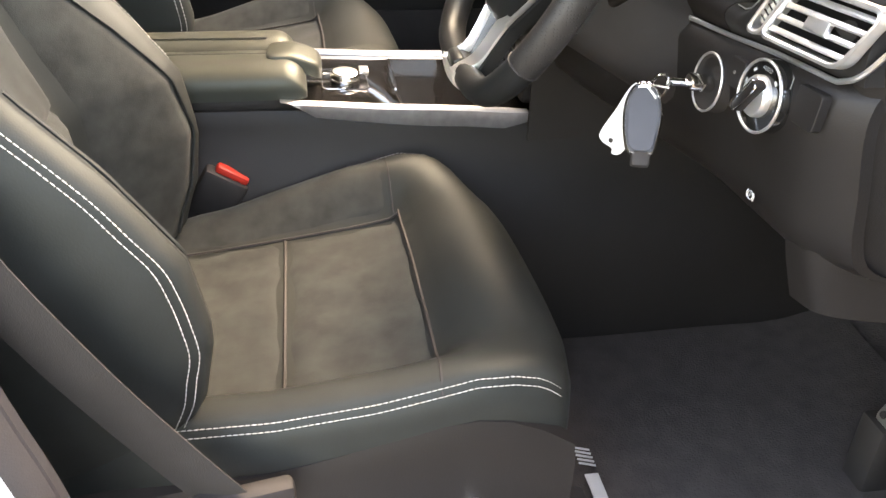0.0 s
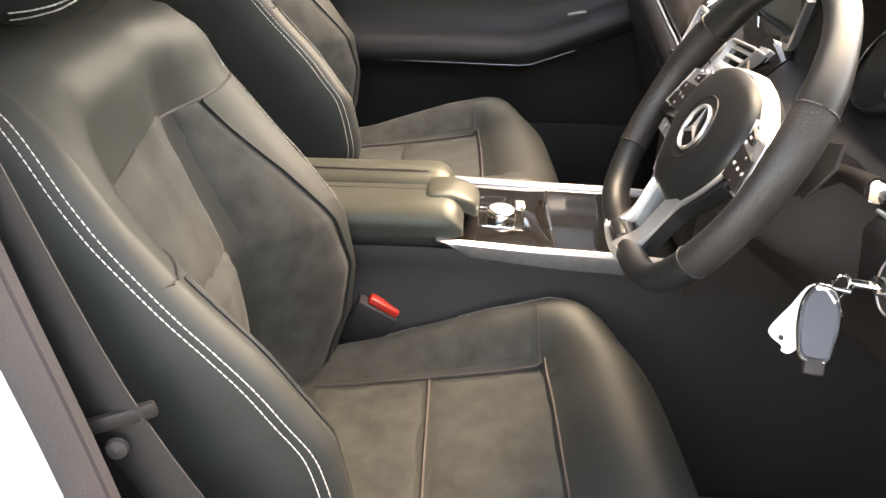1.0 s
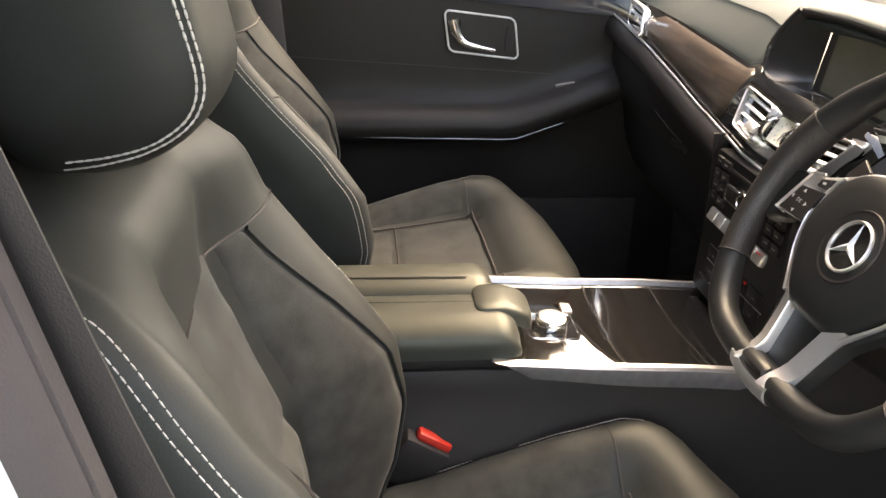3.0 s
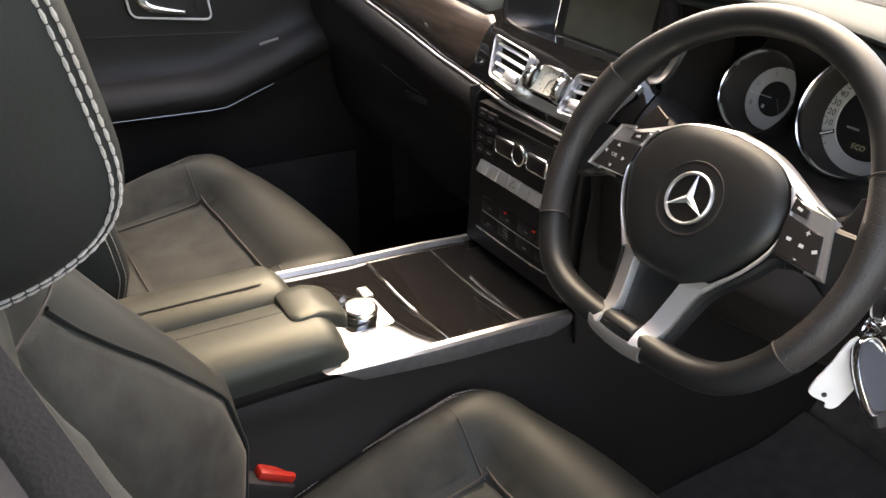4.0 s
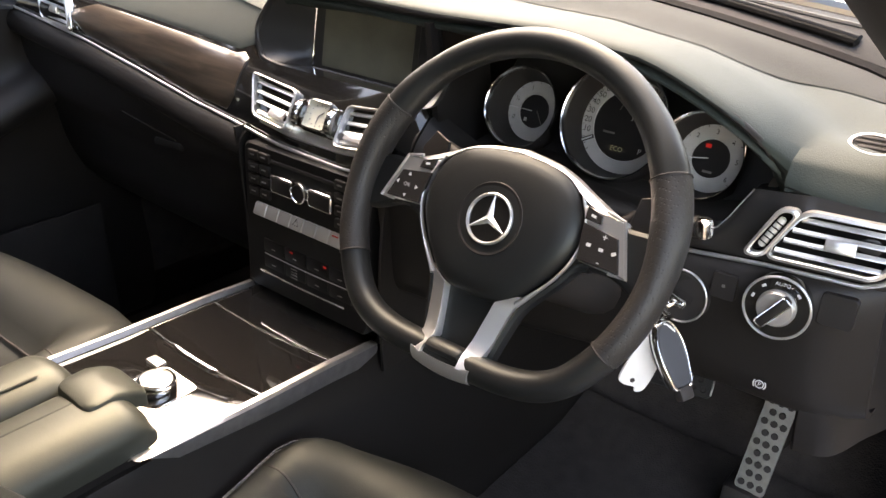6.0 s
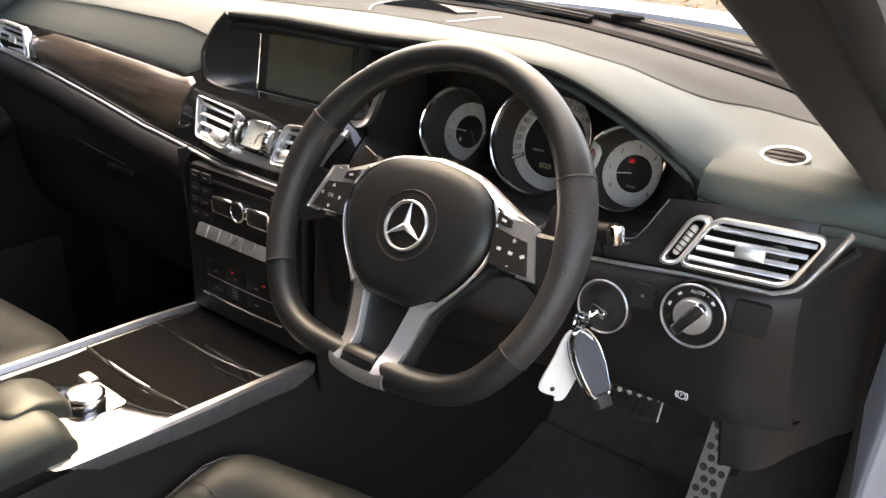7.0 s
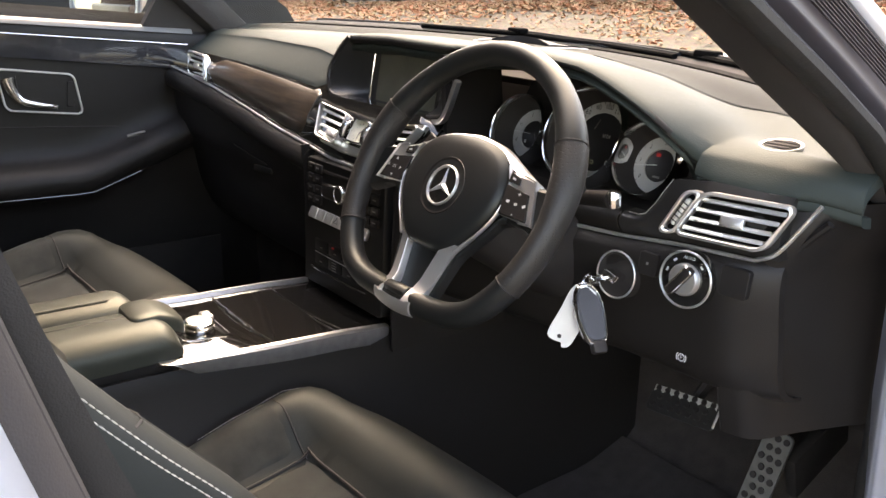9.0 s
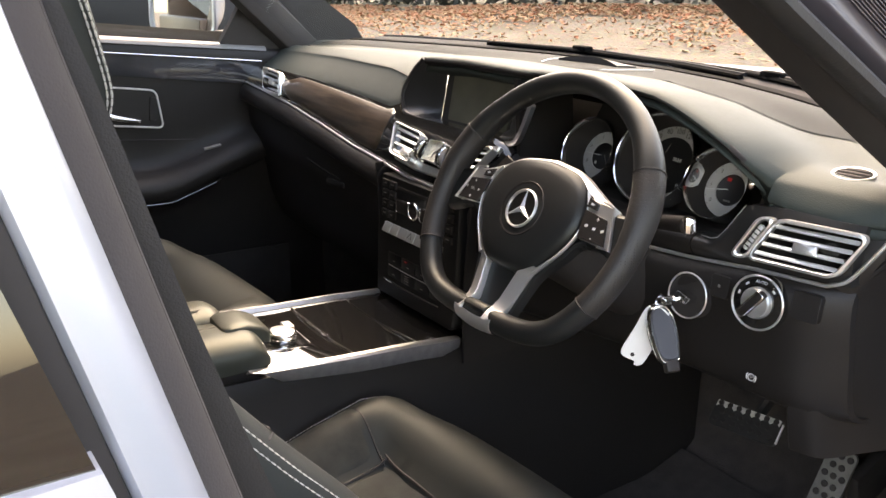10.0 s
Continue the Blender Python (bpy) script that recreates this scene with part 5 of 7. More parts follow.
    clock = part("clock", grid_bm([[tuple(m @ Vector((*p, z))) for p, z in ((a, -0.008), (a, 0.002), (c, 0.003), (c, -0.003))] for a, c in zip(rounded(0.0385, 0.0370, 0.004), rounded(0.0345, 0.0330, 0.003))], close_u=True), M_CHROME, DASH, "rectangular analogue clock with a cream face")
    part("clock_face", plate_bm(m, rounded(0.0350, 0.0335, 0.003), -0.006, -0.0020), M_CLOCK, clock)
    part("pointer", box_bm(m @ pose(0.004, 0.0025, -0.0014, 0, 0, 40), (0.009, 0.0010, 0.0008)), M_FAINT, clock)
    part("pointer", box_bm(m @ pose(0.0, -0.005, -0.0014, 0, 0, 85), (0.011, 0.0009, 0.0008)), M_FAINT, clock)
    for k in range(12):
        a = radians(30 * k)
        part("hour_mark", box_bm(m @ pose(0.0138 * math.sin(a), 0.0132 * math.cos(a), -0.0016, 0, 0, -30 * k), (0.0007, 0.0022, 0.0006)), M_FAINT, clock)


build_vents()


def build_display():
    """The screen set into a smooth dark housing under the brow."""
    m = frame_of((0.014, 0.192, 0.974), (0.0, -1, 0.16))
    lip = [(-0.100, 0.163, 1.027), (-0.122, 0.158, 1.005), (-0.137, 0.150, 0.975), (-0.130, 0.144, 0.95), (-0.105, 0.141, 0.935), (0.0, 0.144, 0.931), (0.12, 0.150, 0.932), (0.150, 0.158, 0.940), (0.160, 0.165, 0.975), (0.158, 0.165, 1.010), (0.145, 0.163, 1.030), (0.02, 0.163, 1.034)]

    def reach(loop, a, c):
        """Where the ray at angle a from the centre c leaves the loop of x, y, z points."""
        d = (math.cos(a), math.sin(a))
        for p, q in zip(loop, loop[1:] + loop[:1]):
            ex, ez = q[0] - p[0], q[2] - p[2]
            det = d[0] * -ez + ex * d[1]
            if abs(det) < 1e-12:
                continue
            px, pz = p[0] - c[0], p[2] - c[1]
            t = (px * -ez + ex * pz) / det
            u = (d[0] * pz - d[1] * px) / det
            if t > 0 and -1e-9 <= u <= 1 + 1e-9:
                return tuple(p[k] + (q[k] - p[k]) * u for k in range(3))
        return loop[0]

    rim = [tuple(m @ Vector((x, y, 0.001))) for x, y in rounded(0.176, 0.098, 0.006)]
    rows = []
    for k in range(72):
        a = 2 * math.pi * k / 72
        p, q = reach(lip, a, (0.014, 0.976)), reach(rim, a, (0.014, 0.976))
        rows.append([tuple(p[c] + (q[c] - p[c]) * f for c in range(3)) for f in (0, 0.35, 0.8, 1.0)])
    hood = part("display_housing", grid_bm(rows, close_u=True), M_SMOOTH, DASH, "smooth dark display housing")
    part("housing_lip", tube_bm(crom(lip[:9], 50), 0.0035, 0.004, n=8), M_SMOOTH, hood)
    scr = part("display", plate_bm(m, rounded(0.178, 0.100, 0.007), -0.006, 0.002, 0.001), M_SMOOTH, DASH, "switched-off greenish navigation display")
    part("display_glass", plate_bm(m @ pose(0.006, 0.002, 0), rounded(0.150, 0.088, 0.003), 0.001, 0.0028), M_SCREEN, scr)
    part("display_rim", tube_bm(on(m, [(-0.086, 0.046), (-0.086, -0.044), (-0.083, -0.047), (0.086, -0.047)], 0.003), 0.0013, 0.0013, n=6, up=(0, -1, 0)), M_CHROME, scr, "thin silver edge")
    # silver corner bracket toward the instruments
    part("bracket", tube_bm(crom([(0.118, 0.150, 0.926), (0.150, 0.150, 0.930), (0.168, 0.148, 0.944), (0.190, 0.148, 0.990)], 14), 0.005, 0.004, n=8, square=4), M_ALU, DASH, "satin bracket beside the display")


build_display()


def build_stack():
    """The audio and climate panel below the clock."""
    m = frame_of((0.012, 0.079, 0.745), (0, -1, 0.03))
    st = part("audio_panel", plate_bm(m, rounded(0.222, 0.205, 0.012), -0.03, 0.0, 0.003), M_STACK, DASH, "piano black audio and climate panel")
    side = [[(0.012 + s * w, y, z) for z, w in zip(np.linspace(0.86, 0.60, 6), (0.125, 0.118, 0.114, 0.112, 0.114, 0.118))] for s in (-1,) for y in (0.082, 0.12, 0.22, 0.3)]
    part("stack_cheek", sheet(side, 0.004, (-1, 0, 0)), M_DARK, DASH)
    side = [[(0.024 + w, y, z) for z, w in zip(np.linspace(0.86, 0.60, 6), (0.125, 0.118, 0.114, 0.112, 0.114, 0.118))] for y in (0.082, 0.12, 0.22, 0.3)]
    part("stack_cheek", sheet(side, 0.004, (1, 0, 0)), M_DARK, DASH)
    for r in range(4):
        for c in range(2):
            for s in (-1, 1):
                part("button", box_bm(m @ pose(s * (0.089 - 0.021 * c), 0.088 - 0.0165 * r, 0.001), (0.019, 0.0125, 0.006), 0.0015), M_DARK, st)
                part("button_mark", box_bm(m @ pose(s * (0.089 - 0.021 * c), 0.0885 - 0.0165 * r, 0.0042), (0.008, 0.0018, 0.0004)), M_FAINT, st)
    part("disc_slot", box_bm(m @ pose(0, 0.086, 0.0), (0.115, 0.005, 0.002), 0.0008), M_BLACK, st)
    for s in (-1, 1):
        part("rocker", box_bm(m @ pose(s * 0.034, 0.059, 0.003), (0.036, 0.019, 0.007), 0.0025), M_DARK, st)
        part("rocker_rim", tube_bm(on(m @ pose(s * 0.034, 0.059, 0), rounded(0.038, 0.021, 0.003), 0.004), 0.0016, 0.0016, n=6, closed=True, up=(0, -1, 0)), M_CHROME, st)
    kn = part("volume_knob", lathe_bm(m @ pose(0, 0.061, 0), ((0.0, 0.009), (0.0095, 0.009), (0.0105, 0.008), (0.0115, 0.004), (0.0115, 0.0)), 30), M_DARK, st, "round volume knob with a chrome ring")
    part("knob_ring", lathe_bm(m @ pose(0, 0.061, 0), ((0.0105, 0.007), (0.0118, 0.0095), (0.0140, 0.0090), (0.0148, 0.006), (0.0148, 0.0)), 30), M_CHROME, kn)
    for k in range(7):
        part("silver_key", box_bm(m @ pose(-0.0755 + 0.0231 * k, 0.0165, 0.003, -24), (0.0222, 0.0175, 0.009), 0.0022), M_SATIN, st, "satin silver key")
    tri = [(0.0, 0.005), (-0.005, -0.0035), (0.005, -0.0035)]
    part("hazard_mark", tube_bm(on(m @ pose(-0.0062, 0.0160, 0, -24), tri, 0.0079), 0.0006, 0.0004, n=4, closed=True, up=(0, -1, 0)), M_INK, st)
    part("warning_lamp", box_bm(m @ pose(0.0630, 0.0225, 0.0065, -24), (0.010, 0.0016, 0.001)), M_RED, st, "small red lamp")
    part("climate_line", tube_bm([tuple(m @ Vector((x, -0.0435 - 0.004 * math.cos(x * 12), 0.0015))) for x in np.linspace(-0.075, 0.090, 12)], 0.0006, 0.0008, n=6), M_RAIL, st)
    for k in range(4):
        lo, hi = -0.081 + 0.0395 * k, -0.081 + 0.0395 * (k + 1) - 0.0012
        part("climate_strip", tube_bm([tuple(m @ Vector((x, -0.0695 - 0.004 * math.cos(x * 12), 0.004))) for x in np.linspace(lo, hi, 6)], 0.0017, 0.0020, n=6), M_CHROME, st, "chrome strip below the climate keys")
    for k in range(4):
        for row in (-0.034, -0.057):
            part("climate_key", box_bm(m @ pose(-0.0575 + 0.0410 * k, row, -0.0004), (0.039, 0.019, 0.004), 0.002), M_STACK, st)
            part("key_mark", box_bm(m @ pose(-0.0575 + 0.0410 * k, row - 0.003, 0.0018), (0.007, 0.0014, 0.0004)), M_FAINT, st)
    for k in range(4):
        part("fan_bar", box_bm(m @ pose(-0.018, -0.052 - 0.0042 * k, 0.0020), (0.012, 0.0012, 0.0004)), M_FAINT, st)
    for x in (-0.022, 0.040):
        part("warning_lamp", box_bm(m @ pose(x, -0.0285, 0.0025), (0.0050, 0.0022, 0.001)), M_REDLAMP, st, "small red lamp")


build_stack()


def build_lower_dash():
    # glovebox side
    g = []
    for x in np.linspace(-0.77, -0.105, 24):
        yc, zc = chrome_at(x)
        g.append([(x, y, z) for y, z in crom([(yc + 0.006, zc), (yc - 0.002, zc - 0.02), (yc + 0.004, 0.80), (yc + 0.03, 0.74), (yc + 0.05, 0.66), (yc + 0.10, 0.585), (yc + 0.22, 0.56), (0.60, 0.56)], 24)])
    low = part("lower_panel", sheet(g, 0.01, (0, 1, 0.2)), M_DARK, DASH, "dark lower dash with glovebox")
    roll = []
    for x in np.linspace(-0.77, -0.108, 40):
        yc, zc = chrome_at(x)
        roll.append([(x, yc + dy, zc + dz) for dy, dz in crom([(0.006, -0.004), (-0.006, -0.006), (-0.016, -0.015), (-0.020, -0.028), (-0.016, -0.041), (-0.004, -0.048), (0.010, -0.050)], 18)])
    part("padded_roll", sheet(roll, 0.006, (0, 1, 0)), M_DARK, low, "soft padded roll below the chrome strip")
    part("glovebox_seam", tube_bm(crom([(-0.44, 0.1175, 0.803), (-0.37, 0.1155, 0.796), (-0.30, 0.114, 0.79)], 12), 0.0009, 0.0014, n=5), M_BLACK, low)
    part("glovebox_latch", box_bm(pose(-0.33, 0.122, 0.775, -10, -4, 0), (0.07, 0.006, 0.012), 0.003), M_DARK, low)
    # driver's knee panel
    g = []
    for x in np.linspace(0.13, 0.645, 22):
        yc, zc = chrome_at(x)
        e = max(0, (x - 0.60) / 0.045)
        g.append([(x + 0.03 * e * e * (zc - z) * 2, y + 0.03 * e * e, z) for y, z in crom([(yc + 0.004, zc), (yc - 0.012, zc - 0.012), (yc - 0.016, 0.82), (yc - 0.008, 0.77), (yc + 0.0, 0.72), (yc + 0.02, 0.695), (yc + 0.08, 0.68), (0.5, 0.62)], 24)])
    part("knee_panel", sheet(g, 0.01, (0, 1, 0.2)), M_DARK, DASH, "dark knee panel below the wheel")
    # rounded end of the dashboard and its side cover
    e = []
    for z in np.linspace(0.642, 0.920, 14):
        o = np.interp(z, (0.642, 0.70, 0.80, 0.87, 0.90, 0.92), (0.02, 0.0, -0.008, 0.0, 0.010, 0.022))
        fl = np.interp(z, (0.80, 0.845, 0.88, 0.93, 0.955), (0, 0.006, 0.028, 0.055, 0.06))
        e.append([(min(0.703, x + fl), y + o, z) for x, y in crom([(0.60, 0.194), (0.626, 0.202), (0.640, 0.222), (0.652, 0.26), (0.675, 0.32), (0.697, 0.39), (0.70, 0.62)], 20)])
    part("end_panel", sheet(e, 0.006, (-0.5, 0.5, 0)), M_DARK, DASH, "dark side cover of the dashboard")
    part("end_ridge", tube_bm(crom([(0.680, 0.218, 0.903), (0.660, 0.216, 0.880), (0.640, 0.214, 0.85), (0.630, 0.208, 0.81), (0.631, 0.206, 0.775), (0.634, 0.212, 0.75)], 24), 0.004, 0.006, n=8, up=(0, 1, 0)), M_DARK, DASH)
    part("kick_panel", box_bm(pose(0.70, 0.64, 0.45, 0, 0, 0), (0.03, 0.36, 0.46), 0.01), M_CARPET, DASH)
    # light switch
    m = frame_of((0.566, 0.160, 0.824), (0.06, -1, 0.10), (1, 0.1, 0))
    sw = part("light_switch", lathe_bm(m, ((0.0, 0.002), (0.0285, 0.002), (0.0300, 0.002), (0.0305, 0.001), (0.031, -0.01)), 44), M_PIANO, DASH, "round headlamp switch with a chrome ring")
    part("switch_ring", tube_bm(on(m, disc(0.0300, 48), 0.0024), 0.0013, 0.0015, n=10, closed=True, up=(0, -1, 0)), M_SATIN, sw, "chrome ring")
    part("rotary", lathe_bm(m, ((0.0, 0.010), (0.0155, 0.009), (0.0175, 0.006), (0.0178, 0.0)), 36), M_SATIN, sw, "satin silver rotary knob")
    part("rotary_grip", box_bm(m @ pose(0, 0, 0.012, 0, 0, 54), (0.036, 0.0095, 0.012), 0.003), M_DARK, sw, "dark grip bar")
    part("grip_edge", tube_bm(on(m @ pose(0, 0, 0, 0, 0, 54), rounded(0.036, 0.0095, 0.003), 0.0178), 0.0008, 0.0008, n=5, closed=True, up=(0, -1, 0)), M_CHROME, sw)
    part("switch_mark", text_bm("AUTO", m @ pose(0.001, 0.0232, 0.0026), 0.0050), M_MARK, sw, smooth=False)
    for a in (45, 130, 165):
        part("switch_mark", box_bm(m @ pose(0.0235 * math.cos(radians(a)), 0.0235 * math.sin(radians(a)), 0.0026, 0, 0, a), (0.0024, 0.0042, 0.0003)), M_MARK, sw)
    for dx, w, h, deep in ((-0.052, 0.024, 0.026, 0.013),):
        b = part("blank_button", plate_bm(m @ pose(dx, 0.002, -deep), rounded(w, h, 0.003), 0, 0.0085, 0.0008), M_DARK, DASH)
        if dx < 0:
            part("button_mark", box_bm(m @ pose(dx, 0.003, -0.0033), (0.003, 0.003, 0.0004)), M_FAINT, b)
    part("blank_cover", plate_bm(m @ pose(0.049, 0.009, -0.0148), rounded(0.031, 0.031, 0.004), 0, 0.0085, 0.0008), M_DARK, DASH, "blank square cover")
    # parking brake symbol
    k = frame_of((0.563, 0.1745, 0.729), (0.05, -1, 0.05), (1, 0.1, 0))
    mark = part("parking_brake_mark", tube_bm(on(k, disc(0.0040, 20), 0.001), 0.0006, 0.0005, n=4, closed=True, up=(0, -1, 0)), M_MARK, DASH, "printed parking brake symbol")
    part("letter", text_bm("P", k @ pose(0, 0, 0.001), 0.0066), M_MARK, mark, smooth=False)
    for s in (0, 180):
        part("arc", tube_bm(on(k, [(0.0060 * math.cos(radians(s + a)), 0.0060 * math.sin(radians(s + a))) for a in range(-40, 41, 10)], 0.001), 0.0007, 0.0005, n=4, up=(0, -1, 0)), M_MARK, mark)


build_lower_dash()


# ---- instruments ----
def build_instruments():
    ins = thing("instrument_cluster", "three round instruments with chrome rings under a black hood", "instruments", (0.35, 0.3, 0.85))
    n = (0.0, -0.93, 0.36)
    back = frame_of((0.352, 0.266, 0.920), n)
    part("cluster_panel", plate_bm(back, [(-0.175, -0.07), (0.172, -0.07), (0.185, 0.0), (0.13, 0.055), (0.05, 0.083), (-0.1, 0.083), (-0.17, 0.07), (-0.185, 0.0)], -0.012, 0.0, 0.003), M_BLACK, ins, "matt black instrument panel")
    g = []
    for x, z0 in zip(np.linspace(0.17, 0.53, 14), np.interp(np.linspace(0.17, 0.53, 14), (0.17, 0.45, 0.53), (0.875, 0.868, 0.885))):
        g.append([(x, 0.180, z0 - 0.010), (x, 0.190, z0 - 0.004), (x, 0.21, z0), (x, 0.25, z0 + 0.004)])
    part("cluster_floor", sheet(g, 0.006, (0, 0, -1)), M_BLACK, ins)
    for s, x0 in ((-1, 0.168), (1, 0.512)):
        part("hood_cheek", sheet([[(x0 + s * 0.02 * f, y, z) for y, z in ((0.155 if s < 0 else 0.200, 0.88 + 0.14 * f * (1 if s < 0 else 0.5)), (0.26, 0.87 + 0.15 * f * (1 if s < 0 else 0.55)))] for f in np.linspace(0, 1, 4)], 0.008, (s, 0, 0)), M_DARK, ins)
    rim = [band_point(x, 0.985, 0.0022) for x in np.linspace(0.470, 0.516, 24)]
    part("cluster_edge", tube_bm(rim, 0.0007, 0.0007, n=6), M_SATIN, ins, "thin silver edge")
    dials = (("fuel_gauge", 0.2285, 0.929, 0.0460, 0.76, 0.57, 180), ("speedometer", 0.347, 0.938, 0.0610, 0.86, 0.74, 210), ("rev_counter", 0.4460, 0.9255, 0.0440, 0.80, 0.58, 190))
    for name, x, z, r, k, q, angle in dials:
        m = frame_of((x, 0.222, z), n)
        d = part(name, lathe_bm(m, ((r * 0.965, -0.004), (r * 0.985, 0.002), (r * 1.01, 0.003), (r * 1.03, 0.0), (r * 1.03, -0.026)), 56), M_CHROME, ins, "round instrument with a chrome ring")
        part("cowl", lathe_bm(m, ((r * 0.97, -0.002), (r * 0.95, -0.012), (r * k, -0.034)), 56), M_BLACK, d)
        part("face", lathe_bm(m, ((r * k, -0.034), (r * k, -0.0325), (r * k * q, -0.0325), (r * k * (q - 0.02), -0.036)), 56), M_DIAL, d, "silver dial ring")
        part("centre", plate_bm(m, disc(r * k * q, 40), -0.038, -0.0345), M_DIALDARK, d)
        rr = r * k * (1 + q) / 2
        steps = {"fuel_gauge": 13, "speedometer": 33, "rev_counter": 15}[name]
        for i in range(steps):
            a = radians(222 - 264 * i / (steps - 1))
            part("tick", box_bm(m @ pose(r * k * 0.965 * math.cos(a), r * k * 0.965 * math.sin(a), -0.0322, 0, 0, math.degrees(a)), (r * k * (0.04 if i % 2 else 0.065), 0.0006, 0.0004)), M_INK, d)
        words = {"fuel_gauge": ("0", "", "½", "", "1"), "speedometer": ("", "10", "20", "30", "40", "50", "60", "80", "100", "120", "140", "160"), "rev_counter": ("0", "1", "2", "3", "4", "5", "6")}[name]
        for i, w in enumerate(words):
            if w:
                a = radians({"fuel_gauge": 205 - 24 * i, "speedometer": 209 - 13.2 * i - (8 * max(0, i - 6)), "rev_counter": 219 - 43 * i}[name])
                part("numeral", text_bm(w, m @ pose(rr * math.cos(a), rr * math.sin(a), -0.0318, 0, 0, 0), 0.0092 if name == "speedometer" else 0.0072), M_INK, d, smooth=False)
        a = radians(angle)
        if name == "speedometer":
            part("needle", box_bm(m @ pose(rr * math.cos(a), rr * math.sin(a), -0.0300, 0, 0, angle), (r * k * 0.30, 0.0042, 0.0012), 0.0004), M_INK, d, "black-edged needle tip")
            part("needle_fill", box_bm(m @ pose(rr * math.cos(a), rr * math.sin(a), -0.0290, 0, 0, angle), (r * k * 0.26, 0.0018, 0.0008), 0.0003), M_MARK, d)
        else:
            part("needle", box_bm(m @ pose(rr * 0.62 * math.cos(a), rr * 0.62 * math.sin(a), -0.0300, 0, 0, angle), (rr * 1.15, 0.0011, 0.0010), 0.0003), M_MARK, d, "slim needle")
        if name == "speedometer":
            part("display_text", text_bm("ECO", m @ pose(-0.004, -0.0265, -0.0342), 0.0075), M_GREENTXT, d, smooth=False)
            part("display_text", text_bm("P", m @ pose(0.023, -0.024, -0.0342), 0.0085), M_MARK, d, smooth=False)
            part("display_text", box_bm(m @ pose(-0.018, -0.0105, -0.0342), (0.014, 0.0022, 0.0004)), M_FAINT, d)
            part("display_text", text_bm("3024", m @ pose(0.010, 0.009, -0.0342), 0.0070), M_MARK, d, smooth=False)
            part("display_text", box_bm(m @ pose(-0.010, 0.022, -0.0342, 0, 0, 70), (0.014, 0.0008, 0.0004)), M_FAINT, d)
        if name == "rev_counter":
            part("battery_lamp", box_bm(m @ pose(-0.006, 0.0125, -0.0340), (0.0060, 0.0042, 0.0005)), M_REDLAMP, d, "red battery lamp")
            part("display_text", box_bm(m @ pose(0.0, -0.014, -0.0342), (0.010, 0.0024, 0.0004)), M_FAINT, d)
        if name == "fuel_gauge":
            part("pump_mark", box_bm(m @ pose(-0.010, -0.011, -0.0342), (0.0036, 0.0042, 0.0004)), M_MARK, d)
            part("second_needle", box_bm(m @ pose(0.008, -0.006, -0.0338, 0, 0, -55), (0.018, 0.0007, 0.0005)), M_FAINT, d)


build_instruments()


# ---- steering wheel ----
STAR = Vector((0.35, 0.0, 0.90))
TILT = radians(28.7)
W_N = Vector((0, -math.cos(TILT), math.sin(TILT)))
WM = frame_of(STAR - W_N * 0.013, W_N)


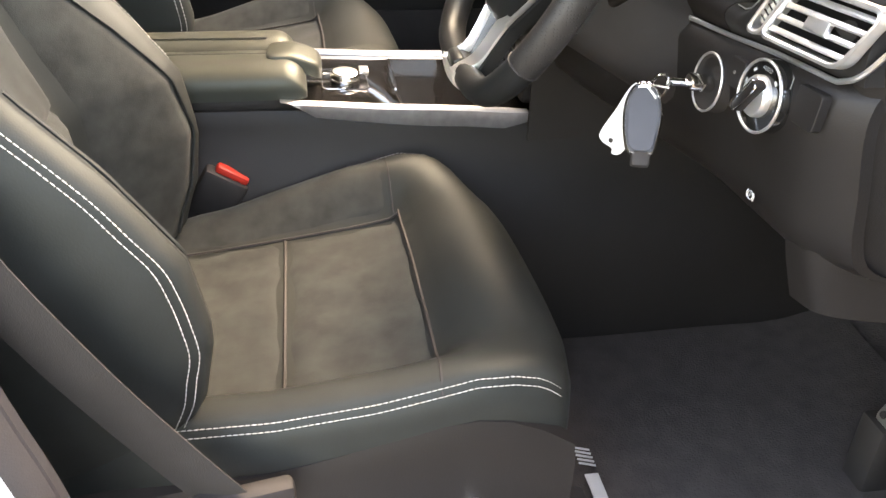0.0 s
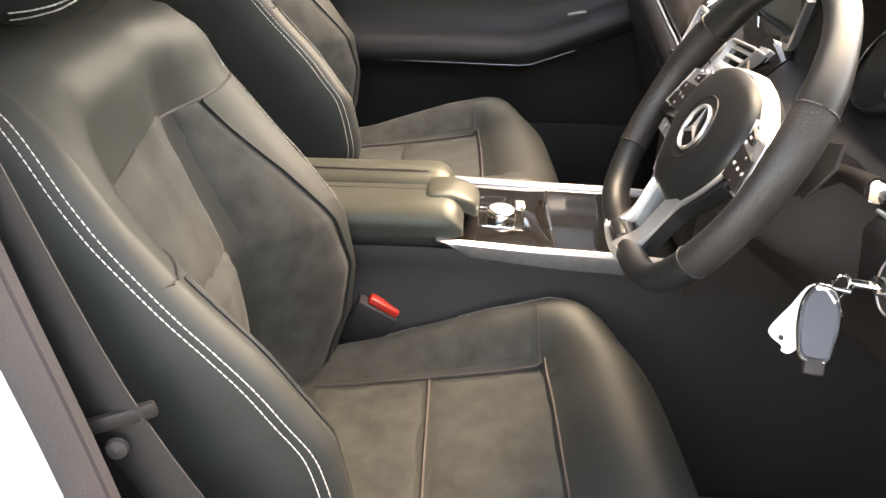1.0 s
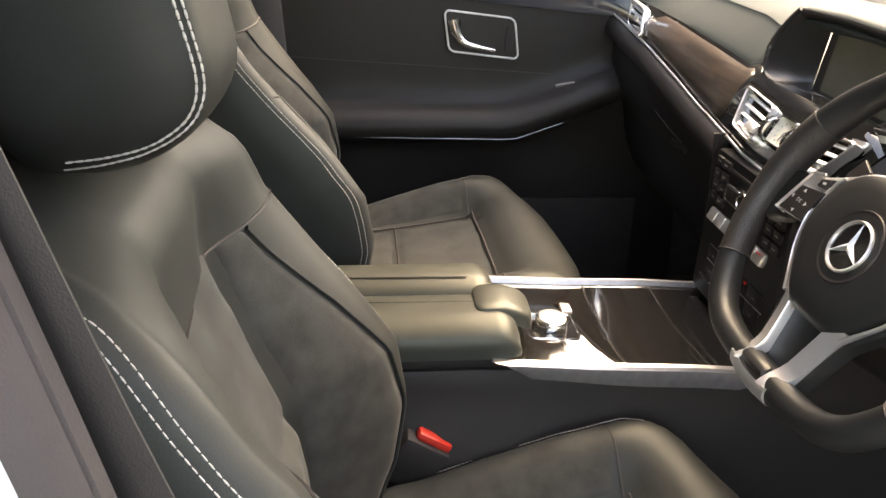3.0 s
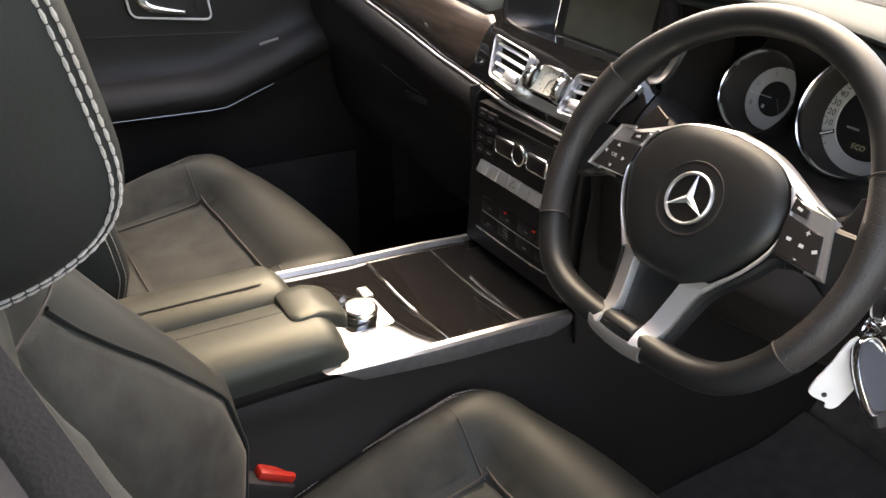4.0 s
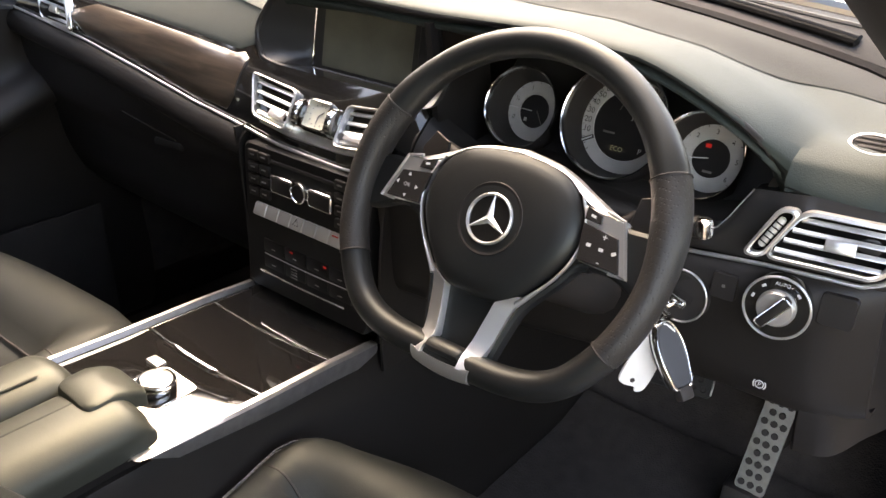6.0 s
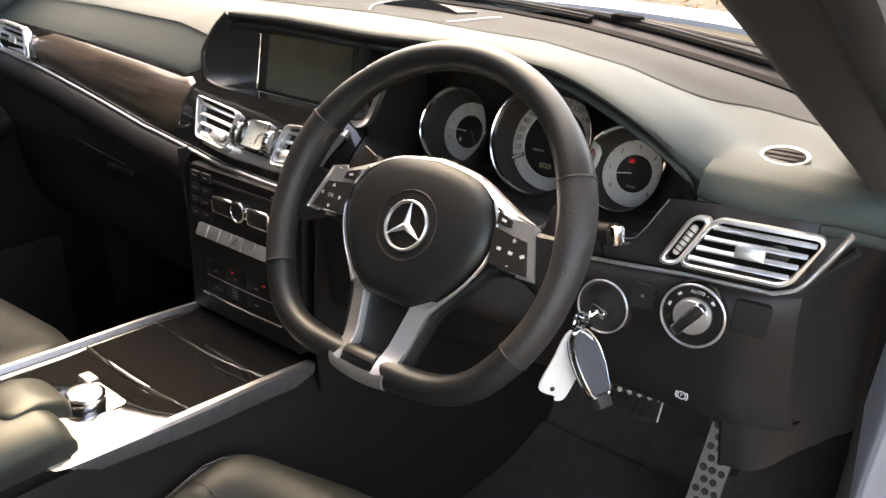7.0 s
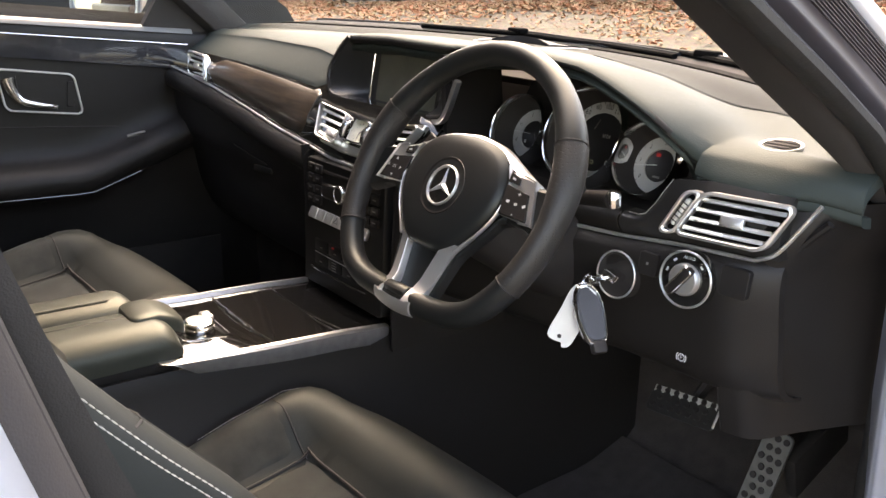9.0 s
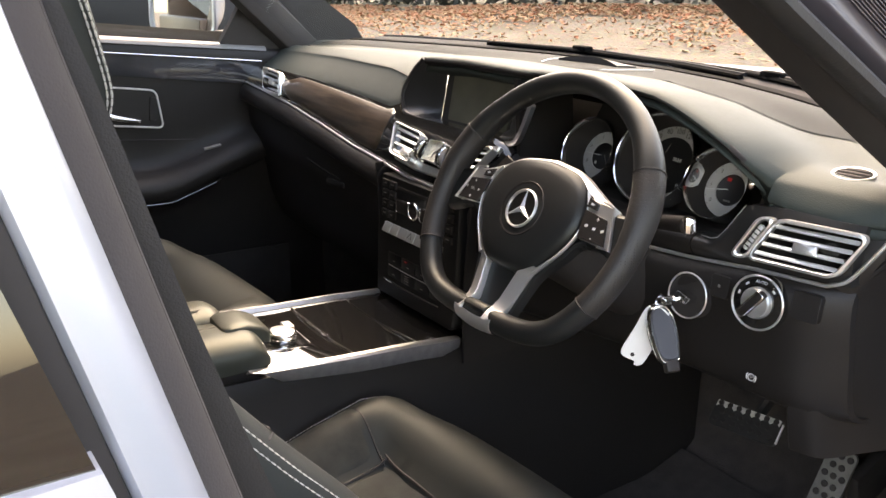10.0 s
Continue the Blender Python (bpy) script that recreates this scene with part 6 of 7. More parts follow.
def build_wheel():
    wheel = thing("steering_wheel", "black leather flat-bottomed steering wheel with silver spokes", "steering wheel", tuple(STAR))

    def rim_xy(a):
        """Centre line of the rim: a circle flattened below."""
        x, y = -0.003 + 0.162 * math.cos(a), 0.004 + 0.162 * math.sin(a)
        lo, k = -0.131, 0.030
        return (x, max(y, lo) + 0.25 * k * max(0.0, 1 - abs(y - lo) / k) ** 2)
    n = 120
    path = [WM @ Vector((*rim_xy(2 * math.pi * i / n), 0)) for i in range(n)]
    rad = []
    for i in range(n):
        a = (360 * i / n) % 360
        bulge = max(0, 1 - abs(((a - 22 + 180) % 360) - 180) / 26, 1 - abs(((a - 158 + 180) % 360) - 180) / 26)
        rad.append(0.0136 + 0.0022 * min(1, 1.6 * bulge))
    part("rim", tube_bm(path, rad, [r * 1.15 for r in rad], n=18, closed=True, up=tuple(W_N)), M_WHEEL, wheel, "black leather rim")
    # perforated grip zones and their seams
    for s in (1, -1):
        for lo, hi in ((-29, 27),):
            g, seam = [], []
            for a in np.linspace(lo, hi, 30):
                ang = radians(a) if s > 0 else math.pi - radians(a)
                c = Vector((*rim_xy(ang), 0))
                out = Vector((math.cos(ang), math.sin(ang), 0))
                r = rad[int(round(math.degrees(ang) % 360 / 3)) % n] + 0.0006
                g.append([WM @ (c + out * (r * math.cos(t)) + Vector((0, 0, r * 1.15 * math.sin(t)))) for t in np.linspace(0, 2 * math.pi, 19)[:-1]])
            part("grip", grid_bm(g, close_v=True), M_PERF, wheel, "perforated black leather grip")
            for k in (0, -1):
                part("seam", tube_bm([tuple(p) for p in g[k]], 0.0011, 0.0011, n=5, closed=True, up=tuple(W_N)), M_BLACK, wheel)
    # airbag cover, domed
    side = [(0.030, 0.0635), (0.054, 0.0565), (0.071, 0.043), (0.0805, 0.025), (0.0835, 0.006), (0.079, -0.013), (0.068, -0.032), (0.055, -0.049), (0.040, -0.064), (0.022, -0.0705)]
    outline = crom([(0.0, 0.0655)] + side + [(-x, y) for x, y in side[::-1]], 72, True)
    rows = []
    for f, h in ((1.0, -0.025), (1.0, -0.006), (0.985, 0.0005), (0.95, 0.005), (0.88, 0.0085), (0.75, 0.0112), (0.55, 0.0130), (0.40, 0.0138), (0.05, 0.0120)):
        rows.append([WM @ Vector((p[0] * f, p[1] * f if f > 0.4 else p[1] * f + 0, h)) for p in outline])
    hub = part("airbag_cover", grid_bm(rows, close_v=True, caps=True), M_WHEEL, wheel, "domed black airbag cover")
    bm_ = WM @ pose(0, 0, 0.013)
    part("emblem_dish", lathe_bm(bm_, ((0.0345, -0.0006), (0.033, 0.0014), (0.0315, 0.0010), (0.0275, -0.0005), (0.023, -0.001)), 48), M_DARK, hub, "dark dished surround of the emblem")
    part("emblem_ring", lathe_bm(bm_, ((0.0208, 0.0), (0.0213, 0.0024), (0.0226, 0.0030), (0.0236, 0.0022), (0.0240, 0.0)), 44), M_SATIN, hub, "chrome emblem ring")
    part("emblem_disc", plate_bm(bm_, disc(0.0215, 36), -0.002, 0.0005), M_PIANO, hub)
    star = bmesh.new()
    for k in range(3):
        a = radians(90 + 120 * k + 4)
        tip, l, r = Vector((math.cos(a), math.sin(a), 0)) * 0.0235, Vector((math.cos(a + 1.05), math.sin(a + 1.05), 0)) * 0.0042, Vector((math.cos(a - 1.05), math.sin(a - 1.05), 0)) * 0.0042
        v = [star.verts.new(bm_ @ (q + Vector((0, 0, h)))) for q, h in ((tip, 0.0015), (l, 0.0008), (Vector((0, 0, 0)), 0.0035), (r, 0.0008))]
        star.faces.new((v[0], v[1], v[2]))
        star.faces.new((v[0], v[2], v[3]))
    part("emblem_star", star, M_SATIN, hub, "three-pointed chrome emblem", smooth=False)
    for s in (-1, 1):
        part("moulded_mark", tube_bm([tuple(WM @ Vector((s * 0.048 + dx, 0.036 + 0.002 * abs(dx) * 100, 0.0085))) for dx in (-0.006, -0.003, 0, 0.003, 0.006)], 0.0006, 0.0006, n=5), M_BLACK, hub)
    # silver upper band between the switch pads
    band = []

    def soft(a, xs, ys):
        c = crom(list(zip(xs, ys)), 60)
        return float(np.interp(a, c[:, 0], c[:, 1]))
    for x in np.linspace(-0.118, 0.118, 70):
        a = abs(x)
        top = soft(a, (0, 0.034, 0.055, 0.072, 0.095, 0.120), (0.0712, 0.0665, 0.0600, 0.0520, 0.0415, 0.0315))
        bot = soft(a, (0, 0.034, 0.055, 0.072, 0.082, 0.1, 0.120), (0.0655, 0.0615, 0.0555, 0.0435, 0.0385, 0.0335, 0.0285))
        h = np.interp(a, (0, 0.08, 0.118), (-0.004, -0.002, -0.001))
        band.append([WM @ Vector((x, y, z)) for y, z in ((bot, h - 0.002), (bot + 0.1 * (top - bot), h + 0.002), ((bot + top) / 2, h + 0.0005), (top - 0.001, h - 0.004), (top, h - 0.010))])
    part("upper_band", sheet(band, 0.004, tuple(-W_N)), M_SATIN, wheel, "satin silver upper band")
    for s in (-1, 1):
        # horizontal spoke body behind the pads
        part("spoke", plate_bm(WM, crom([(s * 0.078, 0.034), (s * 0.119, 0.030), (s * 0.140, 0.030), (s * 0.158, 0.024), (s * 0.160, 0.0), (s * 0.156, -0.026), (s * 0.138, -0.022), (s * 0.118, -0.014), (s * 0.088, -0.012), (s * 0.079, 0.010)], 40, True), -0.020, -0.0025, 0.004), M_WHEEL, wheel)
        pad_out = [(s * 0.079, 0.038), (s * 0.1175, 0.034), (s * 0.1345, -0.012), (s * 0.088, -0.009)]
        pad = part("switch_pad", plate_bm(WM, pad_out, -0.01, 0.002, 0.002), M_SATIN, wheel, "silver-framed switch pad")
        part("pad_rim", tube_bm(on(WM, [(s * 0.1000, 0.0375), (s * 0.1175, 0.034), (s * 0.1345, -0.012), (s * 0.118, -0.0112)], 0.002), 0.0016, 0.0016, n=6, up=tuple(W_N)), M_SATIN, pad)
        key_out = [(s * 0.083, 0.0235), (s * 0.1175, 0.0186), (s * 0.1275, -0.0095), (s * 0.0875, -0.0084)]
        part("switch_block", plate_bm(WM, key_out, 0.001, 0.0045, 0.001), M_DARK, pad, "black four-way switch block")
        part("small_key", plate_bm(WM, [(s * 0.0825, 0.0375), (s * 0.098, 0.0325), (s * 0.099, 0.0255), (s * 0.083, 0.0265)], 0.001, 0.0045, 0.0008), M_DARK, pad)
        part("key_mark", box_bm(WM @ pose(s * 0.0905, 0.0305, 0.0047, 0, 0, -12 * s), (0.0048, 0.0022, 0.0003)), M_MARK, pad)
        c = Vector((s * 0.1065, 0.0055, 0.0048))
        marks = ((0.012, 0.0), (-0.012, 0.001), (0.0, 0.0105), (0.001, -0.0105))
        if s < 0:
            part("key_text", text_bm("OK", WM @ Matrix.Translation(c), 0.0055), M_MARK, pad, smooth=False)
            for dx, dy in marks:
                ang = math.degrees(math.atan2(dy, dx))
                part("arrow", plate_bm(WM @ Matrix.Translation(c + Vector((dx, dy, 0))) @ pose(0, 0, 0, 0, 0, ang), [(0.002, 0), (-0.0014, 0.0021), (-0.0014, -0.0021)], 0, 0.0003), M_MARK, pad)
        else:
            part("key_text", text_bm("+", WM @ Matrix.Translation(c + Vector((0.0, 0.0105, 0))), 0.009), M_MARK, pad, smooth=False)
            part("key_text", text_bm("-", WM @ Matrix.Translation(c + Vector((0.001, -0.0105, 0))), 0.010), M_MARK, pad, smooth=False)
            for dx, dy in ((0.012, 0.0), (-0.012, 0.001), (0, 0)):
                part("key_mark", box_bm(WM @ Matrix.Translation(c + Vector((dx, dy, 0))) @ pose(0, 0, 0, 0, 0, 30 if dx > 0 else 0), (0.0042, 0.0028, 0.0003)), M_MARK, pad)
        # silver lower spoke arms: each face falls away toward the outside
        arm_rows = ((-0.0560, 0.0480, 0.0515, 0.0), (-0.0620, 0.0380, 0.0490, 0.0), (-0.0680, 0.0270, 0.0465, 0.0), (-0.0760, 0.0255, 0.0440, 0.0), (-0.0900, 0.0225, 0.0410, 0.0), (-0.1060, 0.0195, 0.0380, 0.0005), (-0.1150, 0.0180, 0.0358, 0.0035), (-0.1220, 0.0185, 0.0345, 0.0085), (-0.1280, 0.0195, 0.0335, 0.0125), (-0.1340, 0.0200, 0.0325, 0.0150))
        rows = [[WM @ Vector((s * (x0 + (x1 - x0) * f), u, z0 + 0.0055 - 0.006 * f - (0.003 if f in (0, 1) else 0))) for f in (0, 0.06, 0.35, 0.7, 0.94, 1)] for u, x0, x1, z0 in arm_rows]
        part("spoke_arm", sheet(rows, 0.010, tuple(-W_N)), M_SATIN, wheel, "satin silver lower spoke")
        # thin silver line that frames the airbag cover and runs into the spoke
        rib = crom([(s * 0.074, 0.0435), (s * 0.0835, 0.026), (s * 0.0865, 0.006), (s * 0.082, -0.014), (s * 0.071, -0.034), (s * 0.058, -0.0505), (s * 0.047, -0.064)], 30)
        part("spoke_edge", tube_bm([tuple(WM @ Vector((p[0], p[1], 0.0005))) for p in rib], np.r_[np.full(20, 0.0013), np.linspace(0.0013, 0.0030, 10)], 0.0030, n=8, up=tuple(W_N)), M_SATIN, wheel, "thin silver frame line")
        arm_edge = crom([(s * 0.098, -0.0125), (s * 0.086, -0.0165), (s * 0.074, -0.034), (s * 0.060, -0.0515), (s * 0.050, -0.066), (s * 0.044, -0.085), (s * 0.036, -0.120)], 24)
        part("spoke_flank", tube_bm([tuple(WM @ Vector((p[0], p[1], -0.009))) for p in arm_edge], 0.0040, 0.0075, n=8, up=tuple(W_N), square=3), M_WHEEL, wheel)
    rows = []
    for a in np.linspace(2, 84, 12):
        u, z, w = -0.131 - 0.0149 * math.sin(radians(a)), 0.0171 * math.cos(radians(a)), 0.0330 - 0.0030 * (a - 2) / 82
        rows.append([WM @ Vector((w * t, u - 0.003 * (1 - t * t), z + 0.0006)) for t in (-1, -0.96, -0.7, -0.35, 0, 0.35, 0.7, 0.96, 1)])
    part("spoke_foot", sheet(rows, 0.003, tuple(-W_N)), M_SATIN, wheel, "satin silver spoke foot")
    part("foot_insert", box_bm(WM @ pose(0, -0.1240, 0.0130, -42), (0.0395, 0.0135, 0.011), 0.0050), M_WHEEL, wheel, "black rubber insert")
    part("centre_spoke", plate_bm(WM, [(-0.030, -0.05), (0.030, -0.05), (0.0215, -0.128), (-0.0215, -0.128)], -0.022, -0.004, 0.002), M_WHEEL, wheel, "black centre between the silver spokes")
    # column shroud, stalks and paddles
    shroud = [WM @ Vector((0, -0.005, -0.02 - 0.20 * f)) for f in np.linspace(0, 1, 8)]
    part("column_shroud", tube_bm(shroud, np.linspace(0.058, 0.066, 8), np.linspace(0.05, 0.06, 8), n=20, up=(0, 0, 1), square=3), M_BLACK, wheel, "black steering column shroud")
    st = part("column_stalk", tube_bm([tuple(WM @ Vector((x, y, z))) for x, y, z in ((0.05, 0.0, -0.075),)] + [(0.44, 0.105, 0.893), (0.474, 0.107, 0.899), (0.500, 0.106, 0.903)], (0.008, 0.008, 0.009, 0.010), n=12), M_DARK, wheel, "black column stalk")
    part("stalk_end", box_bm(frame_of((0.505, 0.104, 0.904), (0.9, -0.4, 0.1), (0, 1, 0)), (0.014, 0.020, 0.014), 0.005), M_CHROME, st, "chrome stalk end")
    st = part("column_stalk", tube_bm([tuple(WM @ Vector((x, y, z))) for x, y, z in ((-0.05, 0.02, -0.07), (-0.095, 0.045, -0.065), (-0.125, 0.055, -0.062))], (0.009, 0.011, 0.009), n=12), M_DARK, wheel, "black column stalk")
    for s in (-1, 1):
        part("shift_paddle", plate_bm(WM @ pose(s * 0.122, 0.04, -0.045, 0, s * 8), [(-s * 0.02, -0.02), (s * 0.012, -0.026), (s * 0.018, 0.01), (s * 0.006, 0.028), (-s * 0.016, 0.02)], 0, 0.003, 0.001), M_DARK, wheel, "gear shift paddle")


def perforated():
    m = mat("perforated_leather", (0.018, 0.0165, 0.0155), 0.5, var=0.1, var_size=0.03)
    n, l = m.node_tree.nodes, m.node_tree.links
    tex = n.new("ShaderNodeTexCoord")
    v = n.new("ShaderNodeTexVoronoi")
    v.inputs["Scale"].default_value, v.inputs["Randomness"].default_value = 330, 0.25
    l.new(tex.outputs["Object"], v.inputs["Vector"])
    r = n.new("ShaderNodeMapRange")
    r.inputs["From Min"].default_value, r.inputs["From Max"].default_value = 0.18, 0.34
    l.new(v.outputs["Distance"], r.inputs["Value"])
    u = n.new("ShaderNodeBump")
    u.inputs["Strength"].default_value, u.inputs["Distance"].default_value = 0.5, 0.0005
    l.new(r.outputs[0], u.inputs["Height"])
    l.new(u.outputs["Normal"], n["Principled BSDF"].inputs["Normal"])
    return m


M_PERF = perforated()
build_wheel()


# ---- ignition, key and tag ----
def build_key():
    ig = thing("ignition_switch", "round ignition switch with a chrome ring", "switch", (0.484, 0.162, 0.80))
    m = frame_of((0.475, 0.158, 0.803), (0.0, -1, 0.12))
    part("socket", lathe_bm(m, ((0.0, -0.004), (0.020, -0.003), (0.0245, 0.0), (0.0265, 0.001), (0.028, -0.014)), 40), M_BLACK, ig)
    part("ring", tube_bm(on(m, disc(0.0270, 44), 0.0012), 0.0011, 0.0013, n=10, closed=True, up=(0, -1, 0)), M_SATIN, ig, "chrome ring")
    key = thing("car_key", "grey car key with a chrome edge hanging from the ignition", "key", (0.478, 0.13, 0.79))
    part("key_head", box_bm(m @ pose(0.004, 0.0, 0.010, 0, 0, -18), (0.018, 0.010, 0.024), 0.003), M_CHROME, key, "chrome key head in the switch")
    part("key_stem", tube_bm([tuple(m @ Vector(p)) for p in ((-0.002, -0.003, 0.02), (-0.004, -0.004, 0.038))], 0.0055, 0.004, n=10), M_CHROME, key)
    ring = [tuple(m @ pose(-0.004, -0.010, 0.045) @ Vector((0.003 * math.sin(a), 0.012 * math.cos(a), 0.010 * math.sin(a)))) for a in np.linspace(0, 2 * math.pi, 22)[:-1]]
    part("split_ring", tube_bm(ring, 0.0016, 0.0016, n=6, closed=True, up=(1, 0, 0)), M_CHROME, key, "steel split ring")
    f = frame_of((0.503, 0.086, 0.777), (0.656, -0.207, 0.48), (0.3, 0.95, 0))
    body = crom([(-0.007, 0.035), (0.007, 0.035), (0.0145, 0.022), (0.0165, 0.004), (0.0145, -0.014), (0.010, -0.030), (-0.008, -0.030), (-0.0135, -0.014), (-0.0155, 0.004), (-0.0138, 0.022)], 40, True) * np.array((0.97, 0.92))
    part("fob", plate_bm(f, body, -0.006, 0.005, 0.003), M_GREYKEY, key, "grey plastic key fob")
    part("fob_edge", tube_bm(on(f, body * 1.03, 0.001), 0.0019, 0.0042, n=8, closed=True, up=tuple(f.to_3x3() @ Vector((0, 0, 1)))), M_CHROME, key, "chrome fob edge")
    part("fob_top", box_bm(f @ pose(0, 0.034, 0), (0.014, 0.008, 0.009), 0.003), M_CHROME, key)
    part("fob_tail", box_bm(f @ pose(0.002, -0.034, 0), (0.017, 0.014, 0.011), 0.003), M_BLACK, key, "black fob tail")
    part("link", tube_bm([tuple(f @ Vector((0, 0.036, 0))), (0.486, 0.113, 0.803), tuple(m @ Vector((-0.004, -0.004, 0.036)))], 0.003, 0.002, n=8), M_CHROME, key, "pale key loop")
    tag = thing("key_tag", "white plastic key tag with a punched hole", "tag", (0.482, 0.085, 0.76))
    t = frame_of((0.482, 0.081, 0.772), (0.66, -0.735, 0.112), (0.71, 0.576, -0.403))
    out = crom([(-0.013, 0.032), (0.012, 0.033), (0.0145, 0.0), (0.0145, -0.030), (0.007, -0.037), (0.004, -0.033), (-0.008, -0.034), (-0.0145, -0.028), (-0.0145, 0.0)], 40, True)
    part("plate", plate_bm(t, out, -0.0012, 0.0012, 0.0004), M_WHITE, tag, "white plate")
    part("hole", plate_bm(t, [(x - 0.001, y - 0.027) for x, y in disc(0.0024, 14)], 0.001, 0.0016), M_BLACK, tag)


build_key()


# ---- centre console ----
def build_console():
    con = thing("centre_console", "black centre console with silver rails and a rotary controller", "console", (0.01, -0.15, 0.25))
    xl, xr = -0.108, 0.128
    body = []
    for y in np.linspace(-0.95, 0.66, 34):
        top = np.interp(y, (-0.95, -0.25, 0.08, 0.30), (0.652, 0.648, 0.628, 0.60))
        crease = np.interp(y, (-0.95, -0.35, -0.05, 0.30), (0.60, 0.597, 0.55, 0.52))
        prof = [(xl + 0.004, top), (xl - 0.004, top - 0.02), (xl - 0.006, crease), (xl - 0.022, crease - 0.02), (xl - 0.03, 0.25), (xr + 0.03, 0.25), (xr + 0.022, crease - 0.02), (xr + 0.006, crease), (xr + 0.004, top - 0.02), (xr - 0.004, top)]
        body.append([(x, y, z) for x, z in prof])
    part("console_body", grid_bm(body, close_v=True, caps=True), M_DARK, con, "black console sides")
    zt = lambda y: np.interp(y, (-0.26, -0.12, 0.0, 0.085), (0.648, 0.640, 0.636, 0.630))
    # piano black top in three fields, parted by a chrome handle line and a thin lid line
    xs = lambda f: xl + 0.012 + (xr - xl - 0.024) * f
    split = lambda f: -0.088 - 0.004 * math.sin(math.pi * f)
    lid_line = lambda f: 0.012 + 0.006 * f - 0.004 * math.sin(math.pi * f)
    crown = lambda g: np.interp(g, (0.0, 0.62, 0.80, 0.92, 1.0), (0.0068, 0.0064, 0.0046, 0.0012, -0.0030))
    top = [[(xs(f), -0.24 + (split(f) + 0.24) * g, zt(-0.24 + 0.15 * g) + 0.0042 + (crown(g) + 0.0008) * math.sin(math.pi * f) - 0.0008) for f in np.linspace(0, 1, 25)] for g in np.linspace(0, 1, 24)]
    part("gloss_top", sheet(top, 0.006), M_PIANO, con, "piano black console top")
    lid = [[(xs(f), split(f) + 0.004 + (lid_line(f) - split(f) - 0.006) * g, zt(-0.088 + 0.1 * g) + 0.0035 - 0.003 * math.sin(math.pi * f)) for f in np.linspace(0, 1, 17)] for g in np.linspace(0, 1, 9)]
    part("bay_lid", sheet(lid, 0.006), M_PIANO, con, "piano black sliding lid")
    lid = [[(xs(f), lid_line(f) + 0.002 + (0.10 - lid_line(f)) * g, zt(0.02 + 0.08 * g) + 0.0035 - 0.003 * math.sin(math.pi * f)) for f in np.linspace(0, 1, 13)] for g in np.linspace(0, 1, 6)]
    part("front_lid", sheet(lid, 0.006), M_PIANO, con, "piano black ashtray lid")
    line = [(xs(f), split(f) + 0.002, zt(-0.088) + 0.0050 - 0.003 * math.sin(math.pi * f)) for f in np.linspace(0, 1, 25)]
    part("bay_chrome", tube_bm(line, 0.0010, 0.0011, n=8), M_CHROME, con, "curved chrome line")
    part("bay_handle", tube_bm([(x, y, z + 0.001) for x, y, z in line[6:17]], np.r_[0.0012, np.full(9, 0.0032), 0.0012], 0.0026, n=8), M_CHROME, con, "chrome lid handle")
    # dark tube paints the shade in the finger slot
    part("slot", tube_bm([(x, y - 0.008, z - 0.0015) for x, y, z in line[5:18]], 0.004, 0.0025, n=8), M_RECESS_SHADE, con)
    part("lid_chrome", tube_bm([(xs(f), lid_line(f), zt(0.015) + 0.0042 - 0.003 * math.sin(math.pi * f)) for f in np.linspace(0, 1, 18)], 0.0010, 0.0009, n=6), M_CHROME, con, "thin chrome line")
    # silver side rails
    rail = []
    for y in np.linspace(-0.25, 0.083, 30):
        f = (y + 0.25) / 0.333
        t = np.interp(f, (0, 0.05, 0.5, 0.9, 1.0), (0.2, 0.8, 1, 1, 0.6))
        z = zt(y) + 0.016 - 0.008 * f
        rail.append([(xr - 0.010, y, z - 0.008), (xr - 0.004, y, z), (xr + 0.003, y, z - 0.0005), (xr + 0.0062, y + 0.003 * (1 - f), z - 0.004 * t), (xr + 0.0065, y + 0.012 * (1 - f), z - 0.014 * t), (xr + 0.004, y + 0.025 * (1 - f), z - 0.028 * t), (xr - 0.003, y + 0.025 * (1 - f), z - 0.031 * t)])
    rr = part("side_rail", grid_bm([r[:4] for r in rail]), M_ALU, con, "brushed aluminium side rail")
    part("rail_face", grid_bm([r[3:] for r in rail]), M_RAIL, rr, "darker brushed side face")
    rail = []
    for y in np.linspace(-0.25, 0.083, 24):
        z = zt(y) + 0.010
        rail.append([(xl + 0.010, y, z - 0.006), (xl + 0.006, y, z), (xl + 0.000, y, z), (xl - 0.004, y, z - 0.008), (xl - 0.006, y, z - 0.028)])
    part("side_rail", grid_bm(rail), M_ALU, con, "brushed aluminium side rail")
    # rotary controller in a chrome frame
    k = pose(0.033, -0.161, zt(-0.161) + 0.0072, -3, 2)
    base = part("controller_base", plate_bm(k, rounded(0.060, 0.064, 0.008), -0.004, 0.0025, 0.001), M_PIANO, con, "gloss base plate in a chrome frame")
    part("base_frame", tube_bm(on(k, rounded(0.060, 0.064, 0.008), 0.0026), 0.0011, 0.0011, n=6, closed=True), M_CHROME, base)
    knob = part("controller_knob", lathe_bm(k @ pose(0, 0, -0.0085), ((0.0, 0.0255), (0.0175, 0.0257), (0.0200, 0.0245), (0.0210, 0.023), (0.0210, 0.010), (0.0190, 0.007), (0.0165, 0.004), (0.0165, 0.000)), 40), M_CHROME, con, "chrome rotary controller")
    part("knob_cap", lathe_bm(k @ pose(0, 0, -0.0085), ((0.0, 0.0267), (0.016, 0.0265), (0.0175, 0.0256)), 36), M_SATIN, knob)
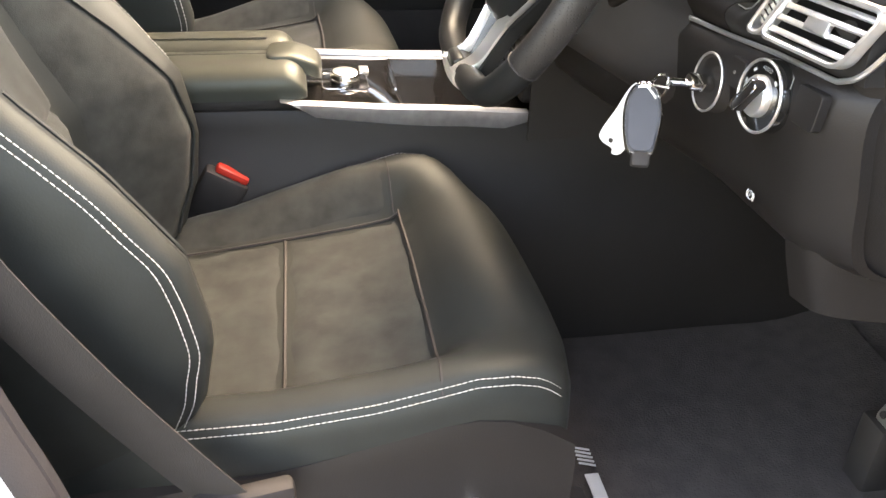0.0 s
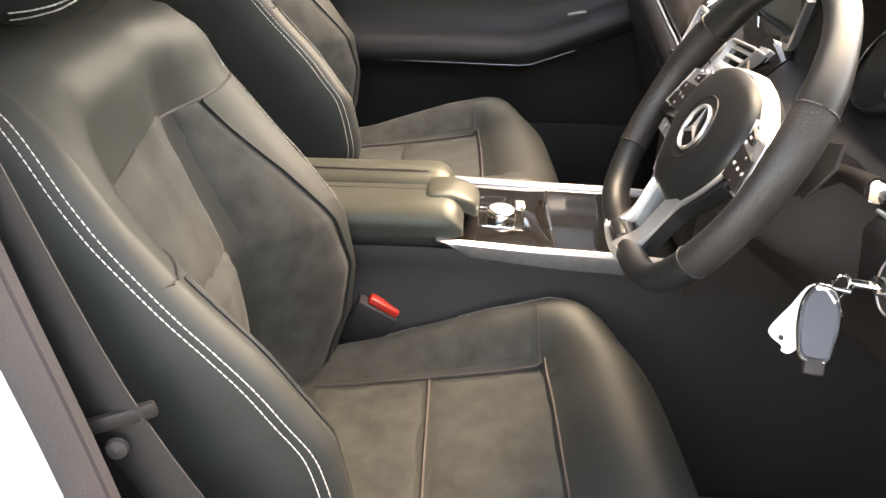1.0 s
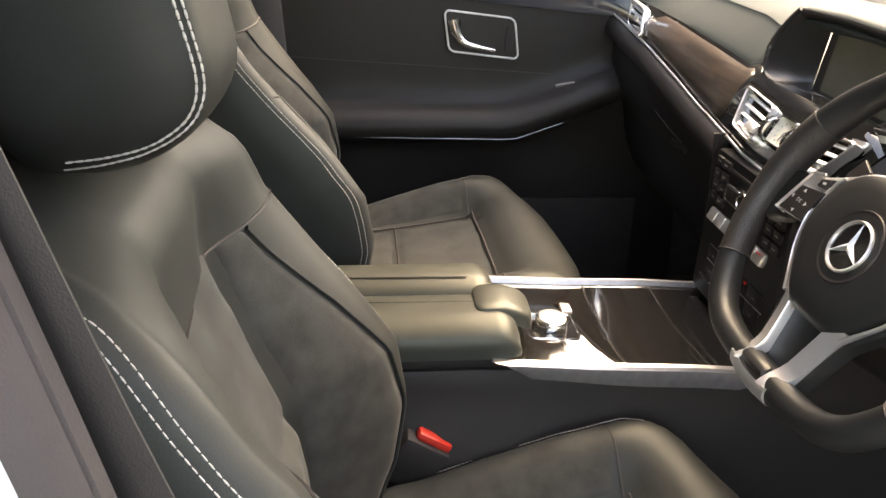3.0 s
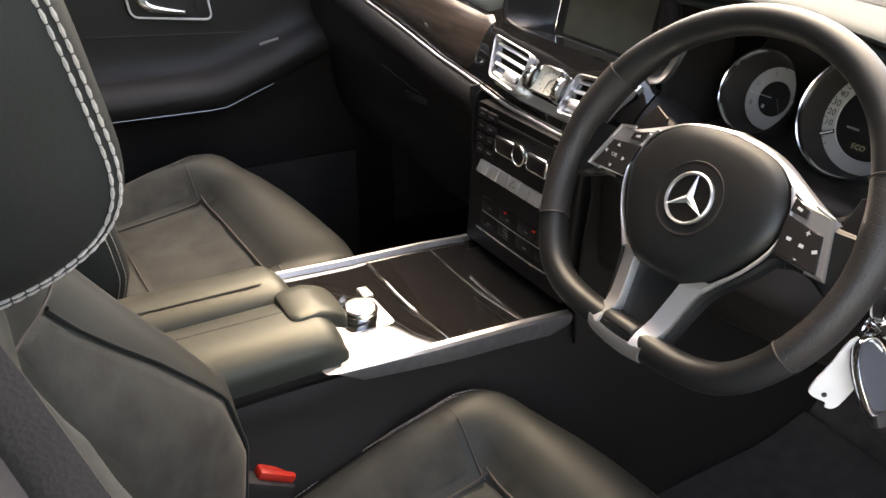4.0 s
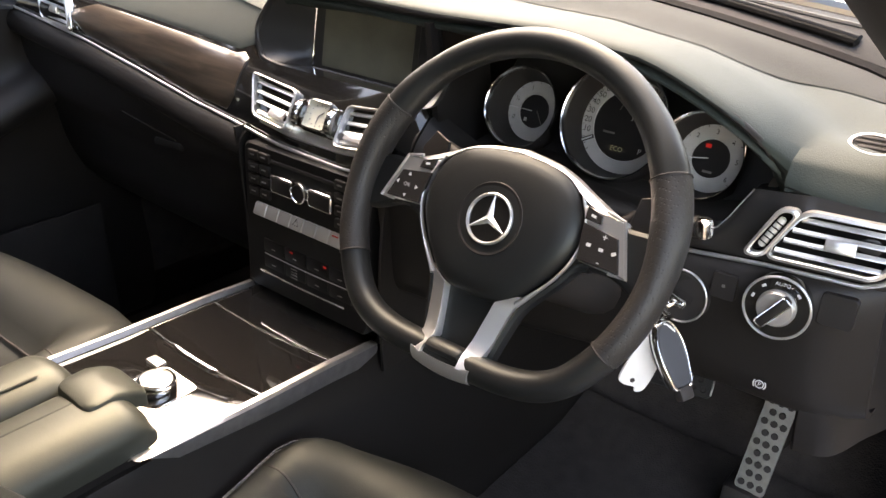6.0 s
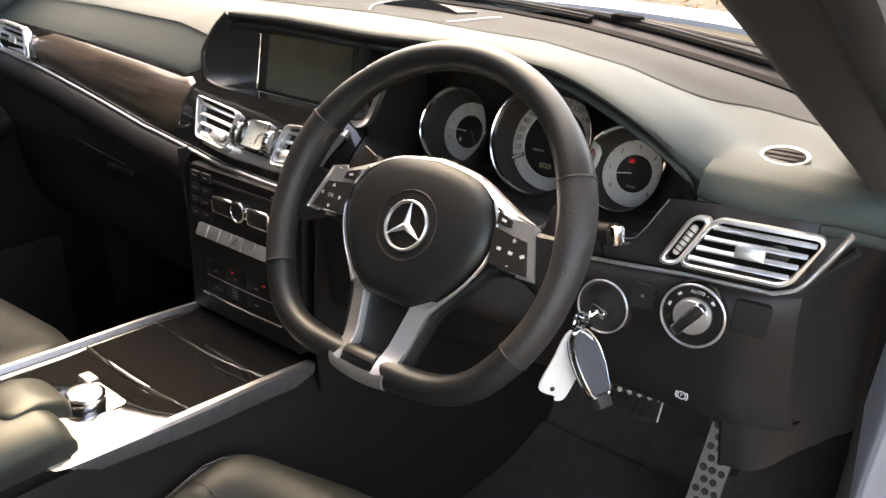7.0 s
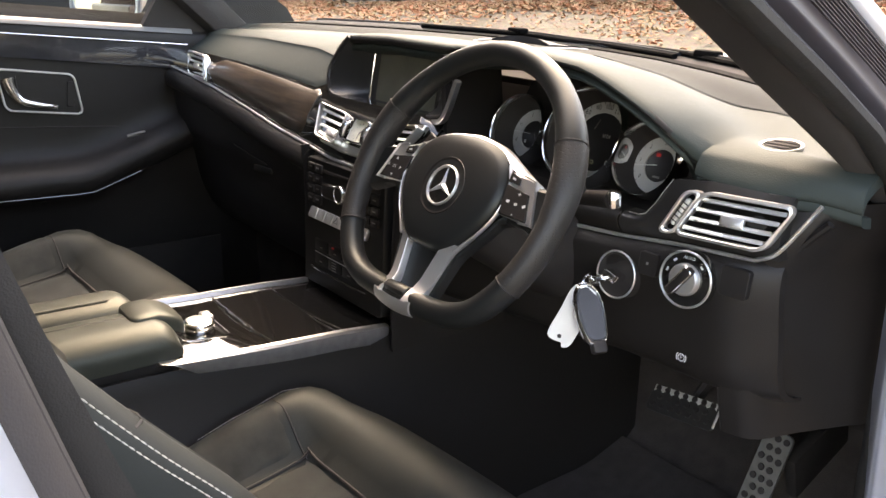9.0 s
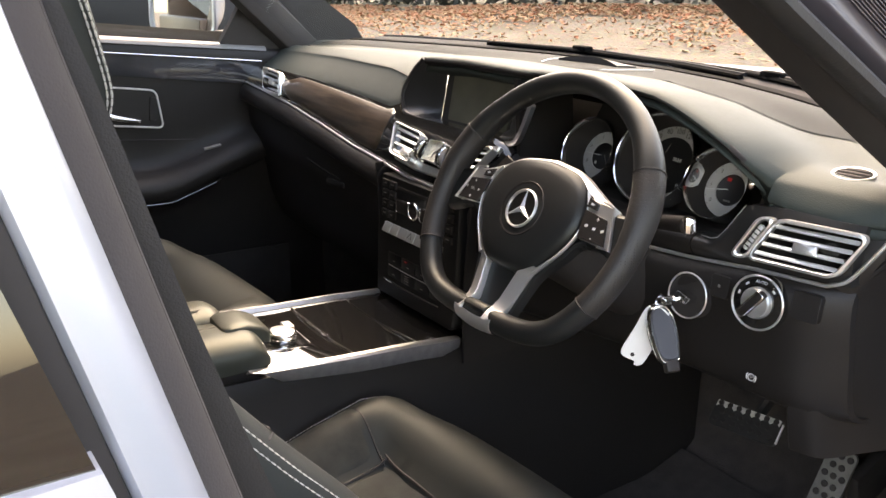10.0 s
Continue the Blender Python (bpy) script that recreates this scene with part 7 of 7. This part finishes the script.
    part("shortcut_key", box_bm(k @ pose(-0.046, 0.030, 0.002), (0.022, 0.014, 0.006), 0.002), M_SATIN, con, "satin silver shortcut key")
    # padded armrest in two lids
    def pad(name, x0, x1, y0, y1, z0, z1, nose, lab, material=M_ARM_LIT):
        g = []
        for y in np.r_[np.linspace(y0, y1 - nose, 12), y1 - nose * np.array((0.8, 0.6, 0.42, 0.28, 0.17, 0.09, 0.03, 0.0))]:
            e = (y1 - y) / nose
            r = math.sqrt(max(0.0, 1 - (1 - min(1, e)) ** 2)) if e < 1 else 1.0
            h = z0 + (z1 - z0) * (0.25 + 0.75 * r)
            i = 0.010 * (1 - r)
            c = [(x0 + i, z0), (x0 + i, (z0 + h) / 2), (x0 + 0.004 + i, h - 0.006), (x0 + 0.020, h), ((x0 + x1) / 2, h + 0.002), (x1 - 0.026, h), (x1 - 0.008 - i, h - 0.008), (x1 - i, (z0 + h) / 2), (x1 - i, z0)]
            g.append([(x, y, z) for x, z in crom(c, 28)])
        return part(name, grid_bm(g, close_v=True, caps=True), material, con, lab)
    lid_l = pad("armrest_lid", -0.066, 0.0185, -0.62, -0.226, 0.66, 0.703, 0.03, "soft leather armrest lid")
    lid_r = pad("armrest_lid", 0.0225, 0.124, -0.62, -0.214, 0.662, 0.702, 0.03, "soft leather armrest lid")
    # release pad, softly rounded all round, over the front ends of both lids
    g = []
    for r, h in ((1.0, -0.016), (1.0, -0.005), (0.985, -0.001), (0.94, 0.002), (0.84, 0.0035), (0.5, 0.0045), (0.05, 0.005)):
        ring = [(r * 0.0345 * math.copysign(abs(math.cos(a)) ** 0.36, math.cos(a)), r * 0.0365 * math.copysign(abs(math.sin(a)) ** 0.36, math.sin(a))) for a in np.linspace(0, 2 * math.pi, 49)[:-1]]
        g.append([(0.0495 + u - 0.10 * v, -0.229 + v - 0.05 * u, 0.7045 + h - 1.6 * max(0.0, v + 0.004) ** 1.4) for u, v in ring])
    part("armrest_latch", grid_bm(g, close_v=True, caps=True), M_ARM_LIT, con, "padded leather armrest release tongue")
    # darker strips on the lids paint the shade of their shallow grooves
    for lid, x, z in ((lid_l, -0.014, 0.7046), (lid_r, 0.052, 0.7036)):
        part("crease", tube_bm([(x + 0.006 * f, -0.60 + 0.335 * f, z) for f in np.linspace(0, 1, 8)], 0.0016, 0.0007, n=6), M_LEATHER, lid, "dark strip painting the shade of a soft crease")
    part("armrest_base", box_bm(pose(0.027, -0.43, 0.650), (0.182, 0.41, 0.024), 0.006), M_DARK, con)


build_console()


# ---- pedals and mats ----
def build_pedals():
    acc = thing("accelerator_pedal", "perforated steel accelerator pedal with rubber studs", "pedal", (0.47, 0.62, 0.27))
    m = frame_of((0.515, 0.489, 0.432), (0.05, -0.91, 0.41), (1, 0.05, 0.08))
    part("plate", plate_bm(m @ pose(0, 0, 0, 0, 0, -7), rounded(0.044, 0.150, 0.007), -0.005, 0.0, 0.0015), M_BRAKE, acc, "steel plate")
    mm = m @ pose(0, 0, 0, 0, 0, -7)
    for r in range(9):
        for c in range(3 if r % 2 == 0 else 2):
            x = (-0.0135 + 0.0135 * c) if r % 2 == 0 else (-0.007 + 0.0135 * c)
            part("stud", lathe_bm(mm @ pose(x, 0.064 - 0.016 * r, 0), ((0.0, 0.0016), (0.0045, 0.0016), (0.0052, 0.0)), 12), M_BLACK, acc)
    part("arm", box_bm(pose(0.512, 0.66, 0.42, 20), (0.02, 0.16, 0.08), 0.006), M_BLACK, acc)
    part("foot", box_bm(pose(0.50, 0.480, 0.31), (0.045, 0.06, 0.11), 0.006), M_BLACK, acc)
    br = thing("brake_pedal", "studded rubber brake pedal, shaded face coloured dark, lit edges pale", "pedal", (0.33, 0.6, 0.4))
    m = frame_of((0.362, 0.496, 0.481), (0.05, -0.75, 0.65), (1, 0.05, 0.11))
    # pedal shading is coloured in: dark plate, pale strips for the lit edges
    part("plate", plate_bm(m, rounded(0.118, 0.044, 0.008), -0.006, 0.0, 0.0015), M_RUBBER, br, "rubber pedal pad coloured black for its shade")
    scallop = [[tuple(m @ Vector((-0.055 + 0.110 * i / 56, v, 0.0016))) for v in (0.0105 + 0.0045 * abs(math.sin(math.pi * 7 * i / 56)), 0.0215)] for i in range(57)]
    part("lit_upper_edge", sheet(scallop, 0.0014, (0, 0.75, -0.65)), M_STEEL, br, "scalloped upper edge, its light put in as pale steel")
    part("lit_side_edge", box_bm(m @ pose(0.0592, 0.0, -0.001), (0.0022, 0.034, 0.006), 0.0008), M_STEEL, br, "side edge, its light put in as pale steel")
    for r in range(3):
        for c in range(7 if r % 2 == 0 else 6):
            x = (-0.048 + 0.016 * c) if r % 2 == 0 else (-0.040 + 0.016 * c)
            part("stud", lathe_bm(m @ pose(x, 0.017 - 0.014 * r, 0.0012), ((0.0, 0.0026), (0.0040, 0.0026), (0.0050, 0.0)), 12), M_BLACK, br)
    part("arm", tube_bm([(0.362, 0.514, 0.466), (0.360, 0.60, 0.53), (0.357, 0.68, 0.66), (0.357, 0.80, 0.76)], 0.008, 0.014, n=8), M_BLACK, br)


build_pedals()


def build_mats():
    for x, lab in ((0.40, "black carpet mat in the driver footwell"), (-0.40, "black carpet mat in the passenger footwell")):
        mt = thing("floor_mat", lab, "mat", (x, 0.25, 0.25))
        g = [[(x + 0.24 * u, y, 0.262 + 0.006 * noise.noise((x + u * 2, y * 5, 0)) + 0.25 * max(0, y - 0.52) ** 1.0) for u in np.linspace(-1, 1, 14)] for y in np.linspace(0.0, 0.62, 16)]
        part("carpet", sheet(g, 0.010), M_CARPET, mt)
        if x > 0:
            m = pose(0.455, 0.115, 0.274, 0, 0, 0)
            for k in range(5):
                part("stripe", box_bm(m @ pose(-0.045 + 0.007 * k, 0.0, 0, 0, 0, -20), (0.003, 0.022, 0.001)), M_MARK, mt, "pale woven stripe")
            part("woven_bar", box_bm(m @ pose(0.03, 0.0, 0), (0.06, 0.018, 0.001)), M_MARK, mt, "pale woven bar")


build_mats()
